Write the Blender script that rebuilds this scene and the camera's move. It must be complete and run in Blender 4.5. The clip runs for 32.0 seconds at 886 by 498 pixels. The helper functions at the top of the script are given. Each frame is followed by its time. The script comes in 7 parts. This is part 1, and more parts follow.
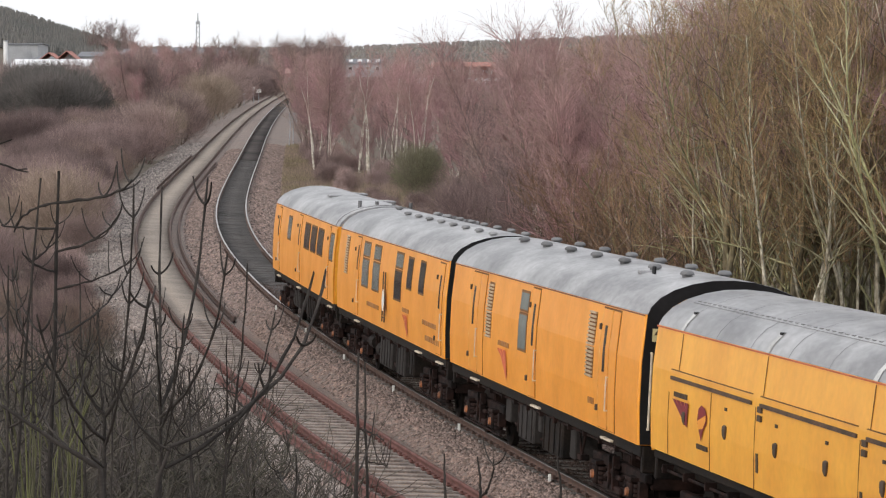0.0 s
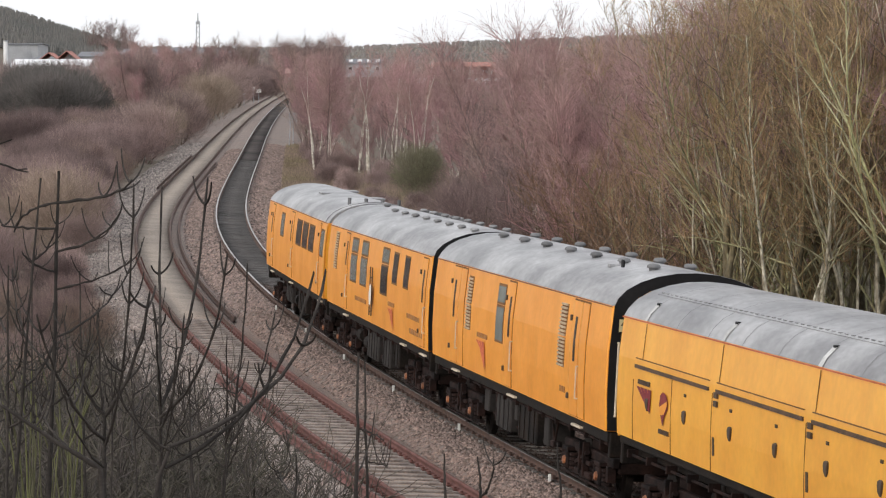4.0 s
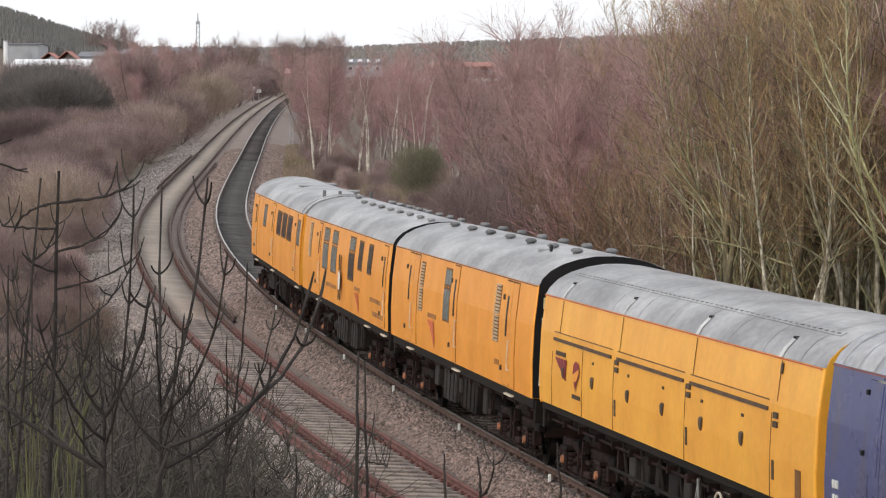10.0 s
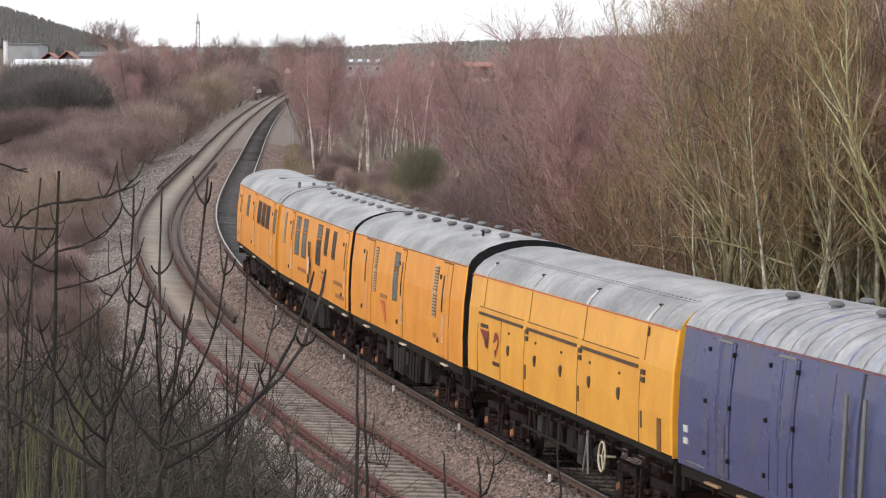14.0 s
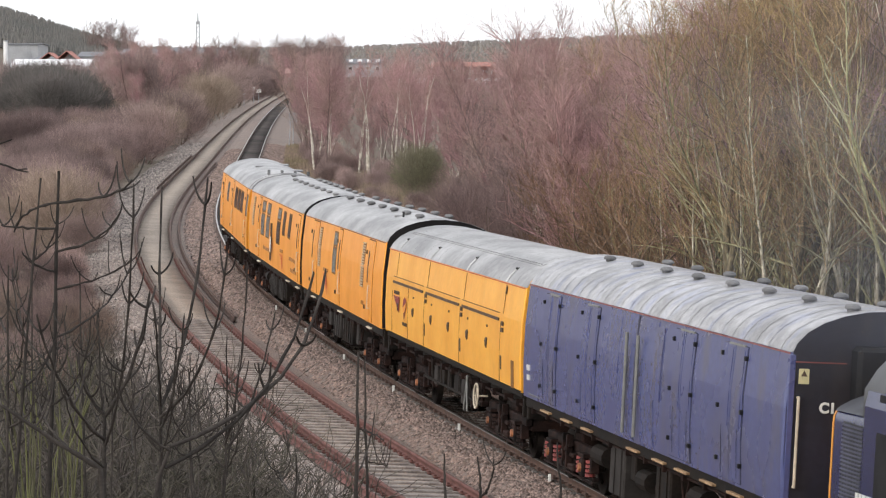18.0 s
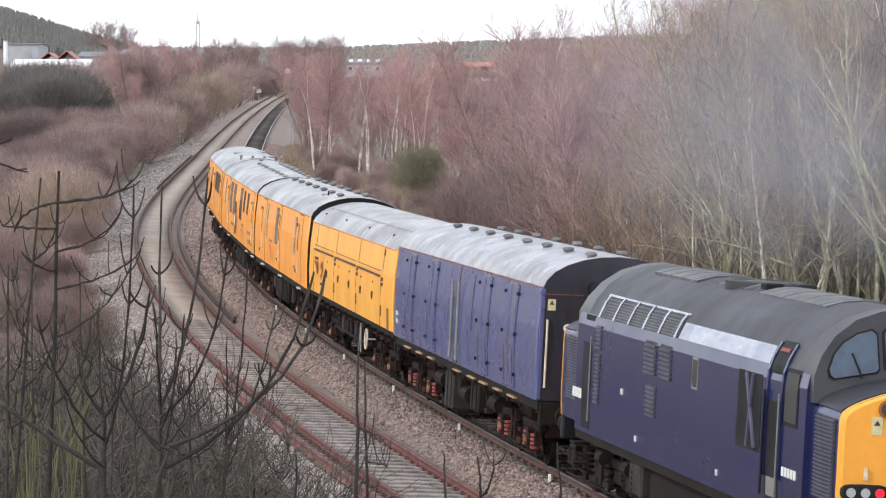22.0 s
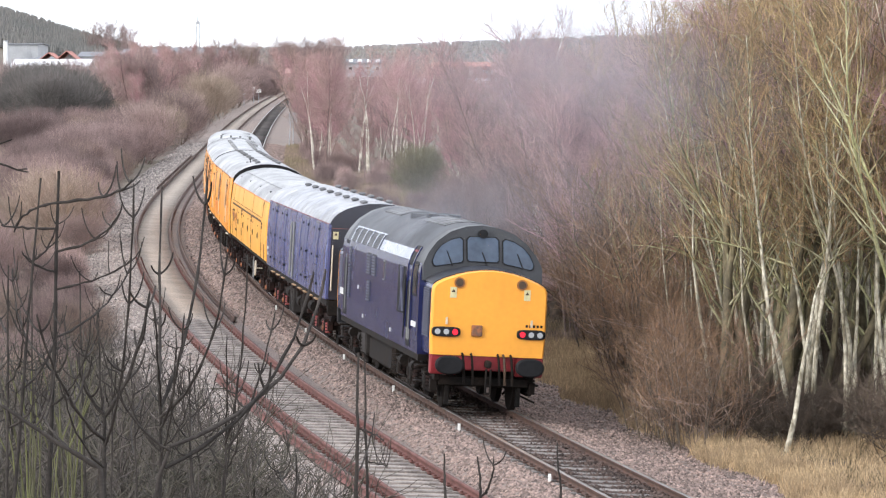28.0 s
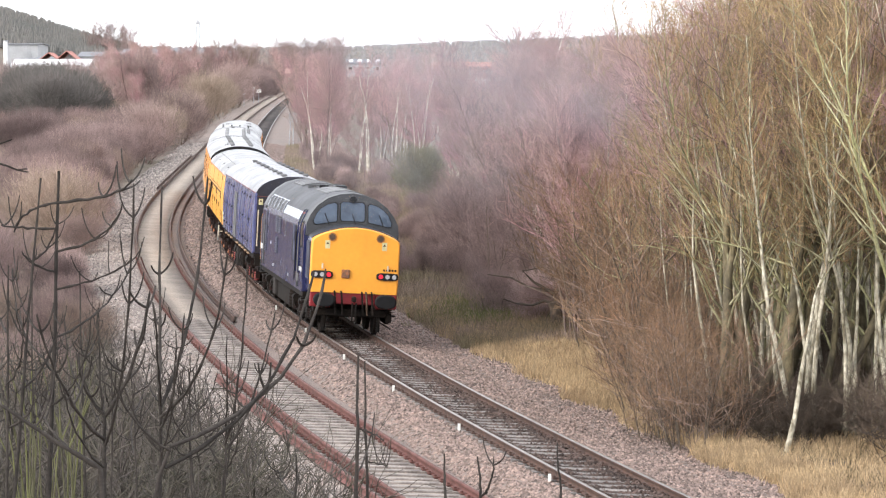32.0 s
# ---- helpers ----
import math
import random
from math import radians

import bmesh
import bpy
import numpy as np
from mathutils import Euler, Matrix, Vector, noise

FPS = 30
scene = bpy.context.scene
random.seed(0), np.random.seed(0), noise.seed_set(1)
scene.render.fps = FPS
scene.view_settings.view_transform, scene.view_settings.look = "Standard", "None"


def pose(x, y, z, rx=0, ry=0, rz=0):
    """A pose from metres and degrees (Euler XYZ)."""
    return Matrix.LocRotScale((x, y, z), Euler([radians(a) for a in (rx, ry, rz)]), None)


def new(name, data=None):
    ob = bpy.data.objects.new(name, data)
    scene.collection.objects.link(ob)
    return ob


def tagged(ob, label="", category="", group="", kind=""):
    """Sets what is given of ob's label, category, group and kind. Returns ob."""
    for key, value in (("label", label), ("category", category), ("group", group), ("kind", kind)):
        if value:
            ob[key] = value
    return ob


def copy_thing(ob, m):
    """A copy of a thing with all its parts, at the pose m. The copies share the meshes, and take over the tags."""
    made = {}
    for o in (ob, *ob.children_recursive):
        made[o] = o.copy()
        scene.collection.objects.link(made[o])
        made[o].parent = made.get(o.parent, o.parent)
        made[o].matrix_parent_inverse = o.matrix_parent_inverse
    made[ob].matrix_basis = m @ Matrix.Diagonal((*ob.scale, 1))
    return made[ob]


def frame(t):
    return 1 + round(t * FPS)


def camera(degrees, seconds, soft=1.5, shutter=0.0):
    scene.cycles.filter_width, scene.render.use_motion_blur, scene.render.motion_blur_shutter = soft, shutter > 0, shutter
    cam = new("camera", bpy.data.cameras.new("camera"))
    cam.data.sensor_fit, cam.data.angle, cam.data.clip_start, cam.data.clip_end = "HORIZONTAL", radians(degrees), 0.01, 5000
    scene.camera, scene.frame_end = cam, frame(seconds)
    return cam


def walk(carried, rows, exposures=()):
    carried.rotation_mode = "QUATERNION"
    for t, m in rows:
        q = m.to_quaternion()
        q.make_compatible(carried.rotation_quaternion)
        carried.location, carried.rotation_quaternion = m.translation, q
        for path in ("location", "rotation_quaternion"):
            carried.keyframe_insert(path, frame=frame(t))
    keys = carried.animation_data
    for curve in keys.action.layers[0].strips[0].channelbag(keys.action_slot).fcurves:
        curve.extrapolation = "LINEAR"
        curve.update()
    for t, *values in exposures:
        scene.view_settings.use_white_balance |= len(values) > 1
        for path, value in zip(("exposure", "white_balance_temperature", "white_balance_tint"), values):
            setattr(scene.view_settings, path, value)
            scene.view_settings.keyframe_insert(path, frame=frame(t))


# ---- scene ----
cam = camera(14.85, 32.0, soft=1.2)
EYE = (0.0, 0.0, 6.7)
AIM = pose(0, 0, 6.7, 90 - 2.503, 0, 0)
# the picture brightens as the dark cutting gives way to the sunlit loco front
walk(cam, [(0.0, AIM), (32.0, AIM)], exposures=[(0.0, -0.06, 6500, 10), (10.0, -0.06, 6500, 10), (16.0, 0.06, 6500, 10), (20.0, 0.27, 6450, 10), (24.0, 0.53, 6000, 10), (28.0, 0.74, 6150, 10), (32.0, 0.92, 6400, 10)])

# ---- light ----
world = bpy.data.worlds.new("sky")
scene.world = world
world.use_nodes = True
wn, wl = world.node_tree.nodes, world.node_tree.links
SUN_EL, SUN_AZ = radians(24), radians(-128)   # azimuth from +y, clockwise to the right
sky = wn.new("ShaderNodeTexSky")
sky.sky_type = 'NISHITA'
sky.sun_disc = False
sky.sun_elevation, sky.sun_rotation = SUN_EL, SUN_AZ
sky.dust_density, sky.air_density = 1.5, 1.0
grey = wn.new("ShaderNodeHueSaturation")
grey.inputs["Saturation"].default_value = 0.35
wl.new(sky.outputs[0], grey.inputs["Color"])
cloud = wn.new("ShaderNodeMix")            # thin bright cloud over the whole sky
cloud.data_type = 'RGBA'
cloud.inputs[0].default_value = 0.8
cloud.inputs[7].default_value = (8.0, 8.1, 8.4, 1)
wl.new(grey.outputs[0], cloud.inputs[6])
wl.new(cloud.outputs[2], wn["Background"].inputs["Color"])
wn["Background"].inputs["Strength"].default_value = 0.15
sun = new("sun", bpy.data.lights.new("sun", 'SUN'))
sun.data.energy, sun.data.angle, sun.data.color = 1.3, radians(10), (1.0, 0.93, 0.82)
sun_way = Vector((math.sin(SUN_AZ) * math.cos(SUN_EL), math.cos(SUN_AZ) * math.cos(SUN_EL), math.sin(SUN_EL)))
sun.rotation_mode = 'QUATERNION'
sun.rotation_quaternion = sun_way.to_track_quat("Z", "Y")
sun.location = (-20, -20, 40)


# ---- the line: two curving tracks that climb beyond 80 m ----
class Curve:
    """A natural cubic through (y, x)."""

    def __init__(self, ys, xs):
        self.k, self.v = np.array(ys, float), np.array(xs, float)
        n, hh = len(ys), np.diff(self.k)
        a, b = np.eye(n), np.zeros(n)
        for i in range(1, n - 1):
            a[i, i - 1:i + 2] = hh[i - 1], 2 * (hh[i - 1] + hh[i]), hh[i]
            b[i] = 6 * ((self.v[i + 1] - self.v[i]) / hh[i] - (self.v[i] - self.v[i - 1]) / hh[i - 1])
        self.m = np.linalg.solve(a, b)

    def __call__(self, y):
        y = np.asarray(y, float)
        i = np.clip(np.searchsorted(self.k, y) - 1, 0, len(self.k) - 2)
        h = self.k[i + 1] - self.k[i]
        u = np.clip(y, self.k[0] - 60, self.k[-1] + 200)
        p, q = self.k[i + 1] - u, u - self.k[i]
        inner = (self.m[i] * p ** 3 + self.m[i + 1] * q ** 3) / (6 * h) + (self.v[i] / h - self.m[i] * h / 6) * p + (self.v[i + 1] / h - self.m[i + 1] * h / 6) * q
        return inner


KY = [0, 20, 40, 57, 65, 75, 85, 100, 120, 140, 170, 200, 250, 300, 400, 500, 700]
KX1 = [15.19, 10.73, 6.67, 3.53, 2.17, 0.54, -1.01, -3.23, -5.91, -8.16, -10.59, -12.17, -14.32, -16.45, -20.28, -23.36, -28.01]
KX2 = [12.07, 7.49, 3.31, 0.07, -1.36, -3.07, -4.70, -6.95, -9.63, -11.87, -14.25, -15.77, -17.79, -19.81, -23.50, -26.47, -30.95]
line_1, line_2 = Curve(KY, KX1), Curve(KY, KX2)


def rise(y):
    """Height of the formation."""
    y = np.asarray(y, float)
    u = np.clip(y - 75.0, 0, None)
    return np.where(y < 119, 0.0155 * u * u / 88, 0.0155 * (np.minimum(y, 1400) - 97)) + np.where(y > 1400, 0.004 * (y - 1400), 0)


YS = np.linspace(-60, 720, 7801)
LEN = np.concatenate([[0], np.cumsum(np.sqrt(np.diff(YS) ** 2 + np.diff(line_1(YS)) ** 2))])
LEN -= np.interp(57, YS, LEN)
CANT = radians(3.0)


def along(s, curve=line_1):
    """Point and heading of the running line at s metres."""
    y = float(np.interp(s, LEN, YS))
    return Vector((float(curve(y)), y, float(rise(y))))


TRAVEL = [-22.64, -22.36, -22.11, -21.84, -21.59, -21.31, -21.03, -20.71, -20.38, -20.02, -19.63, -19.22, -18.79, -18.33, -17.84, -17.32, -16.78, -16.21, -15.60, -14.96, -14.27, -13.54, -12.77, -11.94, -11.07, -10.13, -9.13, -8.08, -6.96, -5.76, -4.50, -3.18, -1.78, -0.31, 1.24, 2.86, 4.54, 6.30, 8.12, 10.00, 11.96, 13.98, 16.07, 18.22, 20.43, 22.68, 25.00, 27.37, 29.78, 32.25, 34.76, 37.33, 39.94, 42.60, 45.31, 48.06, 50.87, 53.71, 56.59, 59.48, 62.40, 65.31, 68.19, 71.00, 73.74]


def travelled(t):
    return float(np.interp(t, [0.5 * i for i in range(len(TRAVEL))], TRAVEL))


def track_pose(s, half):
    """Pose of a vehicle with its middle at s and bogies half metres either side."""
    a, b = along(s - half), along(s + half)
    d = (b - a).normalized()
    side = d.cross(Vector((0, 0, 1))).normalized()
    up = side.cross(d)
    m = Matrix((side, d, up)).transposed().to_4x4()
    return Matrix.Translation((a + b) / 2) @ m @ Matrix.Rotation(CANT, 4, 'Y')


# ---- materials ----
def material(name, colour, rough=0.7, metal=0.0, scale=3.0, vary=0.25, second=None, fine=40.0, bump=0.2, stretch=(1, 1, 1), rand=0.0, spec=0.5, dirt=0.0, dirt_colour=(0.05, 0.04, 0.035), grain=0.5, island=0.0):
    """Noise at two scales between two tones, roughness wear and bump."""
    m = bpy.data.materials.new(name)
    m.use_nodes = True
    n, l = m.node_tree.nodes, m.node_tree.links
    b = n["Principled BSDF"]
    b.inputs["Metallic"].default_value = metal
    b.inputs["Specular IOR Level"].default_value = spec
    tex, mp = n.new("ShaderNodeTexCoord"), n.new("ShaderNodeMapping")
    mp.inputs["Scale"].default_value = stretch
    l.new(tex.outputs["Object"], mp.inputs["Vector"])
    big, small = n.new("ShaderNodeTexNoise"), n.new("ShaderNodeTexNoise")
    for node, sc, det in ((big, scale, 5), (small, fine, 4)):
        node.inputs["Scale"].default_value, node.inputs["Detail"].default_value = sc, det
        l.new(mp.outputs[0], node.inputs["Vector"])
    second = second or tuple(c * (1 - vary) for c in colour)
    mix = n.new("ShaderNodeMix")
    mix.data_type = 'RGBA'
    mix.inputs[6].default_value, mix.inputs[7].default_value = (*colour, 1), (*second, 1)
    ramp = n.new("ShaderNodeMapRange")
    ramp.inputs[1].default_value, ramp.inputs[2].default_value = 0.35, 0.65
    l.new(big.outputs["Fac"], ramp.inputs[0])
    l.new(ramp.outputs[0], mix.inputs[0])
    mix2 = n.new("ShaderNodeMix")
    mix2.data_type, mix2.blend_type = 'RGBA', 'MULTIPLY'
    g = n.new("ShaderNodeMapRange")
    g.inputs[1].default_value, g.inputs[2].default_value, g.inputs[3].default_value, g.inputs[4].default_value = 0.3, 0.7, 1 - grain, 1 + grain * 0.6
    l.new(small.outputs["Fac"], g.inputs[0])
    l.new(mix.outputs[2], mix2.inputs[6])
    l.new(g.outputs[0], mix2.inputs[7])
    mix2.inputs[0].default_value = 1.0
    out = mix2.outputs[2]
    if rand:
        info, rr = n.new("ShaderNodeObjectInfo"), n.new("ShaderNodeMapRange")
        rr.inputs[3].default_value, rr.inputs[4].default_value = 1 - rand, 1 + rand
        l.new(info.outputs["Random"], rr.inputs[0])
        mul = n.new("ShaderNodeMix")
        mul.data_type, mul.blend_type = 'RGBA', 'MULTIPLY'
        mul.inputs[0].default_value = 1.0
        l.new(out, mul.inputs[6])
        l.new(rr.outputs[0], mul.inputs[7])
        out = mul.outputs[2]
    if island:
        geo, ri, mi = n.new("ShaderNodeNewGeometry"), n.new("ShaderNodeMapRange"), n.new("ShaderNodeMix")
        ri.inputs[3].default_value, ri.inputs[4].default_value = 1 - island, 1 + island
        l.new(geo.outputs["Random Per Island"], ri.inputs[0])
        mi.data_type, mi.blend_type = 'RGBA', 'MULTIPLY'
        mi.inputs[0].default_value = 1.0
        l.new(out, mi.inputs[6])
        l.new(ri.outputs[0], mi.inputs[7])
        out = mi.outputs[2]
    if dirt:
        dn, dr, dm, mp2 = n.new("ShaderNodeTexNoise"), n.new("ShaderNodeMapRange"), n.new("ShaderNodeMix"), n.new("ShaderNodeMapping")
        mp2.inputs["Scale"].default_value = (1, 1.5, 0.5)
        l.new(tex.outputs["Object"], mp2.inputs["Vector"])
        l.new(mp2.outputs[0], dn.inputs["Vector"])
        dn.inputs["Scale"].default_value, dn.inputs["Detail"].default_value = 1.6, 3
        dr.inputs[1].default_value, dr.inputs[2].default_value, dr.inputs[3].default_value, dr.inputs[4].default_value = 0.5, 0.75, 0, dirt
        dm.data_type = 'RGBA'
        dm.inputs[7].default_value = (*dirt_colour, 1)
        l.new(dn.outputs["Fac"], dr.inputs[0])
        l.new(dr.outputs[0], dm.inputs[0])
        l.new(out, dm.inputs[6])
        out = dm.outputs[2]
    l.new(out, b.inputs["Base Color"])
    r = n.new("ShaderNodeMapRange")
    r.inputs[3].default_value, r.inputs[4].default_value = max(rough - 0.12, 0.02), min(rough + 0.12, 1)
    l.new(big.outputs["Fac"], r.inputs[0])
    l.new(r.outputs[0], b.inputs["Roughness"])
    if bump:
        bp = n.new("ShaderNodeBump")
        bp.inputs["Strength"].default_value, bp.inputs["Distance"].default_value = bump, 0.02
        l.new(small.outputs["Fac"], bp.inputs["Height"])
        l.new(bp.outputs[0], b.inputs["Normal"])
    return m


M_ORANGE = material("amber coach paint", (0.92, 0.37, 0.040), 0.34, scale=0.7, second=(0.80, 0.305, 0.032), fine=9, bump=0.03, grain=0.06, dirt=0.10, dirt_colour=(0.30, 0.13, 0.03))
M_YELLOW = material("yellow van paint", (0.92, 0.455, 0.055), 0.34, scale=0.7, second=(0.82, 0.37, 0.045), fine=9, bump=0.03, grain=0.06, dirt=0.10, dirt_colour=(0.30, 0.15, 0.04))
M_NOSE = material("warning yellow", (0.87, 0.375, 0.040), 0.42, scale=0.6, vary=0.06, fine=9, bump=0.02, grain=0.04, dirt=0.08, dirt_colour=(0.35, 0.17, 0.03))
M_BLUE = material("faded blue van paint", (0.080, 0.095, 0.230), 0.27, scale=0.8, second=(0.070, 0.080, 0.20), fine=9, bump=0.0, grain=0.12, dirt=0.7, dirt_colour=(0.105, 0.10, 0.125), spec=0.8)
M_NAVY = material("dark blue loco paint", (0.017, 0.022, 0.088), 0.24, scale=0.8, vary=0.2, fine=9, bump=0.0, grain=0.12, dirt=0.22, dirt_colour=(0.030, 0.029, 0.045), spec=0.6)
M_ROOF = material("weathered grey roof", (0.38, 0.38, 0.39), 0.42, scale=0.6, second=(0.19, 0.19, 0.20), fine=6, bump=0.05, stretch=(2.0, 0.7, 1), grain=0.2, dirt=0.32, dirt_colour=(0.10, 0.10, 0.10))
M_ROOFD = material("sooty loco roof", (0.040, 0.043, 0.056), 0.5, scale=0.9, vary=0.5, fine=6, bump=0.05, grain=0.25, dirt=0.4, spec=0.35)
M_BLACK = material("black end paint", (0.02, 0.02, 0.022), 0.6, scale=1.5, vary=0.4, fine=12, bump=0.05, grain=0.2, spec=0.12)
# grime tones of underframe and bogies also carry the shadow beneath the train
M_UNDER = material("grimy underframe darkened for shade", (0.010, 0.009, 0.0085), 0.75, scale=2.5, second=(0.024, 0.018, 0.015), fine=20, bump=0.2, grain=0.3, spec=0.12)
M_RUSTY = material("brown bogie grime darkened for shade", (0.034, 0.018, 0.015), 0.85, scale=3, second=(0.010, 0.008, 0.008), fine=20, bump=0.2, grain=0.3, spec=0.12)
M_STEEL = material("polished rail steel", (0.36, 0.33, 0.31), 0.36, 1.0, scale=2, vary=0.2, fine=30, bump=0.02, grain=0.1)
M_RAIL = material("rusty rail web", (0.115, 0.062, 0.045), 0.85, scale=3, second=(0.07, 0.042, 0.034), fine=25, bump=0.2, grain=0.35)
M_RED_RAIL = material("red rusted rail", (0.17, 0.068, 0.058), 0.85, scale=2.0, second=(0.115, 0.048, 0.04), fine=25, bump=0.2, grain=0.3)
M_GLASS = material("dark coach glass", (0.035, 0.04, 0.042), 0.08, scale=2, vary=0.3, fine=9, bump=0.0, grain=0.1)
M_PANE = material("blinded grey pane", (0.22, 0.25, 0.24), 0.12, scale=2, vary=0.2, fine=9, bump=0.0, grain=0.1)
M_SCREEN = material("cab windscreen", (0.065, 0.09, 0.135), 0.06, scale=2, vary=0.3, fine=9, bump=0.0, grain=0.1)
M_WHITE = material("white paint", (0.78, 0.78, 0.75), 0.5, scale=2, vary=0.12, fine=12, bump=0.03, grain=0.1)
M_CREAM = material("worn step edge", (0.72, 0.62, 0.48), 0.6, scale=2, vary=0.2, fine=12, bump=0.05, grain=0.2)
M_RED = material("red paint", (0.24, 0.014, 0.020), 0.5, scale=2, vary=0.2, fine=12, bump=0.03, grain=0.15)
M_LINE = material("cantrail red line", (0.60, 0.13, 0.035), 0.5, scale=2, vary=0.2, fine=12, bump=0.0, grain=0.1)
M_LINE_DULL = material("grimy cantrail line", (0.30, 0.105, 0.035), 0.6, scale=2, vary=0.3, fine=12, bump=0.0, grain=0.2)
M_LINE_VAN = material("faded red cantrail line", (0.26, 0.075, 0.065), 0.6, scale=2, vary=0.3, fine=12, bump=0.0, grain=0.2)
M_GAP = material("door gap shadow line", (0.20, 0.085, 0.02), 0.8, scale=2, vary=0.3, fine=12, bump=0.0, grain=0.2)
M_STRIPE = material("brown rubbing strip", (0.085, 0.052, 0.032), 0.7, scale=2, vary=0.3, fine=12, bump=0.05, grain=0.3)
M_LOUVRE = material("louvre bars", (0.55, 0.42, 0.28), 0.6, scale=2, vary=0.2, fine=12, bump=0.05, grain=0.2)
M_SIGN = material("cream warning plate", (0.66, 0.60, 0.34), 0.5, scale=4, vary=0.15, fine=20, bump=0.0, grain=0.1)
M_PINK = material("faded red mark", (0.75, 0.16, 0.07), 0.5, scale=4, vary=0.2, fine=20, bump=0.0, grain=0.1)
M_FADED = material("faded brown lettering", (0.42, 0.19, 0.05), 0.55, scale=6, vary=0.3, fine=20, bump=0.0, grain=0.2)
M_GREY = material("grey plate", (0.22, 0.22, 0.21), 0.5, scale=4, vary=0.2, fine=20, bump=0.02, grain=0.15)
# case colour is lowered too, for the shadow below the floor
M_CASE = material("grey-brown equipment case darkened for shade", (0.045, 0.040, 0.038), 0.75, scale=2, vary=0.4, fine=16, bump=0.08, grain=0.25, spec=0.12)


def glow(name, colour, strength):
    m = bpy.data.materials.new(name)
    m.use_nodes = True
    b = m.node_tree.nodes["Principled BSDF"]
    b.inputs["Base Color"].default_value = (*colour, 1)
    b.inputs["Emission Color"].default_value = (*colour, 1)
    b.inputs["Emission Strength"].default_value = strength
    return m


M_TAIL = glow("tail light red", (0.8, 0.01, 0.03), 0.45)
M_LENS = material("pale lamp lens", (0.45, 0.46, 0.48), 0.1, scale=4, vary=0.2, fine=20, bump=0.0, grain=0.05)
M_BALLAST = material("granite ballast", (0.27, 0.205, 0.175), 0.9, scale=0.5, second=(0.22, 0.18, 0.16), fine=22, bump=0.7, grain=0.55)
M_STONE = material("ballast stones", (0.285, 0.205, 0.175), 0.9, scale=2.5, second=(0.20, 0.15, 0.132), fine=30, bump=0.2, grain=0.3, island=0.65)
M_WOODPALE = material("weathered timber sleeper", (0.12, 0.105, 0.098), 0.75, scale=2, second=(0.26, 0.235, 0.22), fine=25, bump=0.25, rand=0.3, grain=0.4)
M_SLEEPER = material("grey concrete sleeper", (0.37, 0.325, 0.295), 0.85, scale=3, second=(0.17, 0.145, 0.135), fine=25, bump=0.2, rand=0.25, grain=0.35)
M_WOODEN = material("dark timber sleeper", (0.045, 0.041, 0.039), 0.7, scale=2, second=(0.085, 0.077, 0.073), fine=25, bump=0.25, rand=0.3, grain=0.4)
M_GROUND = material("winter ground", (0.18, 0.14, 0.115), 0.95, scale=0.12, second=(0.14, 0.12, 0.085), fine=3.0, bump=0.6, grain=0.45)
M_DRY = material("dry grass", (0.54, 0.40, 0.24), 0.9, scale=0.5, second=(0.36, 0.26, 0.16), fine=6, bump=0.0, rand=0.2, grain=0.3, island=0.35)
M_BIRCH = material("white birch bark", (0.86, 0.82, 0.74), 0.8, scale=1.5, second=(0.50, 0.44, 0.36), fine=8, bump=0.2, stretch=(1, 1, 2.5), rand=0.12, grain=0.35)
M_BIRCH_NEAR = material("mottled birch bark", (0.64, 0.59, 0.47), 0.85, scale=7.0, second=(0.17, 0.145, 0.095), fine=22, bump=0.2, stretch=(1, 1, 0.55), rand=0.15, grain=0.35)
M_DARK_BARK = material("dark mossy willow bark", (0.135, 0.135, 0.065), 0.9, scale=1.1, second=(0.25, 0.235, 0.14), fine=10, bump=0.2, rand=0.2, grain=0.4)
M_TWIG_RUST = material("orange-brown willow twigs", (0.40, 0.255, 0.13), 0.9, scale=0.4, second=(0.30, 0.225, 0.135), fine=4, bump=0.0, rand=0.25, grain=0.25, island=0.55)
M_GREEN_BARK = material("mossy willow bark", (0.25, 0.25, 0.11), 0.9, scale=0.9, second=(0.52, 0.49, 0.30), fine=10, bump=0.2, rand=0.2, grain=0.35)
M_BROWN_BARK = material("brown bark", (0.16, 0.12, 0.09), 0.9, scale=1.2, second=(0.10, 0.08, 0.06), fine=10, bump=0.2, rand=0.2, grain=0.35)
M_TWIG_RED = material("purple birch twigs", (0.42, 0.235, 0.255), 0.9, scale=0.4, second=(0.38, 0.27, 0.235), fine=4, bump=0.0, rand=0.3, grain=0.2, island=0.4)
M_TWIG_OLIVE = material("olive willow twigs", (0.36, 0.31, 0.14), 0.9, scale=0.4, second=(0.33, 0.21, 0.115), fine=4, bump=0.0, rand=0.25, grain=0.2, island=0.55)
M_TWIG_BROWN = material("brown shrub twigs", (0.42, 0.305, 0.285), 0.9, scale=0.4, second=(0.32, 0.24, 0.22), fine=4, bump=0.0, rand=0.35, grain=0.25, island=0.4)
# thicket grey is lightened to hold some distance haze
M_TWIG_GREY = material("grey thicket paled for haze", (0.135, 0.128, 0.118), 0.9, scale=0.4, second=(0.17, 0.15, 0.14), fine=4, bump=0.0, rand=0.3, grain=0.2, island=0.35)
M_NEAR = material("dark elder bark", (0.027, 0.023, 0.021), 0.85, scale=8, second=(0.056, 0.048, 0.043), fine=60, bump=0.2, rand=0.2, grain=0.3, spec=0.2)
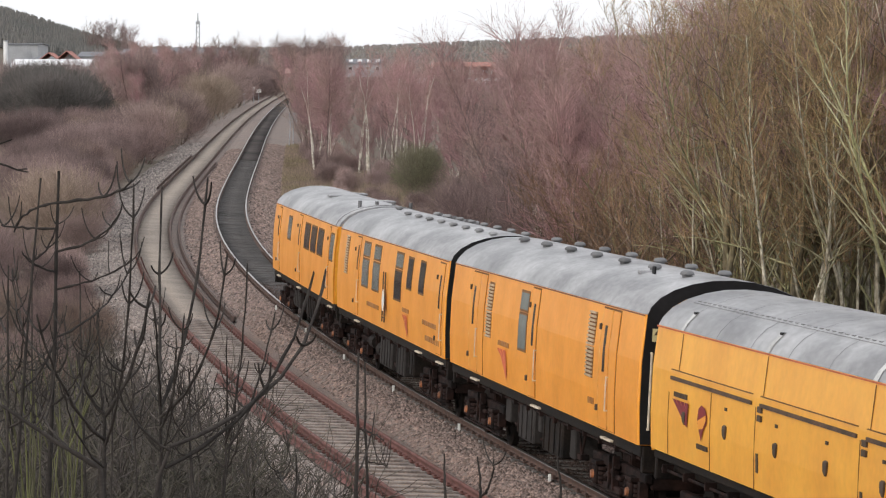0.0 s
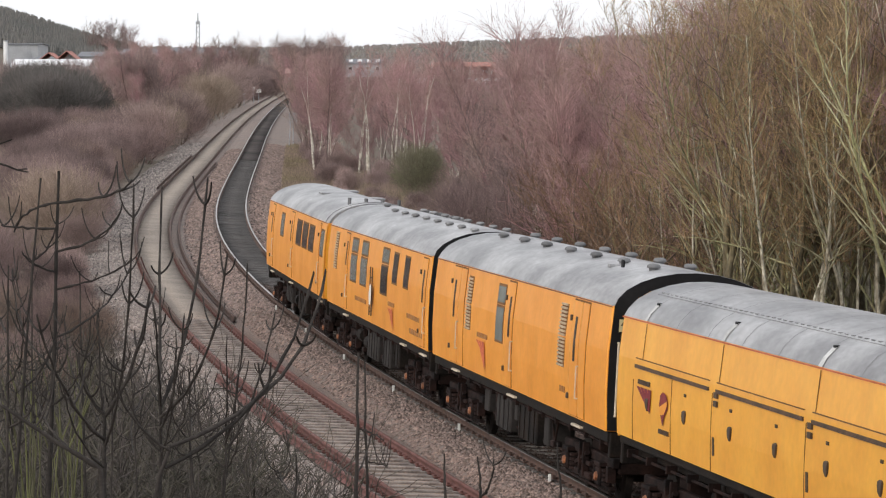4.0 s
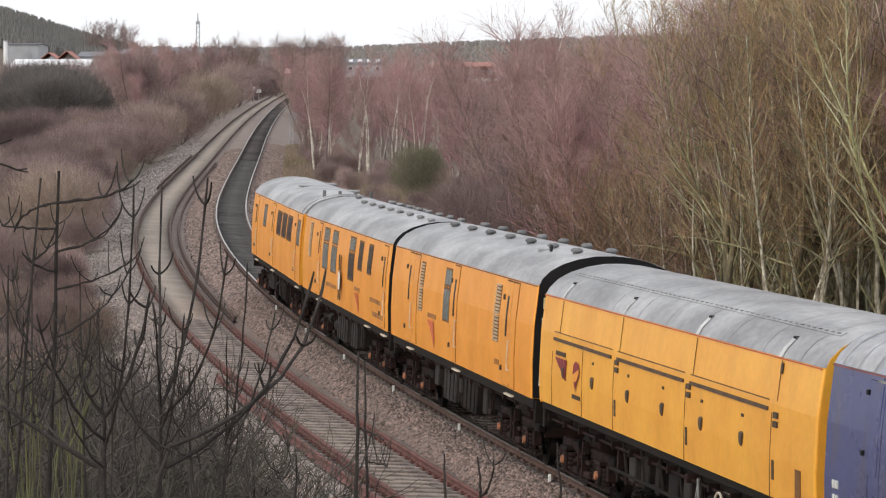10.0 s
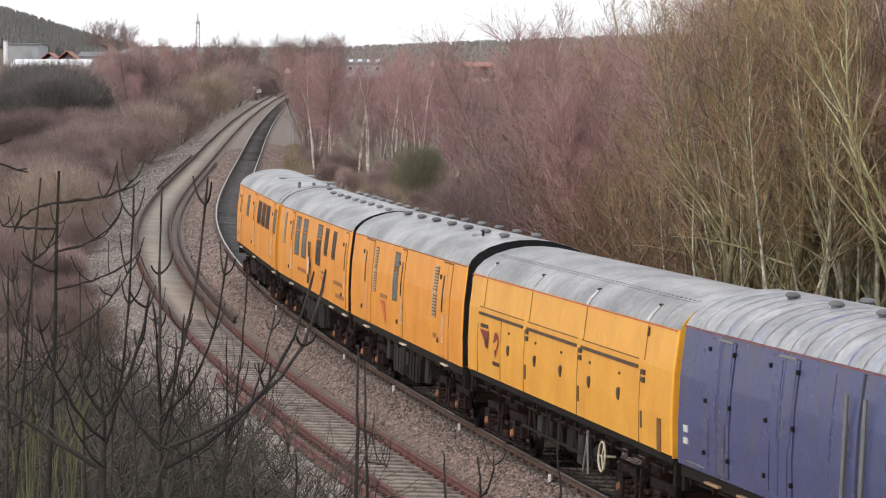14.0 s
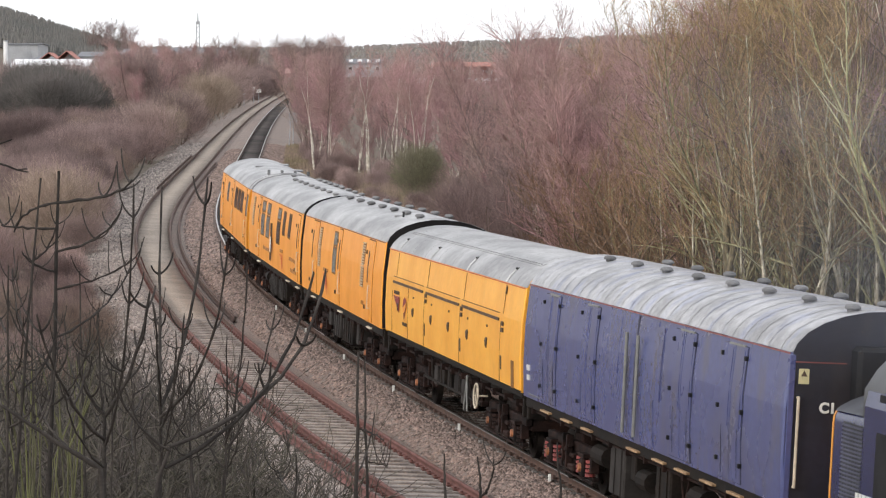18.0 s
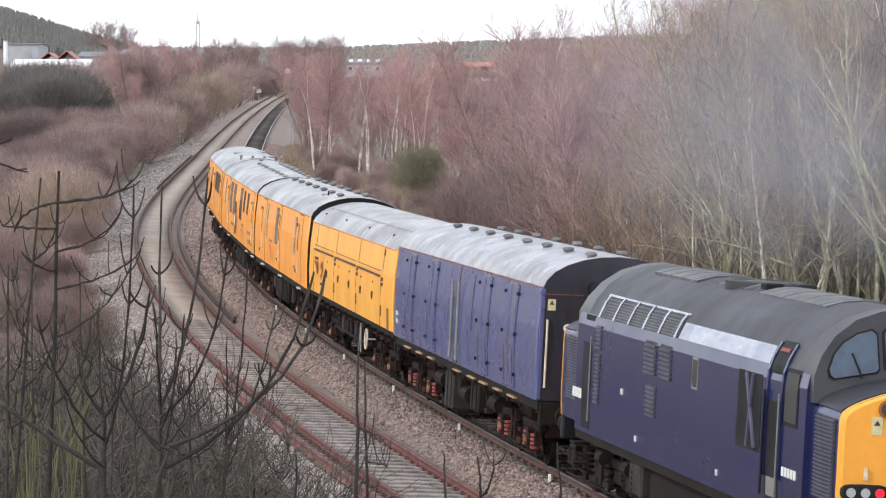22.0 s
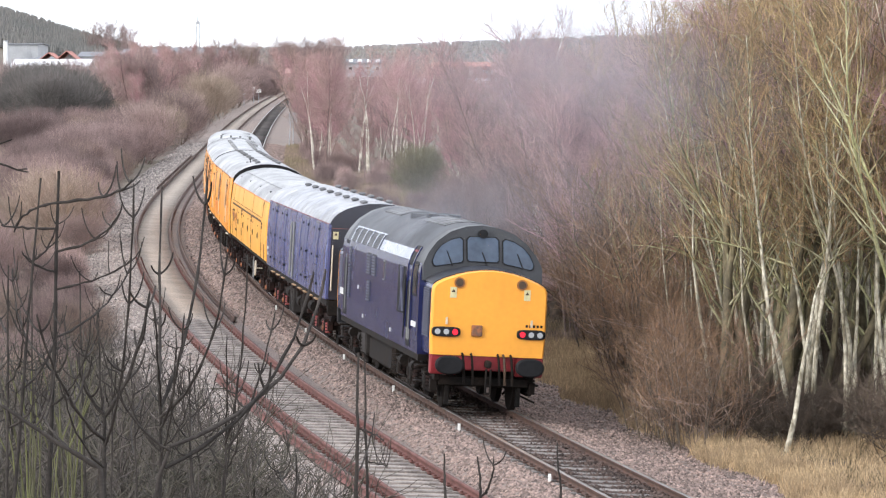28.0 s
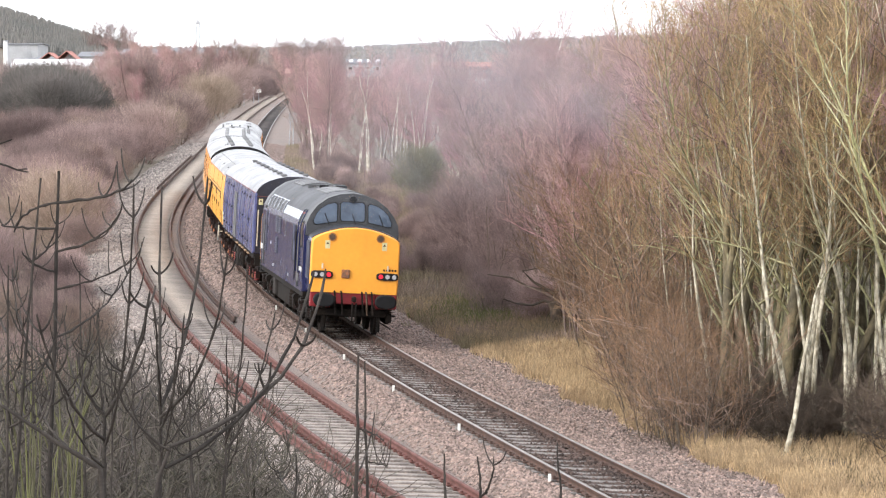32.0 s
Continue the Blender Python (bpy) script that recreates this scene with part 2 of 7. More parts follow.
# distance haze is mixed into the base colours of both far woods
M_CONIFER = material("pine paled for haze", (0.125, 0.125, 0.118), 0.95, scale=0.05, second=(0.16, 0.15, 0.138), fine=0.6, bump=0.0, rand=0.25, grain=0.2)
M_HILL = material("bare woods paled for haze", (0.28, 0.262, 0.25), 1.0, scale=0.01, second=(0.32, 0.295, 0.275), fine=0.1, bump=0.0, grain=0.2)


M_BRAMBLE = material("grey-brown bramble", (0.094, 0.077, 0.070), 0.9, scale=0.6, second=(0.08, 0.075, 0.05), fine=6, bump=0.0, rand=0.3, grain=0.25, island=0.5)
M_FRESH = material("fresh green grass", (0.15, 0.19, 0.055), 0.9, scale=0.6, second=(0.20, 0.19, 0.08), fine=6, bump=0.0, grain=0.25)
M_STALK = material("yellow-green stalk", (0.11, 0.115, 0.035), 0.8, scale=2, second=(0.075, 0.07, 0.04), fine=10, bump=0.0, grain=0.3)
M_OLIVE = material("olive winter grass", (0.12, 0.10, 0.05), 0.9, scale=0.6, second=(0.15, 0.115, 0.07), fine=6, bump=0.0, rand=0.2, grain=0.25)
M_TWIG_TAN = material("tan reed-like twigs", (0.42, 0.32, 0.265), 0.9, scale=0.4, second=(0.36, 0.285, 0.22), fine=4, bump=0.0, rand=0.25, grain=0.25, island=0.4)
M_TWIG_SAGE = material("grey-green willow twigs", (0.26, 0.25, 0.16), 0.9, scale=0.4, second=(0.22, 0.19, 0.14), fine=4, bump=0.0, grain=0.25, island=0.35)
M_TWIG_PINK = material("pinkish shrub twigs", (0.40, 0.30, 0.285), 0.9, scale=0.4, second=(0.37, 0.26, 0.25), fine=4, bump=0.0, rand=0.25, grain=0.25, island=0.4)
# bramble brown taken down to carry the shade of the wood floor
M_SHADE = material("bramble stems darkened for shade", (0.085, 0.064, 0.050), 0.95, scale=0.5, second=(0.12, 0.088, 0.066), fine=5, bump=0.0, rand=0.3, grain=0.3)
M_HEATH = material("withered brown growth", (0.38, 0.28, 0.235), 0.9, scale=0.25, second=(0.29, 0.24, 0.15), fine=6, bump=0.0, rand=0.2, grain=0.25, island=0.35)
M_STONE_DARK = material("oily ballast stones", (0.11, 0.078, 0.068), 0.85, scale=2, second=(0.065, 0.05, 0.045), fine=30, bump=0.2, grain=0.3, island=0.6, spec=0.12)
M_STONE_GREY = material("grey lichened stones", (0.34, 0.295, 0.27), 0.9, scale=2, second=(0.23, 0.205, 0.19), fine=30, bump=0.2, grain=0.3, island=0.65)
M_OILED = material("oil-stained ballast", (0.085, 0.070, 0.064), 0.85, scale=0.12, second=(0.034, 0.030, 0.028), fine=25, bump=0.6, grain=0.5, spec=0.12)
M_FOUR2 = material("fine sandy ballast", (0.37, 0.305, 0.25), 0.9, scale=0.8, second=(0.28, 0.235, 0.195), fine=25, bump=0.6, grain=0.45)


# ---- mesh helpers ----
class Shape:
    """Collects vertices and faces for one mesh."""

    def __init__(self):
        self.v, self.f = [], []

    def add(self, verts, faces):
        k = len(self.v)
        self.v += [tuple(p) for p in verts]
        self.f += [tuple(i + k for i in q) for q in faces]
        return self

    def box(self, x0, x1, y0, y1, z0, z1, c=0.0, m=None):
        """A box with chamfered edges c."""
        if c <= 0:
            v = [(x, y, z) for x in (x0, x1) for y in (y0, y1) for z in (z0, z1)]
            f = [(0, 1, 3, 2), (4, 6, 7, 5), (0, 4, 5, 1), (2, 3, 7, 6), (0, 2, 6, 4), (1, 5, 7, 3)]
        else:
            b = bmesh.new()
            bmesh.ops.create_cube(b, size=1)
            for q in b.verts:
                q.co = Vector(((x0 + x1) / 2 + q.co.x * (x1 - x0), (y0 + y1) / 2 + q.co.y * (y1 - y0), (z0 + z1) / 2 + q.co.z * (z1 - z0)))
            bmesh.ops.bevel(b, geom=list(b.edges), offset=c, segments=1, affect='EDGES', profile=0.5)
            v = [q.co.copy() for q in b.verts]
            b.verts.index_update()
            f = [tuple(q.index for q in p.verts) for p in b.faces]
            b.free()
        if m is not None:
            v = [m @ Vector(p) for p in v]
        return self.add(v, f)

    def rod(self, a, b, r0, r1=None, n=6, caps=True):
        """A tapered rod from a to b."""
        a, b = Vector(a), Vector(b)
        r1 = r0 if r1 is None else r1
        d = (b - a).normalized()
        u = d.orthogonal().normalized()
        w = d.cross(u)
        v = []
        for p, r in ((a, r0), (b, r1)):
            v += [p + (u * math.cos(2 * math.pi * i / n) + w * math.sin(2 * math.pi * i / n)) * r for i in range(n)]
        f = [(i, (i + 1) % n, n + (i + 1) % n, n + i) for i in range(n)]
        if caps:
            f += [tuple(range(n - 1, -1, -1)), tuple(range(n, 2 * n))]
        return self.add(v, f)

    def loft(self, rings, closed=True, caps=True):
        """Skin over rings with equal counts."""
        n = len(rings[0])
        v = [p for r in rings for p in r]
        f = []
        for j in range(len(rings) - 1):
            for i in range(n if closed else n - 1):
                k = (i + 1) % n
                f.append((j * n + i, j * n + k, (j + 1) * n + k, (j + 1) * n + i))
        if caps:
            f += [tuple(range(n - 1, -1, -1)), tuple(range((len(rings) - 1) * n, len(rings) * n))]
        return self.add(v, f)

    def mesh(self, name, mat, smooth=False):
        me = bpy.data.meshes.new(name)
        me.from_pydata(self.v, [], self.f)
        b = bmesh.new()
        b.from_mesh(me)
        bmesh.ops.recalc_face_normals(b, faces=b.faces)
        b.to_mesh(me)
        b.free()
        me.materials.append(mat)
        if smooth:
            me.polygons.foreach_set("use_smooth", [True] * len(me.polygons))
            me.set_sharp_from_angle(angle=radians(35))
        return me


def part(name, shape, mat, parent=None, label="", smooth=False, at=None):
    """Links a Shape (or a ready mesh) as one mesh object under a thing or a part."""
    me = shape if isinstance(shape, bpy.types.Mesh) else shape.mesh(name, mat, smooth)
    ob = new(name, me)
    if parent is not None:
        ob.parent = parent
    if at is not None:
        ob.matrix_basis = at
    if label:
        tagged(ob, label)
    return ob


def raw_mesh(name, v, f, mat):
    """A mesh from numpy arrays of vertices and equal-sized faces."""
    v, f = np.asarray(v, np.float32), np.asarray(f, np.int32)
    me = bpy.data.meshes.new(name)
    me.vertices.add(len(v))
    me.vertices.foreach_set("co", v.ravel())
    n = f.shape[1]
    me.loops.add(f.size)
    me.loops.foreach_set("vertex_index", f.ravel())
    me.polygons.add(len(f))
    me.polygons.foreach_set("loop_start", np.arange(0, f.size, n, dtype=np.int32))
    me.update(calc_edges=True)
    me.materials.append(mat)
    return me


def prisms(name, segs, mat, n=3):
    """Many tapered sticks (rows: a, b, r0, r1) as one mesh."""
    s = np.asarray(segs, np.float64)
    a, b, r0, r1 = s[:, 0:3], s[:, 3:6], s[:, 6], s[:, 7]
    d = b - a
    d /= np.linalg.norm(d, axis=1)[:, None] + 1e-9
    ref = np.where(np.abs(d[:, 2:3]) > 0.9, np.array([[1.0, 0, 0]]), np.array([[0, 0, 1.0]]))
    u = np.cross(d, ref)
    u /= np.linalg.norm(u, axis=1)[:, None] + 1e-9
    w = np.cross(d, u)
    ang = np.arange(n) * 2 * math.pi / n
    ring = u[:, None, :] * np.cos(ang)[None, :, None] + w[:, None, :] * np.sin(ang)[None, :, None]
    v = np.concatenate([a[:, None, :] + ring * r0[:, None, None], b[:, None, :] + ring * r1[:, None, None]], 1).reshape(-1, 3)
    base = np.arange(len(s))[:, None, None] * 2 * n
    q = np.array([(i, (i + 1) % n, n + (i + 1) % n, n + i) for i in range(n)])
    return raw_mesh(name, v, (base + q[None]).reshape(-1, 4), mat)


def tube(name, path, radii, mat, n=6):
    """One bending branch as a closed tube along a path."""
    p, r = np.asarray(path, float), np.asarray(radii, float)
    d = np.gradient(p, axis=0)
    d /= np.linalg.norm(d, axis=1)[:, None] + 1e-9
    u = np.cross(d, np.array([0.3, 0.9, 0.3]))
    u /= np.linalg.norm(u, axis=1)[:, None] + 1e-9
    w = np.cross(d, u)
    ang = np.arange(n) * 2 * math.pi / n
    v = p[:, None] + (u[:, None] * np.cos(ang)[None, :, None] + w[:, None] * np.sin(ang)[None, :, None]) * r[:, None, None]
    f = [(j * n + i, j * n + (i + 1) % n, (j + 1) * n + (i + 1) % n, (j + 1) * n + i) for j in range(len(p) - 1) for i in range(n)]
    return raw_mesh(name, v.reshape(-1, 3), f, mat)


# ---- ground, ballast, rails ----
def height(x, y):
    """Ground level: the formation's rise, a bank by the camera, a wooded hill and a far ridge."""
    z = rise(y) - 0.62
    z = z + 32 * np.exp(-((y - 1350) / 260.0) ** 2) / (1 + np.exp(np.clip((x + 163) / 24.3, -50, 50)))
    z = z + 18.6 * np.exp(-((y - 1900) / 260.0) ** 2) * np.clip(1 + (x - 75) / 480, 0.7, 1.25)
    z = z + 2.6 / (1 + np.exp(np.clip((y - 43) / 2.2, -50, 50))) * np.clip((line_2(np.clip(y, -50, 700)) - 4 - x) / 5, 0, 1)
    z = z + 0.25 * np.clip((x - line_1(np.clip(y, -50, 700)) - 4) / 6, 0, 1)
    return z


def make_ground():
    ys = np.concatenate([np.linspace(-60, 40, 21), np.linspace(44, 300, 129), np.linspace(310, 1000, 60), np.linspace(1030, 2300, 50), np.linspace(2400, 4600, 10)])
    w = np.concatenate([-np.geomspace(1, 60, 40)[::-1], [0], np.geomspace(1, 60, 40)])
    rows = []
    for y in ys:
        c = float(line_1(min(max(y, -50), 700))) - 2
        rows.append([(c + a * (1 + max(y, 0) / 90.0), y) for a in w])
    g = np.array(rows)
    z = height(g[:, :, 0], g[:, :, 1])
    rs = np.random.RandomState(3)
    z = z + rs.normal(0, 0.03, z.shape)
    v = np.concatenate([g, z[:, :, None]], 2).reshape(-1, 3)
    n, m = len(ys), len(w)
    i, j = np.meshgrid(np.arange(n - 1), np.arange(m - 1), indexing='ij')
    k = (i * m + j).ravel()
    ob = new("ground", raw_mesh("ground", v, np.stack([k, k + 1, k + m + 1, k + m], 1), M_GROUND))
    ob.data.polygons.foreach_set("use_smooth", [True] * len(ob.data.polygons))
    tagged(ob, "rough winter ground of brown grass and leaf litter", "ground", kind="structure")


make_ground()


def sweep(profile, curve, ys, mat, name, label, cant=CANT, closed=True, kind="structure", parent=None, category=""):
    """A profile of (sideways, up) drawn along a track."""
    ys = np.asarray(ys, float)
    x, z = curve(ys), rise(ys)
    dx, dz = (curve(ys + 0.5) - curve(ys - 0.5)), (rise(ys + 0.5) - rise(ys - 0.5))
    nrm = np.sqrt(1 + dx * dx)
    sx, sy = 1 / nrm, -dx / nrm
    p = np.array(profile, float)
    lat = p[:, 0] * math.cos(cant) + p[:, 1] * math.sin(cant)
    up = -p[:, 0] * math.sin(cant) + p[:, 1] * math.cos(cant)
    v = np.stack([x[:, None] + sx[:, None] * lat, ys[:, None] + sy[:, None] * lat, z[:, None] + up[None] + 0 * lat], 2).reshape(-1, 3)
    m, n = len(p), len(ys)
    f = []
    for j in range(n - 1):
        for i in range(m if closed else m - 1):
            k = (i + 1) % m
            f.append((j * m + i, j * m + k, (j + 1) * m + k, (j + 1) * m + i))
    me = raw_mesh(name, v, f, mat)
    ob = new(name, me)
    if parent:
        ob.parent = parent
    return tagged(ob, label, category, kind=kind)


NEAR_YS = np.concatenate([np.arange(20, 130, 1.0), np.arange(130, 320, 3.0), np.arange(320, 700, 10.0)])
BED = [(-3.0, -0.75), (-1.75, -0.24), (-0.9, -0.19), (0, -0.21), (0.9, -0.19), (1.75, -0.24), (2.6, -0.40), (4.1, -0.375), (4.2, -0.6)]
bed_1 = sweep(BED, line_1, NEAR_YS, M_BALLAST, "ballast_bed", "pinkish grey stone ballast under the running line", closed=False)
bed_2 = sweep([(-3.4, -0.7), (-1.8, -0.27), (-0.9, -0.22), (0, -0.215), (0.9, -0.22), (2.2, -0.27)], line_2, NEAR_YS, M_BALLAST, "ballast_bed", "grey stone ballast under the disused line", closed=False)
HEAD = [(-0.034, 0.0), (-0.030, 0.006), (0.030, 0.006), (0.034, 0.0), (0.034, -0.012), (-0.034, -0.012)]
WEB = [(-0.036, -0.010), (-0.03, -0.004), (0.03, -0.004), (0.036, -0.010), (0.036, -0.04), (0.012, -0.05), (0.012, -0.125), (0.07, -0.15), (0.07, -0.16), (-0.07, -0.16), (-0.07, -0.15), (-0.012, -0.125), (-0.012, -0.05), (-0.036, -0.04)]


def rail(curve, off, head, web, label, ys=NEAR_YS, drop=0.0):
    """One running rail: foot and web, with its head as a part."""
    def shift(pr):
        return [(a + off, b + drop) for a, b in pr]
    base = sweep(shift(WEB), curve, ys, web, "rail", label, kind="", category="rail")
    sweep(shift(HEAD), curve, ys, head, "rail_head", "", kind="", parent=base)
    base["group"] = "rails of the two tracks"
    return base


for o in (-0.752, 0.752):
    rail(line_1, o, M_STEEL, M_RAIL, "running rail with a polished head on the curving main line")
for o in (-0.752, 0.752):
    rail(line_2, o, M_RED_RAIL, M_RED_RAIL, "rusted red rail of the disused track beside the main line", np.arange(20, 101, 1.0))
    rail(line_2, o, M_RAIL, M_RAIL, "dark brown rail of the disused track further off", np.concatenate([np.arange(100.05, 130, 1.0), NEAR_YS[NEAR_YS >= 130]]))
rail(line_2, -1.14, M_RED_RAIL, M_RED_RAIL, "spare rusted rail lying beside the disused track", np.arange(45, 84, 1.0), -0.04)
rail(line_2, -1.05, M_RAIL, M_RAIL, "spare brown rail lying beside the disused track", np.arange(200, 262, 3.0), -0.04)
rail(line_2, 1.15, M_RAIL, M_RAIL, "spare brown rail lying between the two tracks", np.arange(104, 250, 2.0), -0.04)


# ---- rolling stock ----
# lengths along the train (u) run towards the far end; u = 0 is the joint of the blue and the yellow van
SIDE_Z, SIDE_X = [1.30, 1.9, 2.6, 3.33], [1.385, 1.42, 1.42, 1.365]
WHEELS, STOCK = [], []


def coach_side(z):
    return float(np.interp(z, SIDE_Z, SIDE_X))


def loco_side(z):
    return float(np.interp(z, [1.1, 1.6, 2.9, 3.08, 3.3, 3.5], [1.33, 1.35, 1.35, 1.32, 1.2, 1.05]))


def plate(sh, sg, y0, y1, z0, z1, near, far, side=coach_side, n=3):
    """A plate that follows the body side, from near to far metres outside it."""
    rings = []
    for z in np.linspace(z0, z1, n + 1):
        a, b = sg * (side(z) + near), sg * (side(z) + far)
        rings.append([(a, y0, z), (b, y0, z), (b, y1, z), (a, y1, z)])
    return sh.loft(rings)


def wheelset_mesh(r):
    sh = Shape()
    for sx in (-0.755, 0.755):
        rings = []
        for x, q in ((-0.065, 0.55), (-0.065, 1.0), (0.05, 1.0), (0.065, 0.93), (0.065, 0.6), (0.03, 0.5)):
            rings.append([(sx + x * np.sign(sx), math.cos(a) * r * q, math.sin(a) * r * q) for a in np.linspace(0, 2 * math.pi, 20, endpoint=False)])
        sh.loft(rings)
        for k in range(4):
            a = k * math.pi / 2
            sh.rod((sx + 0.07 * np.sign(sx), math.cos(a) * r * 0.5, math.sin(a) * r * 0.5), (sx + 0.085 * np.sign(sx), math.cos(a) * r * 0.5, math.sin(a) * r * 0.5), 0.05, n=6)
    sh.rod((-0.98, 0, 0), (0.98, 0, 0), 0.075, n=10)
    return sh.mesh("wheelset", M_UNDER, True)


WHEEL_COACH, WHEEL_LOCO = wheelset_mesh(0.455), wheelset_mesh(0.55)


def bogie(root, y, base, label, loco=False, spring=None):
    """A bogie with side frames, springs and axleboxes; its wheelsets are sub-parts."""
    axles = (-base, 0, base) if loco else (-base / 2, base / 2)
    r = 0.55 if loco else 0.455
    sh, L, coils = Shape(), axles[-1] + (0.75 if loco else 0.65), []
    for sx in (-1, 1):
        x = 1.02 * sx

        def slab(w0, w1, y0, y1, z0, z1, c=0.02):
            sh.box(*sorted((x + w0 * sx, x + w1 * sx)), y0, y1, z0, z1, c)

        slab(-0.06, 0.07, -L, L, 0.64, 0.80)
        slab(-0.05, 0.05, -L * 0.55, L * 0.55, 0.40, 0.64, 0.03)
        slab(0.05, 0.17, -0.62, 0.62, 0.30, 0.42)
        slab(0.05, 0.15, -0.5, 0.5, 0.52, 0.60)
        for a in axles:
            slab(-0.04, 0.19, a - 0.15, a + 0.15, r - 0.15, r + 0.16, 0.03)
            slab(-0.03, 0.08, a - 0.50, a + 0.50, r - 0.20, r - 0.13, 0.01)
            slab(0.05, 0.20, a - 0.22, a + 0.22, r + 0.17, r + 0.24, 0.01)
            for o in (-0.36, 0.36):
                coil = Shape()
                for q in range(4):
                    coil.rod((x + 0.09 * sx, a + o, r - 0.12 + 0.075 * q), (x + 0.09 * sx, a + o, r - 0.072 + 0.075 * q), 0.09, n=9)
                coils.append(coil)
        sh.rod((x + 0.14 * sx, -0.30, 0.74), (x + 0.14 * sx, 0.55, 0.50), 0.045, n=6)
        sh.rod((x + 0.10 * sx, -L, 0.24), (x + 0.10 * sx, L, 0.24), 0.022, n=6)
        for q in (-L + 0.1, L - 0.26):
            slab(-0.02, 0.13, q, q + 0.16, 0.40, 0.66, 0.01)
        for q in (-0.2, 0.12):
            slab(0.08, 0.2, q, q + 0.07, 0.34, 0.90, 0.01)
    sh.box(-0.96, 0.96, -0.28, 0.28, 0.45, 0.95, 0.03)
    for a in (-L + 0.08, L - 0.08):
        sh.box(-0.98, 0.98, a - 0.06, a + 0.06, 0.55, 0.75, 0.02)
    b = part("bogie", sh, M_RUSTY if not loco else M_UNDER, root, label, at=Matrix.Translation((0, y, 0)))
    for coil in coils:
        part("coil_spring", coil, spring or M_RUSTY, b)
    for a in axles:
        w = part("wheelset", WHEEL_LOCO if loco else WHEEL_COACH, None, b, at=Matrix.Translation((0, a, r)))
        WHEELS.append((w, (0, a, r), r))
        if not loco:
            for sx in (-1, 1):
                cap = Shape().rod((1.19 * sx, a, r), (1.25 * sx, a, r), 0.085, 0.065, 10)
                part("axlebox_cover", cap, M_CAP, b)


M_CAP = material("orange-brown axlebox cover", (0.34, 0.12, 0.045), 0.7, scale=8, second=(0.12, 0.07, 0.05), fine=20, bump=0.1, rand=0.4, grain=0.3)


M_EDGE = material("pale worn paint edge", (0.95, 0.62, 0.28), 0.5, scale=5, second=(0.75, 0.36, 0.08), fine=20, bump=0.0, grain=0.2)


def window(root, sg, y0, y1, z0, z1, pane, side=coach_side, rim=0.045, mat=None):
    f = part("window", plate(Shape(), sg, y0 - rim, y1 + rim, z0 - rim, z1 + rim, -0.02, 0.008, side), mat or M_GAP, root)
    part("pane", plate(Shape(), sg, y0, y1, z0, z1, 0.0, 0.014, side), pane, f)


def louvre(root, sg, y0, y1, z0, z1, back, bars, side=coach_side, step=0.065):
    b = part("louvre", plate(Shape(), sg, y0, y1, z0, z1, -0.02, 0.006, side), back, root, "louvred air grille")
    sh, z = Shape(), z0 + 0.012
    while z < z1 - 0.02:
        plate(sh, sg, y0 + 0.015, y1 - 0.015, z, z + step * 0.5, 0.0, 0.03, side, 1)
        z += step
    part("slats", sh, bars, b)


def door(root, sg, y0, y1, z0, z1, mat, gap, side=coach_side, slit=None, handle=True):
    d = part("door", plate(Shape(), sg, y0, y1, z0, z1, -0.02, 0.016, side), mat, root)
    part("door_gap", plate(Shape(), sg, y0 - 0.035, y1 + 0.035, z0 - 0.01, z1 + 0.03, -0.02, 0.006, side), gap, d)
    part("door_edge", plate(Shape(), sg, y1 + 0.035, y1 + 0.05, z0 + 0.05, z1 - 0.02, 0.0, 0.014, side), M_EDGE, d, "pale worn door edge")
    if slit:
        part("door_window", plate(Shape(), sg, slit[0], slit[1], slit[2], slit[3], 0.0, 0.024, side), M_GLASS, d)
    if handle:
        x = sg * (side(1.9) + 0.05)
        part("handrail", Shape().rod((x, y0 - 0.09, z0 + 0.30), (x, y0 - 0.09, z0 + 0.86), 0.012).rod((x, y0 - 0.09, z0 + 0.31), (x - 0.06 * sg, y0 - 0.09, z0 + 0.31), 0.012).rod((x, y0 - 0.09, z0 + 0.85), (x - 0.06 * sg, y0 - 0.09, z0 + 0.85), 0.012)
             .rod((x, y0 - 0.13, z0 + 0.72), (x, y0 - 0.04, z0 + 0.72), 0.012), M_CREAM, d, "pale grab rail")
        for z in (z0 + 0.3, z1 - 0.3):
            part("hinge", Shape().box(*sorted((sg * (side(z) - 0.01), sg * (side(z) + 0.045))), y1 + 0.03, y1 + 0.1, z - 0.05, z + 0.05, 0.008), M_STRIPE, d)


ROOF = [(1.365, 3.33), (1.30, 3.45), (1.16, 3.60), (0.94, 3.73), (0.66, 3.83), (0.34, 3.895), (0, 3.915)]
ROOF = ROOF + [(-x, z) for x, z in ROOF[-2::-1]]


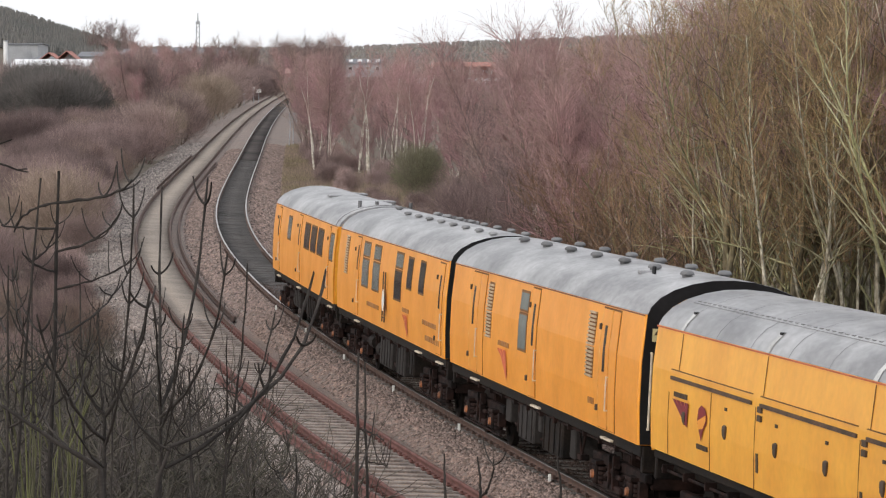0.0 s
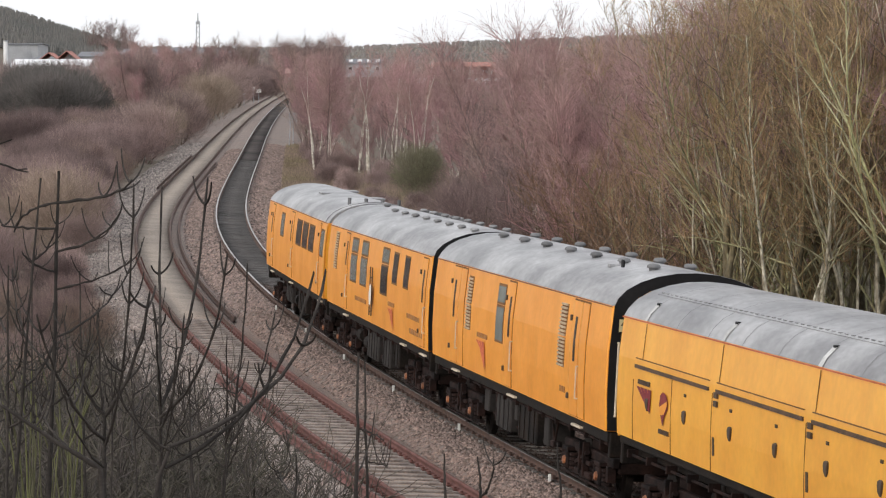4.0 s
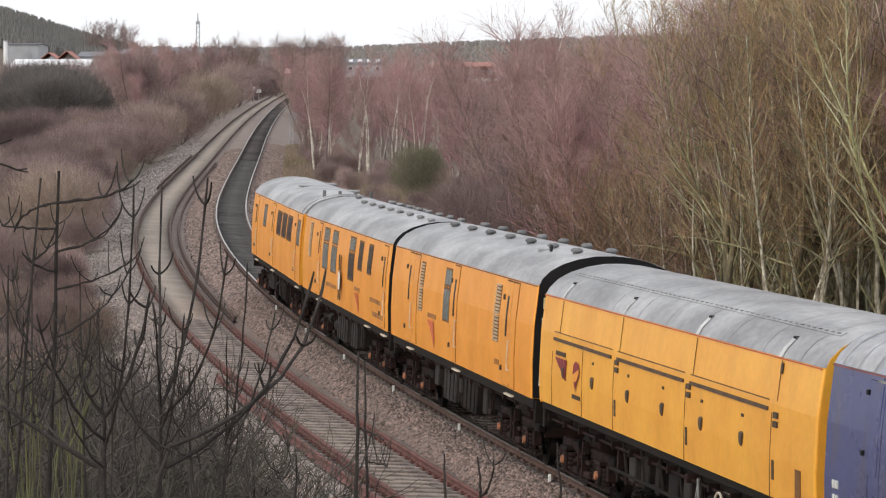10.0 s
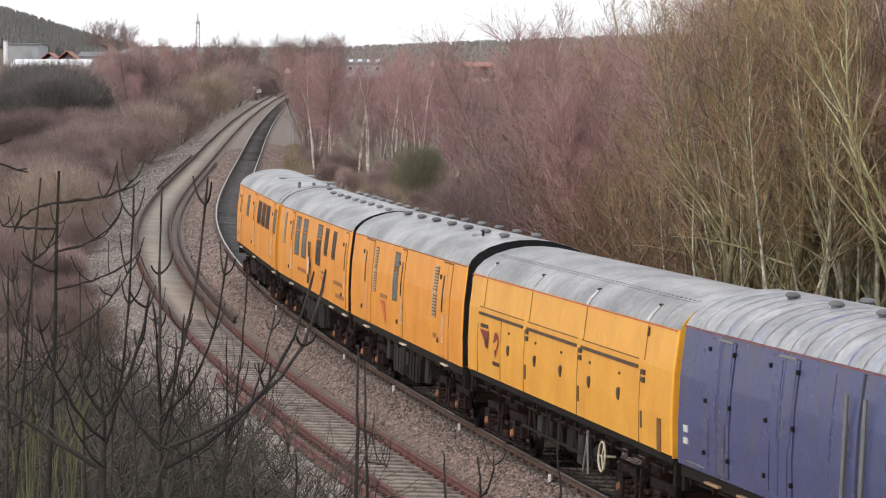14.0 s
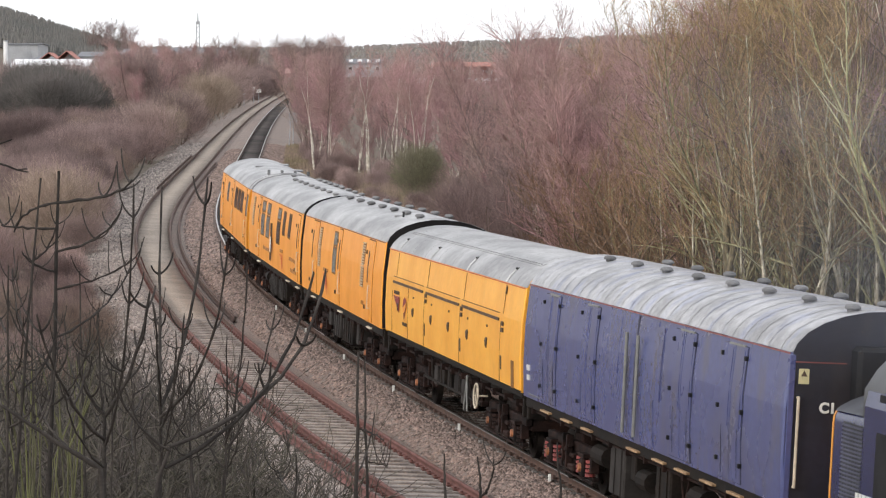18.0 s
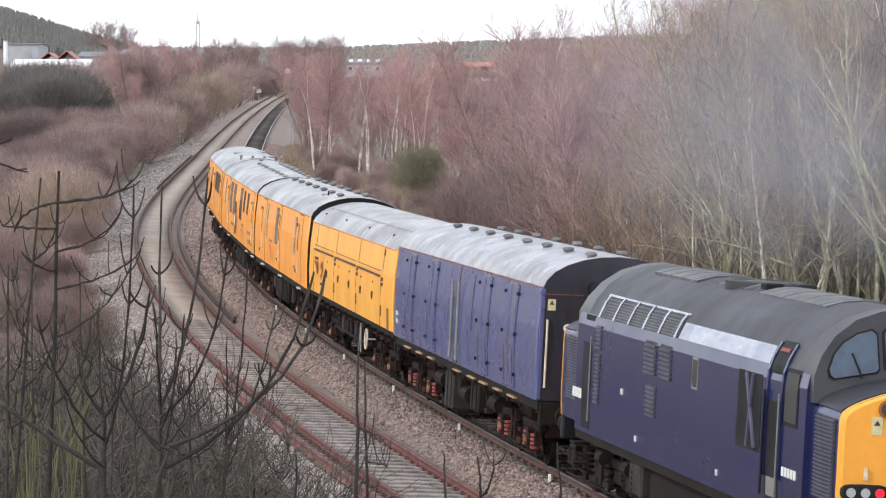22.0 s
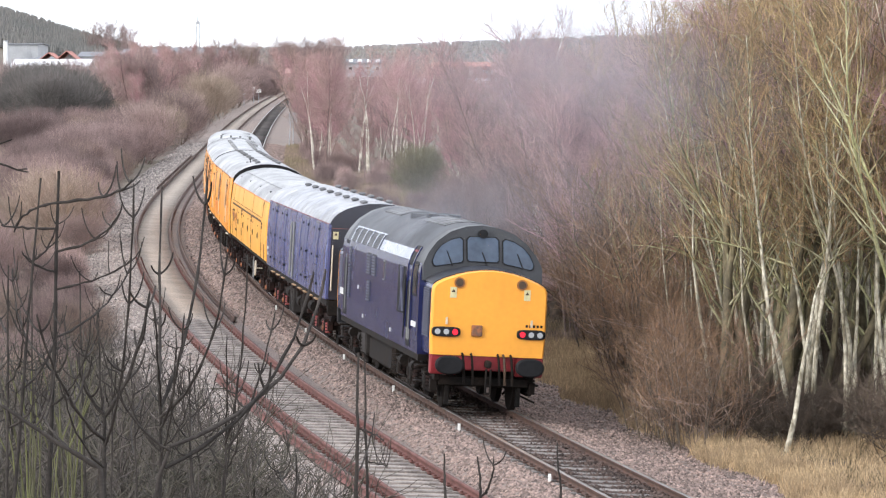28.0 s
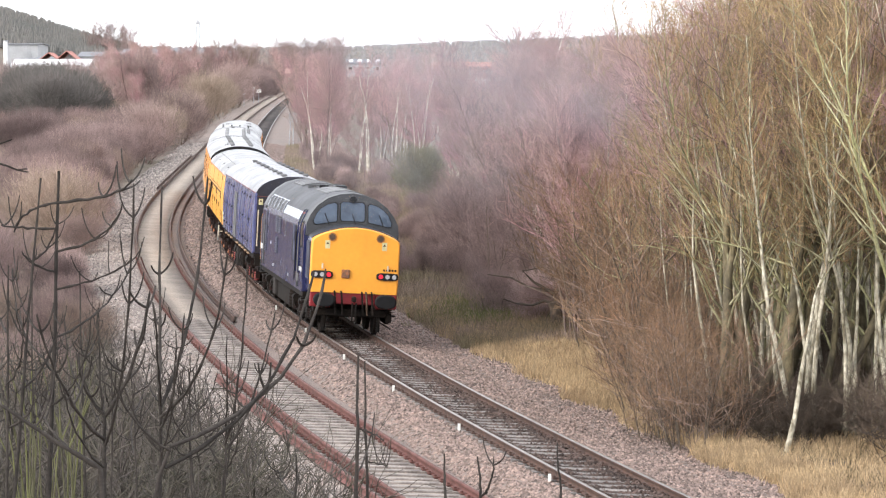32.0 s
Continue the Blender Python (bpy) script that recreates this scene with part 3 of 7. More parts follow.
def coach_shell(root, h, side_mat, end_mat, roof_mat, label, near_yellow=False, ribs=0, line=None, drop=0.0):
    """Sides, ends, roof, cantrail line, underframe, buffers and gangways of one vehicle, 2h long."""
    sides = [(1.385, 1.31 + 0.5 * drop), (1.42, 1.9), (1.42, 2.6), (1.365, 3.33 - drop)]
    loop = sides + [(-x, z) for x, z in sides[::-1]]
    part("body", Shape().loft([[(x * k, y, z) for x, z in loop] for y, k in ((-h, 0.985), (-h + 0.05, 1), (h - 0.05, 1), (h, 0.985))]), side_mat, root, label)
    rf = Shape()
    rings = []
    for y, k in ((-h, 0.98), (-h + 0.06, 1.0), (h - 0.06, 1.0), (h, 0.98)):
        rings.append([(x * 1.004 * k, y, z + 0.004 - drop) for x, z in ROOF])
    rf.loft(rings)
    roof = part("roof", rf, roof_mat, root, "weathered grey roof", True)
    if ribs:
        for y in np.arange(-h + 0.5, h - 0.3, ribs):
            r2 = Shape().loft([[(x * 1.009, y + d, 3.33 + (z - 3.33) * 1.012 + 0.004 - drop) for x, z in ROOF] for d in (-0.022, 0.022)], closed=False, caps=False)
            part("roof_rib", r2, roof_mat, roof)
    for sg in (-1, 1):
        part("cantrail_line", plate(Shape(), sg, -h + 0.03, h - 0.03, 3.306 - drop, 3.326 - drop, 0.0, 0.012), line or M_LINE_DULL, root, "thin red-orange line along the roof edge")
    # end wall, gangway, buffers
    for s, m in ((-1, M_YELLOW if near_yellow else end_mat), (1, end_mat)):
        low = 0.07 if near_yellow and not drop else drop
        e = [[(x * (0.99 if z < 3.3 or low == drop else 0.96), s * (h + d), z if z < 3.3 else z - low) for x, z in [(1.37, 1.32), (1.40, 1.9), (1.40, 2.6), (1.35, 3.33), (1.30, 3.45), (1.16, 3.60), (0.94, 3.73), (0.66, 3.83), (0.34, 3.895), (0, 3.915), (-0.34, 3.895), (-0.66, 3.83), (-0.94, 3.73), (-1.16, 3.60), (-1.30, 3.45), (-1.35, 3.33), (-1.40, 2.6), (-1.40, 1.9), (-1.37, 1.32)]] for d in (-0.03, 0.012)]
        end = part("end_wall", Shape().loft(e), m, root)
        g = Shape().box(-0.55, 0.55, min(s * h, s * (h + 0.36)), max(s * h, s * (h + 0.36)), 1.25, 3.45, 0.06)
        part("gangway", g, M_BLACK, end, "black gangway bellows")
        for x in (-0.87, 0.87):
            b = Shape().rod((x, s * h, 1.06), (x, s * (h + 0.32), 1.06), 0.10, n=10).rod((x, s * (h + 0.32), 1.06), (x, s * (h + 0.38), 1.06), 0.22, 0.2, 14)
            part("buffer", b, M_UNDER, end)
        part("handrail", Shape().rod((-1.25, s * (h + 0.06), 1.55), (-1.25, s * (h + 0.06), 2.75), 0.02).rod((-1.25, s * (h + 0.06), 1.56), (-1.25, s * h, 1.56), 0.02).rod((-1.25, s * (h + 0.06), 2.74), (-1.25, s * h, 2.74), 0.02), (M_YELLOW if near_yellow else M_CREAM) if s < 0 else M_BLACK, end, "upright rail on the end wall")
        if s < 0 and not near_yellow:
            part("warning_plate", Shape().box(-1.25, -1.11, -h - 0.024, -h - 0.012, 2.92, 3.12), M_SIGN, end, "small cream warning plate")
            part("plate_mark", Shape().add([(-1.225, -h - 0.028, 3.02), (-1.135, -h - 0.028, 3.02), (-1.18, -h - 0.028, 3.10)], [(0, 1, 2)]), M_STRIPE, end)
    und = Shape()
    for sx in (-1, 1):
        und.box(*sorted((sx * 1.12, sx * 1.33)), -h + 0.05, h - 0.05, 1.12 + drop, 1.31 + 0.4 * drop, 0.015)
    und.box(-1.1, 1.1, -h + 0.1, h - 0.1, 1.05, 1.2, 0.01)
    for s in (-1, 1):
        und.box(-1.3, 1.3, *sorted((s * (h - 0.12), s * h)), 0.88, 1.29, 0.02)
    for sx in (-0.55, 0.55):
        und.rod((sx, -h * 0.45, 0.62), (sx, h * 0.45, 0.62), 0.03)
        for s in (-1, 1):
            und.rod((sx, s * h * 0.45, 0.62), (sx, s * h * 0.56, 1.1), 0.03)
    part("underframe", und, M_UNDER, root, "black grimy underframe with solebars, darkened for shade")
    return roof


def start(name, label, u0, u1):
    root = tagged(new(name), label, "railway coach" if "coach" in name else "railway van", "vehicles of the train")
    STOCK.append((root, (u0 + u1) / 2, (u1 - u0) / 2 * 0.7))
    mid = (u0 + u1) / 2
    return root, (u1 - u0) / 2, lambda u: u - mid


def footsteps(root, ys, mat=M_CREAM):
    for y in ys:
        for sx in (-1, 1):
            f = Shape().box(*sorted((sx * 1.32, sx * 1.395)), y - 0.36, y + 0.36, 1.16, 1.195, 0.006)
            part("footstep", f, mat, root, "pale worn footboard")


def cases(root, rows):
    """Equipment boxes hung under the floor: rows of y0, y1, bottom, top, material."""
    for y0, y1, z0, z1, m in rows:
        for sx in (-1, 1):
            c = part("equipment_case", Shape().box(*sorted((sx * 0.55, sx * 1.27)), y0, y1, z0, z1, 0.03), m, root)
            for q in np.arange(y0 + 0.15, y1 - 0.1, 0.45):
                part("case_rib", Shape().box(*sorted((sx * 1.262, sx * 1.29)), q, q + 0.05, z0 + 0.04, z1 - 0.04), m, c)


def running_gear(root, h, seed):
    """Reservoirs, pipes, brackets and brake rods hung under the floor."""
    rs = np.random.RandomState(seed)
    for sx in (-1, 1):
        y = -h * 0.44
        while y < h * 0.40:
            kind, l = rs.randint(4), rs.uniform(0.35, 0.9)
            z = rs.uniform(0.62, 0.85)
            if kind == 0:
                part("air_reservoir", Shape().rod((sx * 1.08, y, z), (sx * 1.08, y + l, z), 0.17, n=12), M_UNDER, root)
            elif kind == 1:
                part("equipment_case", Shape().box(*sorted((sx * 0.8, sx * 1.2)), y, y + l * 0.7, z - 0.15, 1.1, 0.02), M_CASE if rs.rand() < 0.5 else M_UNDER, root)
            elif kind == 2:
                part("hanger", Shape().rod((sx * 1.15, y, 1.1), (sx * 1.15, y + 0.3, z - 0.15), 0.02).rod((sx * 1.15, y + 0.6, 1.1), (sx * 1.15, y + 0.3, z - 0.15), 0.02).box(*sorted((sx * 1.05, sx * 1.2)), y + 0.15, y + 0.45, z - 0.2, z - 0.1, 0.01), M_RUSTY, root)
            else:
                part("brake_rod", Shape().rod((sx * 1.12, y - 0.3, 0.55), (sx * 1.12, y + l, 0.62), 0.025).box(*sorted((sx * 1.08, sx * 1.18)), y, y + 0.1, 0.5, 1.05, 0.01), M_RUSTY, root)
            y += l + rs.uniform(0.05, 0.35)
        part("train_pipe", Shape().rod((sx * 1.25, -h + 0.3, 1.07), (sx * 1.25, h - 0.3, 1.07), 0.025), M_RUSTY, root)
        for k in range(14):
            y = -h + 0.6 + k * (2 * h - 1.2) / 13
            part("bracket", Shape().box(*sorted((sx * 1.16, sx * 1.335)), y - 0.03, y + 0.03, 1.03, 1.16, 0.008), M_RUSTY, root)


def roof_vents(roof, pts, size=1.0, mat=None):
    """Mushroom ventilators on the roof: rows of y, x."""
    for y, x in pts:
        z = float(np.interp(abs(x), [0, 0.34, 0.66, 0.94], [3.915, 3.895, 3.83, 3.73]))
        sh = Shape()
        rings = []
        for r, dz in ((0.11, -0.03), (0.12, 0.045), (0.165, 0.05), (0.17, 0.075), (0.15, 0.12), (0.09, 0.15), (0.01, 0.155)):
            rings.append([(x + math.cos(a) * r * size, y + math.sin(a) * r * 1.15 * size, z + dz * size) for a in np.linspace(0, 2 * math.pi, 12, endpoint=False)])
        part("roof_vent", sh.loft(rings), mat or M_VENT, roof, smooth=True)


M_VENT = material("grey roof ventilator", (0.17, 0.17, 0.175), 0.6, scale=5, vary=0.3, fine=20, bump=0.05, rand=0.25, grain=0.2)


def bars(sh, sg, y0, y1, z0, z1, n, side=coach_side, off=0.02, gap=0.35):
    """Unreadable lettering as plain bars."""
    w = (y1 - y0) / n
    for i in range(n):
        plate(sh, sg, y0 + i * w, y0 + (i + 1 - gap) * w, z0, z1, 0.0, off, side, 1)
    return sh


def tri(sh, sg, pts, off, side=coach_side):
    """A flat mark on the body side from (y, z) corners."""
    sh.add([(sg * (side(z) + off), y, z) for y, z in pts], [tuple(range(len(pts)))])
    return sh


def rail_mark(root, sg, y, z, w, mat_a, mat_b):
    """A faded mark: bars of lettering over an arrow of wedges."""
    mk = part("emblem", bars(Shape(), sg, y - w / 2, y + w / 2, z + 0.06, z + 0.15, 7), mat_a, root, "faded lettering over a red arrow mark")
    sh = Shape()
    for k in range(3):
        o = k * 0.28 * w
        tri(sh, sg, [(y + w / 2 - o, z), (y + w / 2 - o - 0.22 * w, z), (y - w / 2 + 0.15 * w, z - 0.5 * w + o * 0.3), (y - w / 2 + 0.15 * w, z - 0.28 * w)], 0.021 + 0.001 * k)
    part("arrow", sh, mat_b, mk)


# --- leading coach with a driving cab, amber ---
root, h, U = start("driving_coach", "amber driving coach with grey roof leading the test train", 54.5, 71.3)
roof = coach_shell(root, h, M_ORANGE, M_ORANGE, M_ROOF, "amber painted steel body", near_yellow=True)
for sg in (-1, 1):
    for a, b in ((60.9, 62.2), (59.2, 60.5), (57.5, 58.8)):
        window(root, sg, U(a), U(b), 2.42, 3.08, M_GLASS)
    window(root, sg, U(54.95), U(55.75), 2.42, 3.08, M_PANE)
    window(root, sg, U(66.0), U(66.9), 2.45, 3.08, M_PANE)
    door(root, sg, U(63.2), U(64.0), 1.36, 3.24, M_ORANGE, M_GAP, slit=(U(63.5), U(63.65), 2.4, 3.0))
    door(root, sg, U(69.2), U(69.9), 1.36, 3.24, M_ORANGE, M_GAP, slit=(U(69.45), U(69.65), 2.4, 3.0))
    door(root, sg, U(55.95), U(56.2), 1.36, 3.24, M_ORANGE, M_GAP, handle=True)
    part("corner_band", plate(Shape(), sg, -h, -h + 0.35, 1.31, 3.27, 0.0, 0.02), M_NOSE, root, "bright yellow end corner")
for y, x in ((U(60), 0.5), (U(63), -0.4), (U(66), 0.45)):
    part("roof_hatch", Shape().box(x - 0.3, x + 0.3, y - 0.4, y + 0.4, 3.84, 3.90, 0.02), M_ROOF, roof)
for k in range(4):
    part("roof_aerial", Shape().rod((-0.7 + 0.45 * k, U(55.6), 3.8), (-0.7 + 0.45 * k, U(55.6), 4.0), 0.05, n=8), M_VENT, roof)
part("roof_band", Shape().loft([[(x * 1.02, y, 3.33 + (z - 3.33) * 1.02 + 0.01) for x, z in ROOF] for y in (U(55.0), U(55.3))]), M_ROOF, roof, smooth=True)
running_gear(root, h, 71)
for yb in (-h * 0.7, h * 0.7):
    bogie(root, yb, 2.6, "brown coach bogie")
footsteps(root, [U(69.5), U(63.6), U(55.6)])
cases(root, [(U(60.0), U(62.0), 0.5, 1.1, M_UNDER), (U(64.0), U(65.5), 0.55, 1.1, M_CASE)])

# --- second coach, amber ---
M_ROOFV2 = material("pale roof ventilator", (0.26, 0.26, 0.265), 0.5, scale=5, vary=0.3, fine=20, bump=0.05, rand=0.25, grain=0.2)
root, h, U = start("coach", "amber coach with tall windows and grey ventilated roof", 35.9, 53.8)
roof = coach_shell(root, h, M_ORANGE, M_BLACK, M_ROOF, "amber painted steel body")
for sg in (-1, 1):
    louvre(root, sg, U(51.75), U(52.3), 2.25, 3.2, M_GAP, M_LOUVRE)
    door(root, sg, U(49.6), U(50.3), 1.36, 3.24, M_ORANGE, M_GAP, slit=(U(49.75), U(49.9), 2.45, 3.05))
    for a, b, g in ((47.85, 48.95, M_PANE), (45.95, 47.05, M_PANE), (42.3, 43.35, M_GLASS)):
        window(root, sg, U(a), U(b), 2.14, 2.76, g)
        window(root, sg, U(a), U(b), 2.87, 3.16, M_PANE)
    for a, b in ((40.75, 41.45), (38.95, 39.65)):
        window(root, sg, U(a), U(b), 2.48, 3.13, M_GLASS)
    door(root, sg, U(36.3), U(37.0), 1.36, 3.24, M_ORANGE, M_GAP, slit=(U(36.55), U(36.7), 2.3, 3.0))
    rail_mark(root, sg, U(41.4), 1.86, 1.0, M_FADED, M_PINK)
    part("lettering", bars(Shape(), sg, U(36.9), U(38.9), 1.84, 1.94, 8), M_FADED, root, "row of faded lettering")
    part("lettering", bars(Shape(), sg, U(36.5), U(38.5), 1.52, 1.63, 8), M_FADED, root, "row of faded lettering")
    part("lettering", bars(Shape(), sg, U(45.8), U(47.9), 1.70, 1.80, 9), M_FADED, root, "row of faded lettering")
    lad = Shape()
    x = sg * (1.42 + 0.05)
    for y in (U(44.4), U(44.75)):
        lad.rod((x, y, 1.5), (x, y + 0.12, 2.65), 0.016)
    for z in np.arange(1.6, 2.6, 0.2):
        lad.rod((x, U(44.4) + 0.06, z), (x, U(44.75) + 0.06, z), 0.012)
    part("side_ladder", lad, M_STRIPE, root, "small dark ladder on the side")
    part("white_plate", tri(Shape(), sg, [(U(44.6) + 0.20 * math.cos(a), 2.0 + 0.26 * math.sin(a)) for a in np.linspace(0, 2 * math.pi, 14, endpoint=False)], 0.075), M_WHITE, root, "white oval plate")
roof_vents(roof, [(U(48.6) - 1.75 * k, -0.42) for k in range(8)] + [(U(49.4) - 1.75 * k, 0.42) for k in range(8)] + [(U(52.0), -0.15)], 0.6, M_ROOFV2)
for k in range(6):
    part("lamp_cowl", Shape().box(0.58, 0.76, U(50.5) - k * 1.1, U(50.5) - k * 1.1 + 0.22, 3.80, 3.92, 0.03), M_ROOF if k % 2 else M_VENT, roof)
running_gear(root, h, 72)
for yb in (-h * 0.7, h * 0.7):
    bogie(root, yb, 2.6, "brown coach bogie")
footsteps(root, [U(49.9), U(39.6), U(36.6)])
cases(root, [(U(44.3), U(46.2), 0.42, 1.1, M_CASE), (U(42.2), U(43.5), 0.42, 1.1, M_CASE), (U(40.8), U(41.6), 0.55, 1.1, M_UNDER)])

# --- third coach, amber ---
root, h, U = start("coach", "amber coach with louvres, narrow doors and grey ventilated roof", 18.1, 35.2)
roof = coach_shell(root, h, M_ORANGE, M_BLACK, M_ROOF, "amber painted steel body")
for sg in (-1, 1):
    for a, b, s in ((32.1, 32.9, 32.55), (26.25, 26.9, 26.55), (20.3, 20.95, 20.62)):
        door(root, sg, U(a), U(b), 1.34, 3.26, M_ORANGE, M_GAP, slit=(U(s) - 0.07, U(s) + 0.07, 2.25, 3.0))
    for a, b in ((31.45, 32.02), (19.75, 20.22)):
        door(root, sg, U(a), U(b), 1.34, 3.26, M_ORANGE, M_GAP, handle=False)
    louvre(root, sg, U(30.65), U(31.15), 2.1, 3.16, M_GAP, M_LOUVRE)
    louvre(root, sg, U(21.45), U(21.98), 2.08, 3.16, M_GAP, M_LOUVRE)
    window(root, sg, U(27.2), U(27.9), 2.12, 2.74, M_PANE)
    window(root, sg, U(27.2), U(27.9), 2.84, 3.14, M_PANE)
    rail_mark(root, sg, U(29.3), 1.98, 1.1, M_FADED, M_PINK)
    part("lettering", bars(Shape(), sg, U(21.3), U(21.75), 1.66, 1.76, 3), M_FADED, root, "small faded mark")
roof_vents(roof, [(U(33.0) - 2.25 * k, -0.4) for k in range(7)] + [(U(33.8) - 2.25 * k, 0.42) for k in range(7)], 0.70)
for y, x in ((U(21.5), -0.5), (U(22.4), -0.2), (U(29.6), 0.1)):
    part("roof_patch", Shape().box(x - 0.22, x + 0.22, y - 0.10, y + 0.10, 3.82, 3.885, 0.01), M_ROOF, roof)
part("roof_flue", Shape().box(-0.60, -0.57, U(20.9), U(21.08), 3.80, 3.98, 0.01), M_BLACK, roof)
running_gear(root, h, 73)
for yb in (-h * 0.7, h * 0.7):
    bogie(root, yb, 2.6, "brown coach bogie")
footsteps(root, [U(32.4), U(26.3), U(20.4)])
cases(root, [(U(24.3), U(26.0), 0.45, 1.1, M_UNDER), (U(26.8), U(28.2), 0.45, 1.1, M_CASE)])

# --- yellow van with side flaps ---
M_STRAP = material("pale roof strap", (0.58, 0.58, 0.57), 0.5, scale=3, vary=0.25, fine=16, bump=0.03, grain=0.2)
M_RUB = material("worn brown rubbing strip", (0.115, 0.062, 0.036), 0.8, scale=2, second=(0.06, 0.038, 0.025), fine=14, bump=0.05, grain=0.3)
root, h, U = start("box_van", "yellow box van with side flaps and a brown strip", 0.35, 17.35)
roof = coach_shell(root, h, M_YELLOW, M_YELLOW, M_ROOF, "yellow painted steel body with panel joints", near_yellow=True, line=M_LINE, drop=0.10)
for sg in (-1, 1):
    for a, b in ((11.82, 16.15), (7.15, 11.4), (2.6, 6.75)):
        part("rubbing_strip", plate(Shape(), sg, U(a), U(b), 2.492, 2.545, 0.0, 0.025), M_RUB, root, "dark brown rubbing strip")
        part("panel_edge", plate(Shape(), sg, U(a) - 0.02, U(b), 2.635, 2.65, 0.0, 0.016), M_GAP, root)
    for u in (16.25, 13.9, 11.62, 7.02, 2.42):
        part("panel_joint", plate(Shape(), sg, U(u) - 0.008, U(u) + 0.008, 1.36, 2.48 if u < 16.2 else 2.3, 0.0, 0.008), M_GAP, root)
    for u in (15.75, 11.3, 6.65, 2.2):
        part("panel_joint", plate(Shape(), sg, U(u) - 0.008, U(u) + 0.008, 2.65, 3.19, 0.0, 0.008), M_GAP, root)
    for u in (15.3, 13.1, 10.6, 8.35, 6.05, 3.85):
        k = part("catch", Shape().loft([[(sg * (coach_side(z) + d), U(u) + c * w, z) for c in (-1, 1)] + [(sg * (coach_side(z) - 0.01), U(u) + c * w, z) for c in (1, -1)] for z, w, d in ((1.89, 0.03, 0.012), (1.94, 0.065, 0.025), (2.02, 0.08, 0.03), (2.07, 0.078, 0.025), (2.09, 0.04, 0.012))]), M_STRIPE, root, "dark recessed catch")
        part("catch_plate", plate(Shape(), sg, U(u) - 0.05, U(u) + 0.05, 2.29, 2.335, 0.0, 0.015), M_STRIPE, k)
    for u in (11.6, 7.02, 2.4):
        part("slot", plate(Shape(), sg, U(u) - 0.18, U(u) - 0.09, 1.6, 1.86, 0.0, 0.012), M_STRIPE, root)
        for z in (2.42, 2.3):
            part("latch", plate(Shape(), sg, U(u) - 0.30, U(u) - 0.12, z, z + 0.08, 0.0, 0.03), M_STRIPE, root)
    part("end_strap", plate(Shape(), sg, U(2.1), U(2.18), 3.02, 3.16, 0.0, 0.02), M_STRIPE, root)
    part("small_plate", plate(Shape(), sg, U(0.95), U(1.2), 1.35, 1.85, 0.0, 0.01), M_GAP, root)
    mk = part("emblem", bars(Shape(), sg, U(15.2), U(15.95), 2.26, 2.33, 9), M_STRIPE, root, "grey lettering over a red arrow mark")
    sh = Shape()
    for k in range(4):
        tri(sh, sg, [(U(16.0) - 0.24 * k, 2.22), (U(16.0) - 0.24 * k - 0.20, 2.22), (U(15.1), 1.90 + 0.03 * k), (U(15.12), 1.86)], 0.016 + 0.001 * k)
    part("arrow", sh, M_RED, mk)
    rings = [(14.55, 2.05), (14.50, 2.20), (14.35, 2.26), (14.15, 2.22), (14.05, 2.12), (14.05, 2.02), (14.2, 1.92), (14.28, 1.82), (14.32, 1.74), (14.40, 1.84), (14.5, 1.95)]
    badge = part("emblem", tri(Shape(), sg, [(U(a), z) for a, z in rings], 0.016), M_RED, root, "red and orange badge with bars of lettering")
    part("badge_flash", tri(Shape(), sg, [(U(14.52), 2.02), (U(14.08), 2.14), (U(14.07), 2.06), (U(14.22), 1.93), (U(14.45), 1.90)], 0.020), M_ORANGE, badge)
    part("lettering", bars(Shape(), sg, U(14.0), U(14.6), 1.62, 1.69, 8), M_STRIPE, root, "small dark lettering")
    for u in (15.85, 11.37, 6.7, 2.3):
        band = Shape().loft([[(x * 1.012, U(u) + d, 3.236 + (z - 3.33) * 1.015) for x, z in (ROOF[:3] if sg > 0 else ROOF[-3:])] for d in (-0.085, 0.085)], closed=False, caps=False)
        part("roof_strap", band, M_STRAP, roof)
        part("strap_clip", Shape().box(*sorted((sg * 1.10, sg * 1.20)), U(u) - 0.07, U(u) + 0.07, 3.455, 3.518, 0.01), M_BLACK, roof)
    seam = Shape().loft([[(sg * x, y, z) for x, z in ((0.98, 3.605), (0.985, 3.622), (0.90, 3.665), (0.895, 3.645))] for y in (-h + 0.6, h - 0.6)])
    seam_ob = part("roof_joint", seam, M_ROOF, roof, "riveted roof seam")
    for k in range(56):
        y = -h + 0.8 + k * (2 * h - 1.6) / 55
        part("rivet", Shape().box(*sorted((sg * 0.925, sg * 0.955)), y - 0.06, y + 0.06, 3.635, 3.654), M_ROOFV2, seam_ob)
for k in range(9):
    u = 1.4 + 1.8 * k
    part("roof_rib", Shape().loft([[(x * 1.006, U(u) + d, 3.234 + (z - 3.33) * 1.01) for x, z in ROOF] for d in (-0.011, 0.011)], closed=False, caps=False), M_VENT, roof)
running_gear(root, h, 74)
for yb in (-h * 0.68, h * 0.68):
    bogie(root, yb, 2.6, "brown coach bogie with orange covers")
wheel = Shape()
for a in range(16):
    p, q = a * math.pi / 8, (a + 1) * math.pi / 8
    wheel.rod((-1.33, U(5.2) + 0.24 * math.cos(p), 0.85 + 0.24 * math.sin(p)), (-1.33, U(5.2) + 0.24 * math.cos(q), 0.85 + 0.24 * math.sin(q)), 0.02)
for a in (0, 2.1, 4.2):
    wheel.rod((-1.33, U(5.2), 0.85), (-1.33, U(5.2) + 0.24 * math.cos(a), 0.85 + 0.24 * math.sin(a)), 0.014)
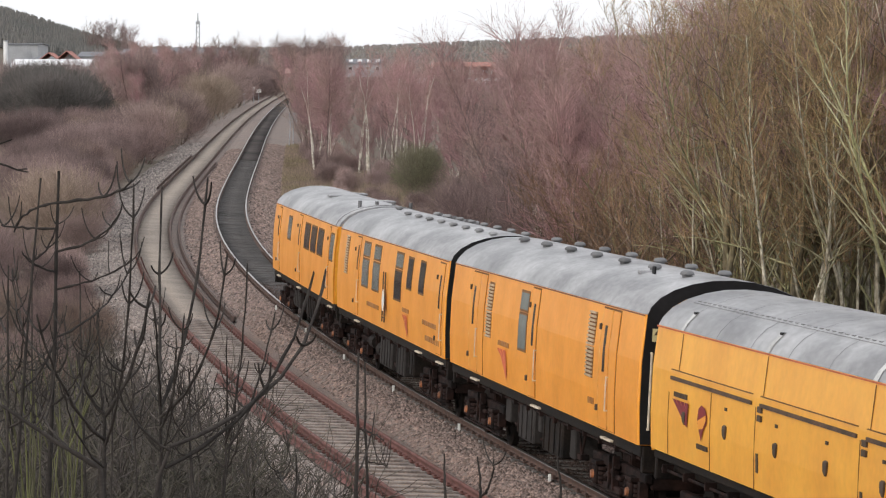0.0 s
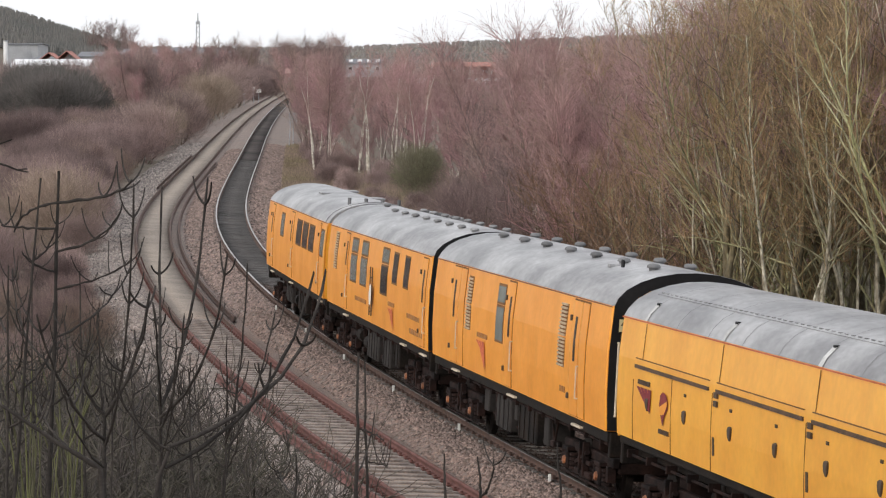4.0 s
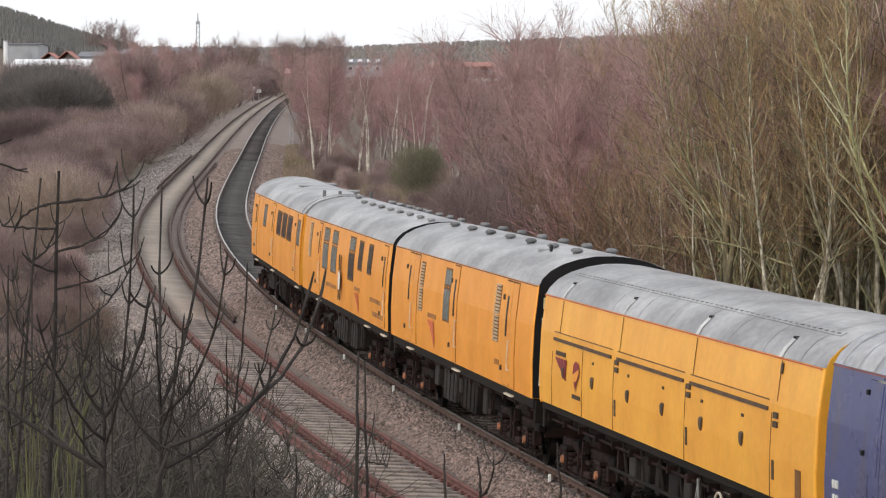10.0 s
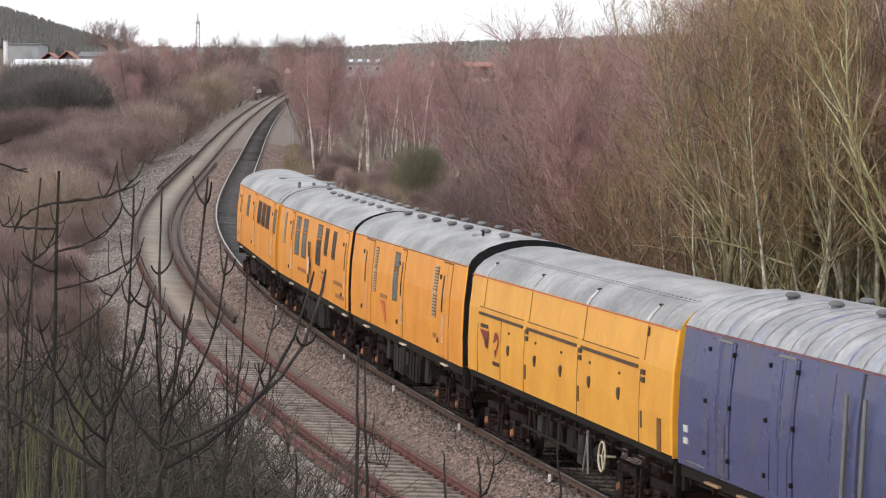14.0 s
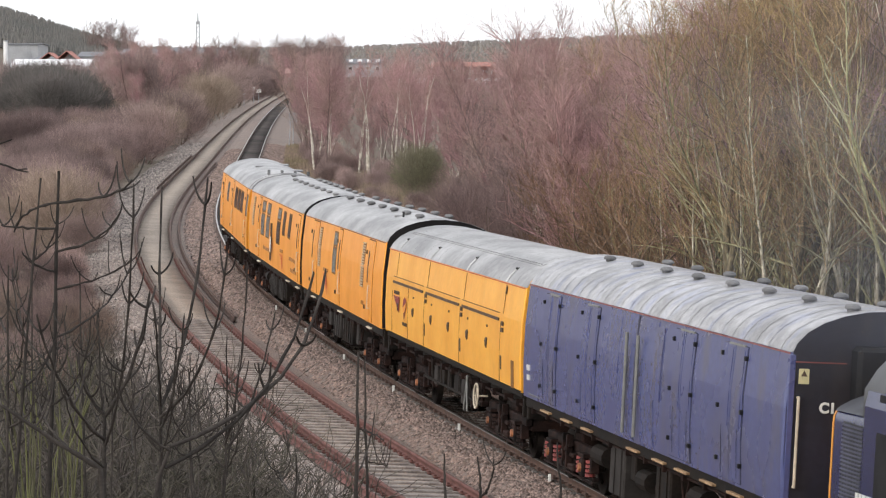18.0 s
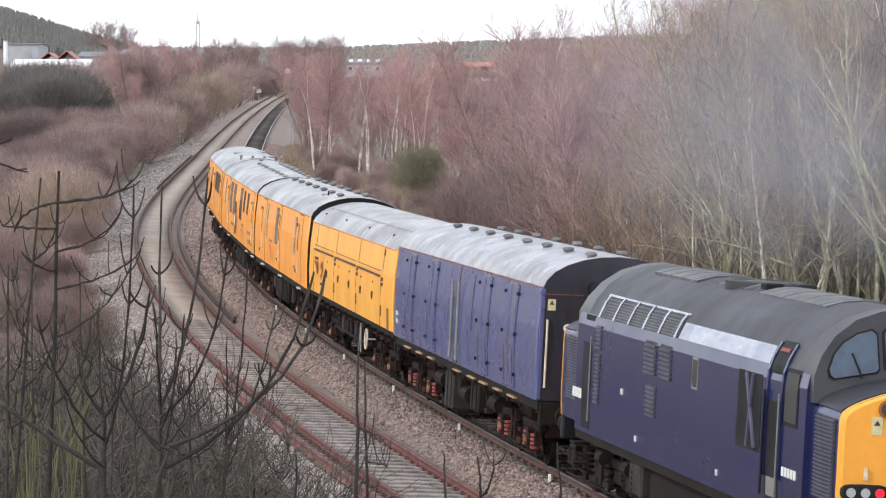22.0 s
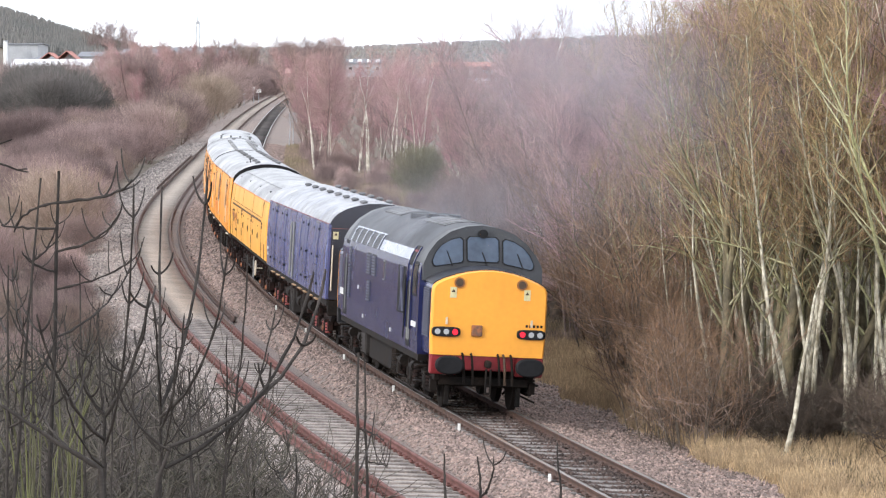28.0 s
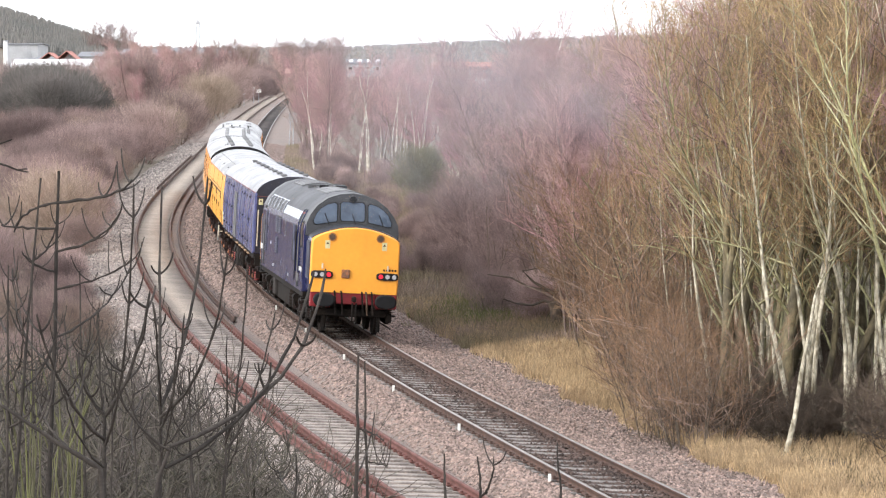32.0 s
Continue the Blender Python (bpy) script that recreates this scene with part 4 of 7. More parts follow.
wheel.rod((-1.33, U(5.2), 0.85), (-1.1, U(5.2), 0.85), 0.02)
part("brake_wheel", wheel, M_CREAM, root, "cream hand brake wheel")
part("brake_lever", Shape().rod((-1.3, U(6.7), 0.45), (-1.3, U(6.45), 1.15), 0.02).rod((-1.3, U(6.3), 0.45), (-1.3, U(6.5), 1.15), 0.02), M_GREY, root)
tr = Shape()
for sx in (-1.2, 1.2):
    tr.box(sx - 0.03, sx + 0.03, -h * 0.42, h * 0.42, 0.66, 0.71, 0.01)
    for k in range(-2, 3):
        tr.rod((sx, k * 1.2, 0.68), (sx, k * 1.2 + 0.3, 1.15), 0.03)
part("truss", tr, M_UNDER, root)

M_SPRING = material("red coil spring", (0.30, 0.055, 0.05), 0.6, scale=6, vary=0.4, fine=20, bump=0.05, grain=0.3)
M_TAN = material("worn tan footboard", (0.50, 0.32, 0.17), 0.7, scale=4, second=(0.28, 0.17, 0.09), fine=20, bump=0.05, grain=0.3)
# --- blue parcels van ---
root, h, U = start("parcels_van", "faded blue parcels van with ribbed silver-grey roof", -17.0, 0.0)
M_ROOFV = material("pale ribbed van roof", (0.40, 0.40, 0.42), 0.38, scale=1.2, second=(0.24, 0.24, 0.25), fine=6, bump=0.05, stretch=(2.0, 1.2, 1), grain=0.25, dirt=0.55, dirt_colour=(0.14, 0.18, 0.36))
M_ENDV = material("dark blue-black end paint", (0.020, 0.021, 0.036), 0.5, scale=1.2, vary=0.4, fine=10, bump=0.03, grain=0.2, dirt=0.4)
roof = coach_shell(root, h, M_BLUE, M_ENDV, M_ROOFV, "faded blue steel body with door panels", ribs=0.62, line=M_LINE_VAN)
M_BLUEGAP = material("dark blue joint", (0.03, 0.03, 0.06), 0.8, scale=3, vary=0.3, fine=20, bump=0.0, grain=0.2)
for sg in (-1, 1):
    for a in (-2.2, -5.25, -11.55, -14.35):
        for k in (-1, 1):
            y0, y1 = sorted((U(a), U(a) + k * 0.62))
            d = part("door", plate(Shape(), sg, y0 + 0.012, y1 - 0.012, 1.36, 3.24, -0.02, 0.014), M_BLUE, root)
            part("door_gap", plate(Shape(), sg, y0 - 0.02, y1 + 0.02, 1.35, 3.25, -0.02, 0.005), M_BLUEGAP, d)
            part("door_panel", plate(Shape(), sg, y0 + 0.10, y1 - 0.08, 2.1, 3.2, 0.0, 0.022), M_BLUE, d)
            for z in (1.61, 2.35, 3.09):
                part("hinge", Shape().box(*sorted((sg * (coach_side(z) - 0.01), sg * (coach_side(z) + 0.05))), (y1 if k > 0 else y0) - 0.035, (y1 if k > 0 else y0) + 0.035, z - 0.032, z + 0.032, 0.008), M_BLACK, d, "black door hinge")
        for k in (-0.42, 0.42):
            part("pressed_line", plate(Shape(), sg, U(a) + k - 0.008, U(a) + k + 0.008, 1.42, 2.9, 0.0, 0.018), M_BLUEGAP, root)
        part("top_rail", plate(Shape(), sg, U(a) - 0.5, U(a) + 0.3, 3.235, 3.265, 0.0, 0.03), M_GREY, root)
    for k in (0, 1):
        y0 = U(-8.57) - k * 1.3
        d = part("door", plate(Shape(), sg, y0 - 0.012 + (0.012 if k else 0), y0 + 1.27 + (0 if k else 0.0), 1.36, 3.27, -0.02, 0.012), M_BLUE, root, "blue sliding door")
        x = sg * (1.42 + 0.06)
        yb = U(-8.2) if k == 0 else U(-8.95)
        part("door_bar", Shape().rod((x, yb, 1.42), (x, yb, 3.0), 0.03, n=8), M_GREY, d, "long pale upright door bar")
    part("door_gap", plate(Shape(), sg, U(-8.64), U(-8.55), 1.34, 3.28, 0.0, 0.016), M_BLUEGAP, root)
    for u in (-7.2, -10.0):
        part("panel", plate(Shape(), sg, U(u) - 0.28, U(u) + 0.28, 2.08, 3.2, 0.0, 0.02), M_BLUE, root)
    part("lettering", bars(Shape(), sg, U(-0.62), U(-0.38), 1.80, 1.9, 2), M_WHITE, root, "white code marks")
    part("lettering", bars(Shape(), sg, U(-0.62), U(-0.38), 1.63, 1.72, 2), M_WHITE, root, "white code marks")
    part("lettering", plate(Shape(), sg, U(-1.7), U(-0.5), 1.37, 1.39, 0.0, 0.01), M_GREY, root, "pale line of lettering")
roof_vents(roof, [(U(-2.2) - 2.05 * k, -0.42) for k in range(8)] + [(U(-3.0) - 2.05 * k, 0.42) for k in range(7)], 0.66)
running_gear(root, h, 75)
for yb in (-h * 0.66, h * 0.66):
    bogie(root, yb, 2.6, "rust-brown coach bogie with red springs", spring=M_SPRING)
footsteps(root, [U(-1.9), U(-3.6), U(-5.2), U(-8.5), U(-10.2), U(-11.6), U(-13.1), U(-14.6)], M_TAN)
cases(root, [(U(-7.6), U(-6.6), 0.3, 1.1, M_CASE), (U(-10.6), U(-9.7), 0.5, 1.1, M_UNDER)])
txt = bpy.data.curves.new("end_code", 'FONT')
txt.body, txt.size, txt.extrude, txt.offset = "C1", 0.19, 0.004, 0.008
txt.materials.append(M_WHITE)
code = tagged(new("end_code", txt), "white letters C1")
code.parent = root
code.matrix_basis = Matrix.Translation((-0.95, -h - 0.02, 2.55)) @ Matrix.Rotation(radians(90), 4, 'X')
part("end_line", Shape().box(-1.33, -0.6, -h - 0.022, -h - 0.012, 3.2, 3.215), M_LINE_VAN, root)
for sx in (-1, 1):
    part("corner_post", Shape().box(*sorted((sx * 1.30, sx * 1.385)), -h - 0.03, -h + 0.01, 1.33, 3.30, 0.01), M_BLUE, root, "blue corner strip")


# --- the diesel locomotive that pushes the train ---
root = tagged(new("diesel_locomotive"), "dark blue diesel locomotive with yellow nose and red tail lights", "locomotive", "vehicles of the train")
L0, L1 = -34.9, -18.5
mid, h = (L0 + L1) / 2, (L1 - L0) / 2
STOCK.append((root, mid, 5.1))


def U(u):
    return u - mid


LOOP = [(1.33, 1.12), (1.35, 1.6), (1.35, 2.9), (1.31, 3.1), (1.20, 3.34), (1.0, 3.60), (0.70, 3.82), (0.35, 3.94), (0, 3.98)]
FULL = LOOP + [(-x, z) for x, z in LOOP[-2::-1]]
LOWER = [(1.33, 1.12), (1.35, 1.6), (1.35, 2.9), (1.31, 3.1)]
LOWER = LOWER + [(-x, z) for x, z in LOWER[::-1]]
CABF, CABB = 33.75, 20.0     # cab windscreen bases, both ends
part("body", Shape().loft([[(x, y, z) for x, z in LOWER] for y in (U(-33.6), U(-20.1))]), M_NAVY, root, "dark blue steel body side")
UPPER = [(1.312, 3.095)] + [(x, z) for x, z in LOOP[4:]]
UPPER = UPPER + [(-x, z) for x, z in UPPER[-2::-1]]
roof = part("roof", Shape().loft([[(x, y, z) for x, z in UPPER] for y in (U(-33.0), U(-32.9), U(-20.8), U(-20.7))]), M_ROOFD, root, "sooty dark grey roof with panels and fan grilles", True)
# pale metallic tone paints the sky's highlight on the curved navy cantrail
M_CANT = material("pale cantrail sky highlight", (0.27, 0.285, 0.36), 0.26, 0.75, scale=0.7, second=(0.50, 0.52, 0.57), fine=5, bump=0.03, stretch=(1, 0.6, 3), grain=0.15, dirt=0.35, dirt_colour=(0.06, 0.06, 0.11))
M_HORN = material("brown horn rim", (0.36, 0.14, 0.035), 0.6, scale=4, vary=0.3, fine=20, bump=0.05, grain=0.2)
M_CABD = material("dark cab paint", (0.030, 0.031, 0.036), 0.4, scale=1.0, vary=0.4, fine=8, bump=0.04, grain=0.2, dirt=0.3, dirt_colour=(0.07, 0.068, 0.066))
M_SLATB = material("blue-grey louvre slat", (0.075, 0.078, 0.13), 0.5, scale=3, vary=0.3, fine=30, bump=0.05, grain=0.25)
M_SLAT = material("dark grille slat", (0.075, 0.078, 0.085), 0.5, scale=3, vary=0.3, fine=30, bump=0.05, grain=0.3)
M_GRILLE = material("black grille", (0.035, 0.037, 0.042), 0.6, scale=3, vary=0.3, fine=30, bump=0.1, grain=0.3)
M_ROOFP = material("worn grey roof panel", (0.10, 0.10, 0.108), 0.42, scale=1.5, vary=0.4, fine=10, bump=0.05, grain=0.25)


def skin(y0, y1, i0, i1, off, sg, thick=0.012):
    """A plate lying on the roof curve between profile points i0 and i1."""
    pr = [Vector((x, 0, z)) for x, z in LOOP]
    pts = []
    for k in np.linspace(i0, i1, 5):
        a = int(min(k, len(pr) - 2))
        p = pr[a].lerp(pr[a + 1], k - a)
        d = (pr[a + 1] - pr[a]).normalized()
        n = Vector((d.z, 0, -d.x))
        n = n if n.x >= 0 else -n
        pts.append((p + n * off, p + n * (off + thick)))
    rings = [[(sg * a.x, y, a.z) for a, _ in pts] + [(sg * b.x, y, b.z) for _, b in pts[::-1]] for y in (y0, y1)]
    return Shape().loft(rings)


for sg in (-1, 1):
    c = part("cantrail_highlight", skin(U(-31.7), U(-26.75), 2.95, 3.95, 0.004, sg), M_CANT, root, "pale band standing for the sky highlight on the blue cantrail", True)
    g = part("cantrail_grille", skin(U(-26.6), U(-21.5), 2.9, 4.3, 0.002, sg, 0.008), M_GRILLE, root, "black louvred cantrail grille")
    for k in range(6):
        y = U(-26.6) + k * 1.0
        part("grille_post", skin(y, y + 0.10, 2.9, 4.35, 0.004, sg, 0.03), M_CANT, g)
    for k in range(7):
        part("grille_slat", skin(U(-26.55), U(-21.6), 3.0 + 0.18 * k, 3.07 + 0.18 * k, 0.006, sg, 0.014), M_SLAT, g)
    part("grille_rim", skin(U(-26.7), U(-21.4), 4.3, 4.42, 0.004, sg, 0.02), M_CANT, g)
    # side vents, windows and doors
    for y0, y1, z0, z1 in ((-25.55, -24.85, 2.42, 2.94), (-26.5, -25.8, 2.42, 2.94), (-25.65, -25.05, 1.78, 2.28), (-21.85, -21.5, 1.66, 2.5), (-21.85, -21.5, 2.55, 2.95)):
        louvre(root, sg, U(y0), U(y1), z0, z1, M_GRILLE, M_SLATB, loco_side, 0.07)
    f = part("side_window", plate(Shape(), sg, U(-31.5), U(-30.3), 1.86, 2.92, -0.02, 0.006, loco_side), M_BLACK, root, "dark side opening with crossed bars")
    for a, b in (((U(-31.3), 1.9), (U(-30.75), 2.9)), ((U(-30.9), 1.9), (U(-31.1), 2.9))):
        part("bar", Shape().rod((sg * 1.365, a[0], a[1]), (sg * 1.365, b[0], b[1]), 0.03), M_SLATB, f)
    d = part("cab_door", plate(Shape(), sg, U(-32.45), U(-31.85), 1.2, 3.08, -0.02, 0.008, loco_side), M_BLACK, root, "recessed dark cab door")
    part("handrail", Shape().rod((sg * 1.40, U(-32.5), 1.35), (sg * 1.40, U(-32.5), 2.75), 0.012), M_GREY, d, "pale grab rail")
    part("handrail", Shape().rod((sg * 1.40, U(-31.8), 1.35), (sg * 1.40, U(-31.8), 2.75), 0.018), M_BLACK, d)
    window(root, sg, U(-33.2), U(-32.66), 2.40, 3.06, M_GLASS, loco_side, 0.05, M_BLACK)
    part("door_head", skin(U(-32.45), U(-31.85), 2.6, 4.3, 0.004, sg, 0.010), M_BLACK, d, "black curved top of the cab door recess")
    part("door_lamp", skin(U(-32.36), U(-31.95), 3.75, 3.95, 0.014, sg, 0.012), M_RED, d, "small red mark over the cab door")
    for u in (-32.52, -31.80):
        part("door_pillar", skin(U(u) - 0.035, U(u) + 0.035, 1.0, 4.2, 0.004, sg, 0.03), M_NAVY, d)
    d = part("cab_door", plate(Shape(), sg, U(-21.2), U(-20.6), 1.2, 3.08, -0.02, 0.008, loco_side), M_BLACK, root, "recessed dark cab door")
    part("handrail", Shape().rod((sg * 1.40, U(-21.3), 1.35), (sg * 1.40, U(-21.3), 2.75), 0.012), M_GREY, d, "pale grab rail")
    part("numerals", bars(Shape(), sg, U(-33.3), U(-32.6), 1.68, 1.80, 5, loco_side, 0.012, 0.4), M_WHITE, root, "white painted bars")
    part("numerals", bars(Shape(), sg, U(-20.6), U(-19.9), 1.66, 1.82, 5, loco_side, 0.012, 0.3), M_WHITE, root, "white painted bars")
    part("data_panel", plate(Shape(), sg, U(-32.4), U(-31.95), 1.35, 1.6, 0.0, 0.016, loco_side), M_GREY, root, "grey data plate")
    window(root, sg, U(-28.05), U(-27.8), 2.46, 2.86, M_GLASS, loco_side, 0.035, M_GREY)
    part("bright_catch", plate(Shape(), sg, U(-23.5), U(-23.42), 1.97, 2.06, 0.0, 0.02, loco_side), M_WHITE, root)
    for u in (-24.5, -29.4):
        part("jack_point", plate(Shape(), sg, U(u), U(u) + 0.06, 1.32, 1.41, 0.0, 0.02, loco_side), M_WHITE, root)
    part("valance", plate(Shape(), sg, U(-33.6), U(-20.1), 0.98, 1.14, -0.25, -0.02, loco_side), M_UNDER, root)
# roof details
for y0, y1, x0, x1, m in ((-31.6, -28.2, -0.55, 0.55, M_ROOFP), (-27.6, -25.6, -0.5, 0.5, M_GRILLE), (-24.9, -22.2, -0.6, 0.6, M_ROOFP)):
    ring = []
    for y in (U(y0), U(y1)):
        ring.append([(x, y, z) for x, z in ((x0, 3.80), (x0, 3.892), (x0 * 0.5, 3.972), (0, 3.996), (x1 * 0.5, 3.972), (x1, 3.892), (x1, 3.80))])
    p = part("roof_panel", Shape().loft(ring), m, roof)
    for k in range(4):
        y = U(y0) + 0.3 + k * (y1 - y0 - 0.6) / 3
        part("panel_strip", Shape().loft([[(x0 * 1.02, yy, 3.86), (x0 * 1.01, yy, 3.898), (x0 * 0.5, yy, 3.980), (0, yy, 4.004), (x1 * 0.5, yy, 3.980), (x1 * 1.01, yy, 3.898), (x1 * 1.02, yy, 3.86)] for yy in (y - 0.05, y + 0.05)]), M_VENT, p)
fan = Shape()
fan.loft([[(math.cos(a) * r, U(-26.6) + math.sin(a) * r, z) for a in np.linspace(0, 2 * math.pi, 24, endpoint=False)] for r, z in ((0.60, 3.86), (0.60, 3.985), (0.5, 4.005), (0.48, 3.985), (0.05, 3.985))])
part("roof_fan", fan, M_GRILLE, roof, "round roof fan housing")
for x in (-0.25, 0.25):
    part("exhaust_port", Shape().box(x - 0.14, x + 0.14, U(-28.05), U(-27.75), 3.92, 4.02, 0.02), M_BLACK, roof, "black exhaust port")


def cab_end(s):
    """Nose, windscreens, lamps and buffer beam at one end; s is -1 at the near end."""
    nose_end, base = s * h, (U(-33.6) if s < 0 else U(-20.1))
    top = lambda k: [(1.25 * k, 1.22), (1.27 * k, 1.6), (1.27 * k, 2.58), (1.262 * k, 2.68), (1.235 * k, 2.745), (1.17 * k, 2.80), (1.05 * k, 2.865), (0.94 * k, 2.91), (0.73 * k, 2.985), (0.5 * k, 3.045), (0.25 * k, 3.085), (0, 3.10)]
    rings = []
    for d, k, lo in ((0.0, 1.0, 0.0), (1.25, 0.99, 0.03), (1.42, 0.985, 0.035), (1.5, 0.90, 0.10)):
        y = base + s * d * (abs(nose_end - base) / 1.5)
        pr = top(k)
        full = [(x, y, max(z - lo * (z > 2.5), 1.22)) for x, z in pr] + [(-x, y, max(z - lo * (z > 2.5), 1.22)) for x, z in pr[-2::-1]]
        rings.append(full)
    nose = part("nose", Shape().loft(rings[:3]), M_NAVY, root, "dark blue bonnet nose", True)
    yf = nose_end
    lid = [(1.245, 2.745), (1.22, 2.78), (1.17, 2.818), (1.06, 2.878), (0.95, 2.924), (0.735, 3.0), (0.5, 3.06), (0.25, 3.10), (0, 3.115)]
    lid = lid + [(-x, z) for x, z in lid[-2::-1]]
    part("nose_top", Shape().loft([[(x * k, base + s * d, z - lo) for x, z in lid] for d, k, lo in ((0.0, 1.012, -0.004), (abs(nose_end - base) * 0.80, 1.006, 0.02), (abs(nose_end - base) - 0.135, 0.999, 0.03))]), M_ROOFD, nose, "dark grey bonnet top", True)
    # yellow front panel with rounded rim
    fr = []
    for d, k, lo in ((-0.13, 0.992, 0.03), (-0.05, 0.985, 0.04), (0.0, 0.955, 0.06)):
        pr = top(k)
        y = yf + s * d
        fr.append([(x, y, (z - lo) if z > 2.5 else z) for x, z in pr] + [(-x, y, (z - lo) if z > 2.5 else z) for x, z in pr[-2::-1]])
    part("front_panel", Shape().loft(fr), M_NOSE, nose, "bright yellow front panel", True)
    # cab upper with raked windscreens
    up = [(1.312, 3.095), (1.20, 3.34), (1.0, 3.60), (0.70, 3.82), (0.35, 3.94), (0, 3.98)]
    up = up + [(-x, z) for x, z in up[-2::-1]]
    y_in = U(-33.0) if s < 0 else U(-20.7)
    rr = []
    for x, z in up:
        t = (z - 3.095) / 0.885
        rr.append((x, base + s * (0.16 - 0.34 * t), z))
    low = [(1.312, base + s * 0.18, 2.74), (-1.312, base + s * 0.18, 2.74)]
    ring_a = [(x, y_in, z) for x, z in [(1.312, 2.74)] + up + [(-1.312, 2.74)]]
    ring_b = [low[0]] + rr + [low[1]]
    cabm = part("cab", Shape().loft([ring_a, ring_b]), M_CABD, root, "dark cab front and roof dome", True)
    def on_screen(x, z, off):
        t = (z - 3.095) / 0.885
        return (x, base + s * ((0.16 - 0.34 * t if z > 3.095 else 0.16 + 0.02 * (3.095 - z)) + off), z)
    for outline, nm in (([(-0.34, 3.24), (-0.30, 3.20), (0.30, 3.20), (0.34, 3.24), (0.34, 3.66), (0.28, 3.72), (-0.28, 3.72), (-0.34, 3.66)], "windscreen"), ([(-1.09, 3.10), (-1.04, 3.07), (-0.49, 3.17), (-0.45, 3.21), (-0.45, 3.64), (-0.51, 3.69), (-0.70, 3.64), (-0.90, 3.52), (-1.03, 3.37), (-1.11, 3.18)], "windscreen"), ([(1.09, 3.10), (1.04, 3.07), (0.49, 3.17), (0.45, 3.21), (0.45, 3.64), (0.51, 3.69), (0.70, 3.64), (0.90, 3.52), (1.03, 3.37), (1.11, 3.18)], "windscreen")):
        cx0 = sum(p[0] for p in outline) / len(outline)
        cz0 = sum(p[1] for p in outline) / len(outline)
        big = [(cx0 + (x - cx0) * 1.08, cz0 + (z - cz0) * 1.08) for x, z in outline]
        fr = part("windscreen_frame", Shape().loft([[on_screen(x, z, o) for x, z in big] for o in (-0.05, 0.022)]), M_BLACK, cabm, "black rubber windscreen surround")
        part(nm, Shape().loft([[on_screen(x, z, o) for x, z in outline] for o in (0.0, 0.034)]), M_SCREEN, fr, "pale blue reflecting windscreen")
        if abs(cx0) < 0.9:
            part("wiper", Shape().rod(on_screen(cx0 + 0.1, 3.08, 0.05), on_screen(cx0 - 0.02, 3.4, 0.05), 0.012), M_BLACK, fr)
    part("top_lamp", Shape().rod((0, base - s * 0.32, 3.80), (0, base + s * 0.02, 3.80), 0.10, n=12), M_BLACK, cabm, "headlamp above the centre windscreen")
    # front fittings
    def disc(name, x, z, r, m, d0, d1, label="", parent=nose, n=16):
        return part(name, Shape().rod((x, yf + s * d0, z), (x, yf + s * d1, z), r, n=n), m, parent, label)
    for x in (-0.68, 0.68):
        rim = disc("horn_recess", x, 2.78, 0.115, M_HORN, -0.02, 0.03, "round horn grille")
        disc("horn_mesh", x, 2.78, 0.085, M_STRIPE, 0.0, 0.036, parent=rim)
        q = -1 if x * s > 0 else 1
        hw = 0.31
        cl = part("lamp_unit", Shape().loft([[(x * 1.36 + c * hw * math.copysign(abs(math.cos(a)) ** 0.4, math.cos(a)), yf + s * d, 1.72 + 0.105 * c * math.copysign(abs(math.sin(a)) ** 0.6, math.sin(a))) for a in np.linspace(0, 2 * math.pi, 20, endpoint=False)] for d, c in ((-0.03, 1.0), (0.05, 1.0), (0.065, 0.93))]), M_BLACK, nose, "black oval light unit")
        inner = -1 if x > 0 else 1
        for k, m, nm in ((-0.19 * inner, M_LENS, "headlight"), (0.0, M_LENS, "marker_light"), (0.19 * inner, M_TAIL if s < 0 else M_LENS, "tail_light")):
            disc(nm, x * 1.36 + k, 1.72, 0.062, m, 0.05, 0.075, "red lit tail lamp" if nm == "tail_light" else "", cl)
        part("lamp_bracket", Shape().box(x * 1.36 - 0.02, x * 1.36 + 0.02, *sorted((yf + s * -0.01, yf + s * 0.05)), 1.88, 2.03), M_CREAM, nose)
        part("warning_plate", Shape().box(x * 1.18 - 0.07 - 0.12 * np.sign(x) * 0, x * 1.18 + 0.07, *sorted((yf + s * -0.01, yf + s * 0.012)), 2.45, 2.68), M_SIGN, nose, "small pale warning plate")
        part("plate_mark", Shape().add([(x * 1.18 - 0.045, yf + s * 0.016, 2.57), (x * 1.18 + 0.045, yf + s * 0.016, 2.57), (x * 1.18, yf + s * 0.016, 2.64)], [(0, 1, 2)]), M_STRIPE, nose)
    part("coupler_box", Shape().box(-0.37, -0.14, *sorted((yf - s * 0.02, yf + s * 0.06)), 1.64, 1.88, 0.02), M_CAP, nose, "rust-brown square socket box")
    part("numerals", Shape().add([(0.80 + 0.08 * i + o, yf + s * 0.008, z) for i in range(5) for o in (0, 0.05) for z in (1.875, 1.93)], [(4 * i, 4 * i + 2, 4 * i + 3, 4 * i + 1) for i in range(5)]), M_BLACK, nose, "small black painted bars")
    # buffer beam
    beam = part("buffer_beam", Shape().box(-0.62, 0.62, *sorted((yf - s * 0.25, yf - s * 0.03)), 0.90, 1.235, 0.02), M_RED if s < 0 else M_UNDER, root, "red buffer beam with pipes and coupling")
    for x in (-0.93, 0.93):
        part("beam_end", Shape().box(x - 0.30, x + 0.30, *sorted((yf - s * 0.25, yf - s * 0.03)), 0.80, 1.235, 0.03), M_RED if s < 0 else M_BLACK, beam)
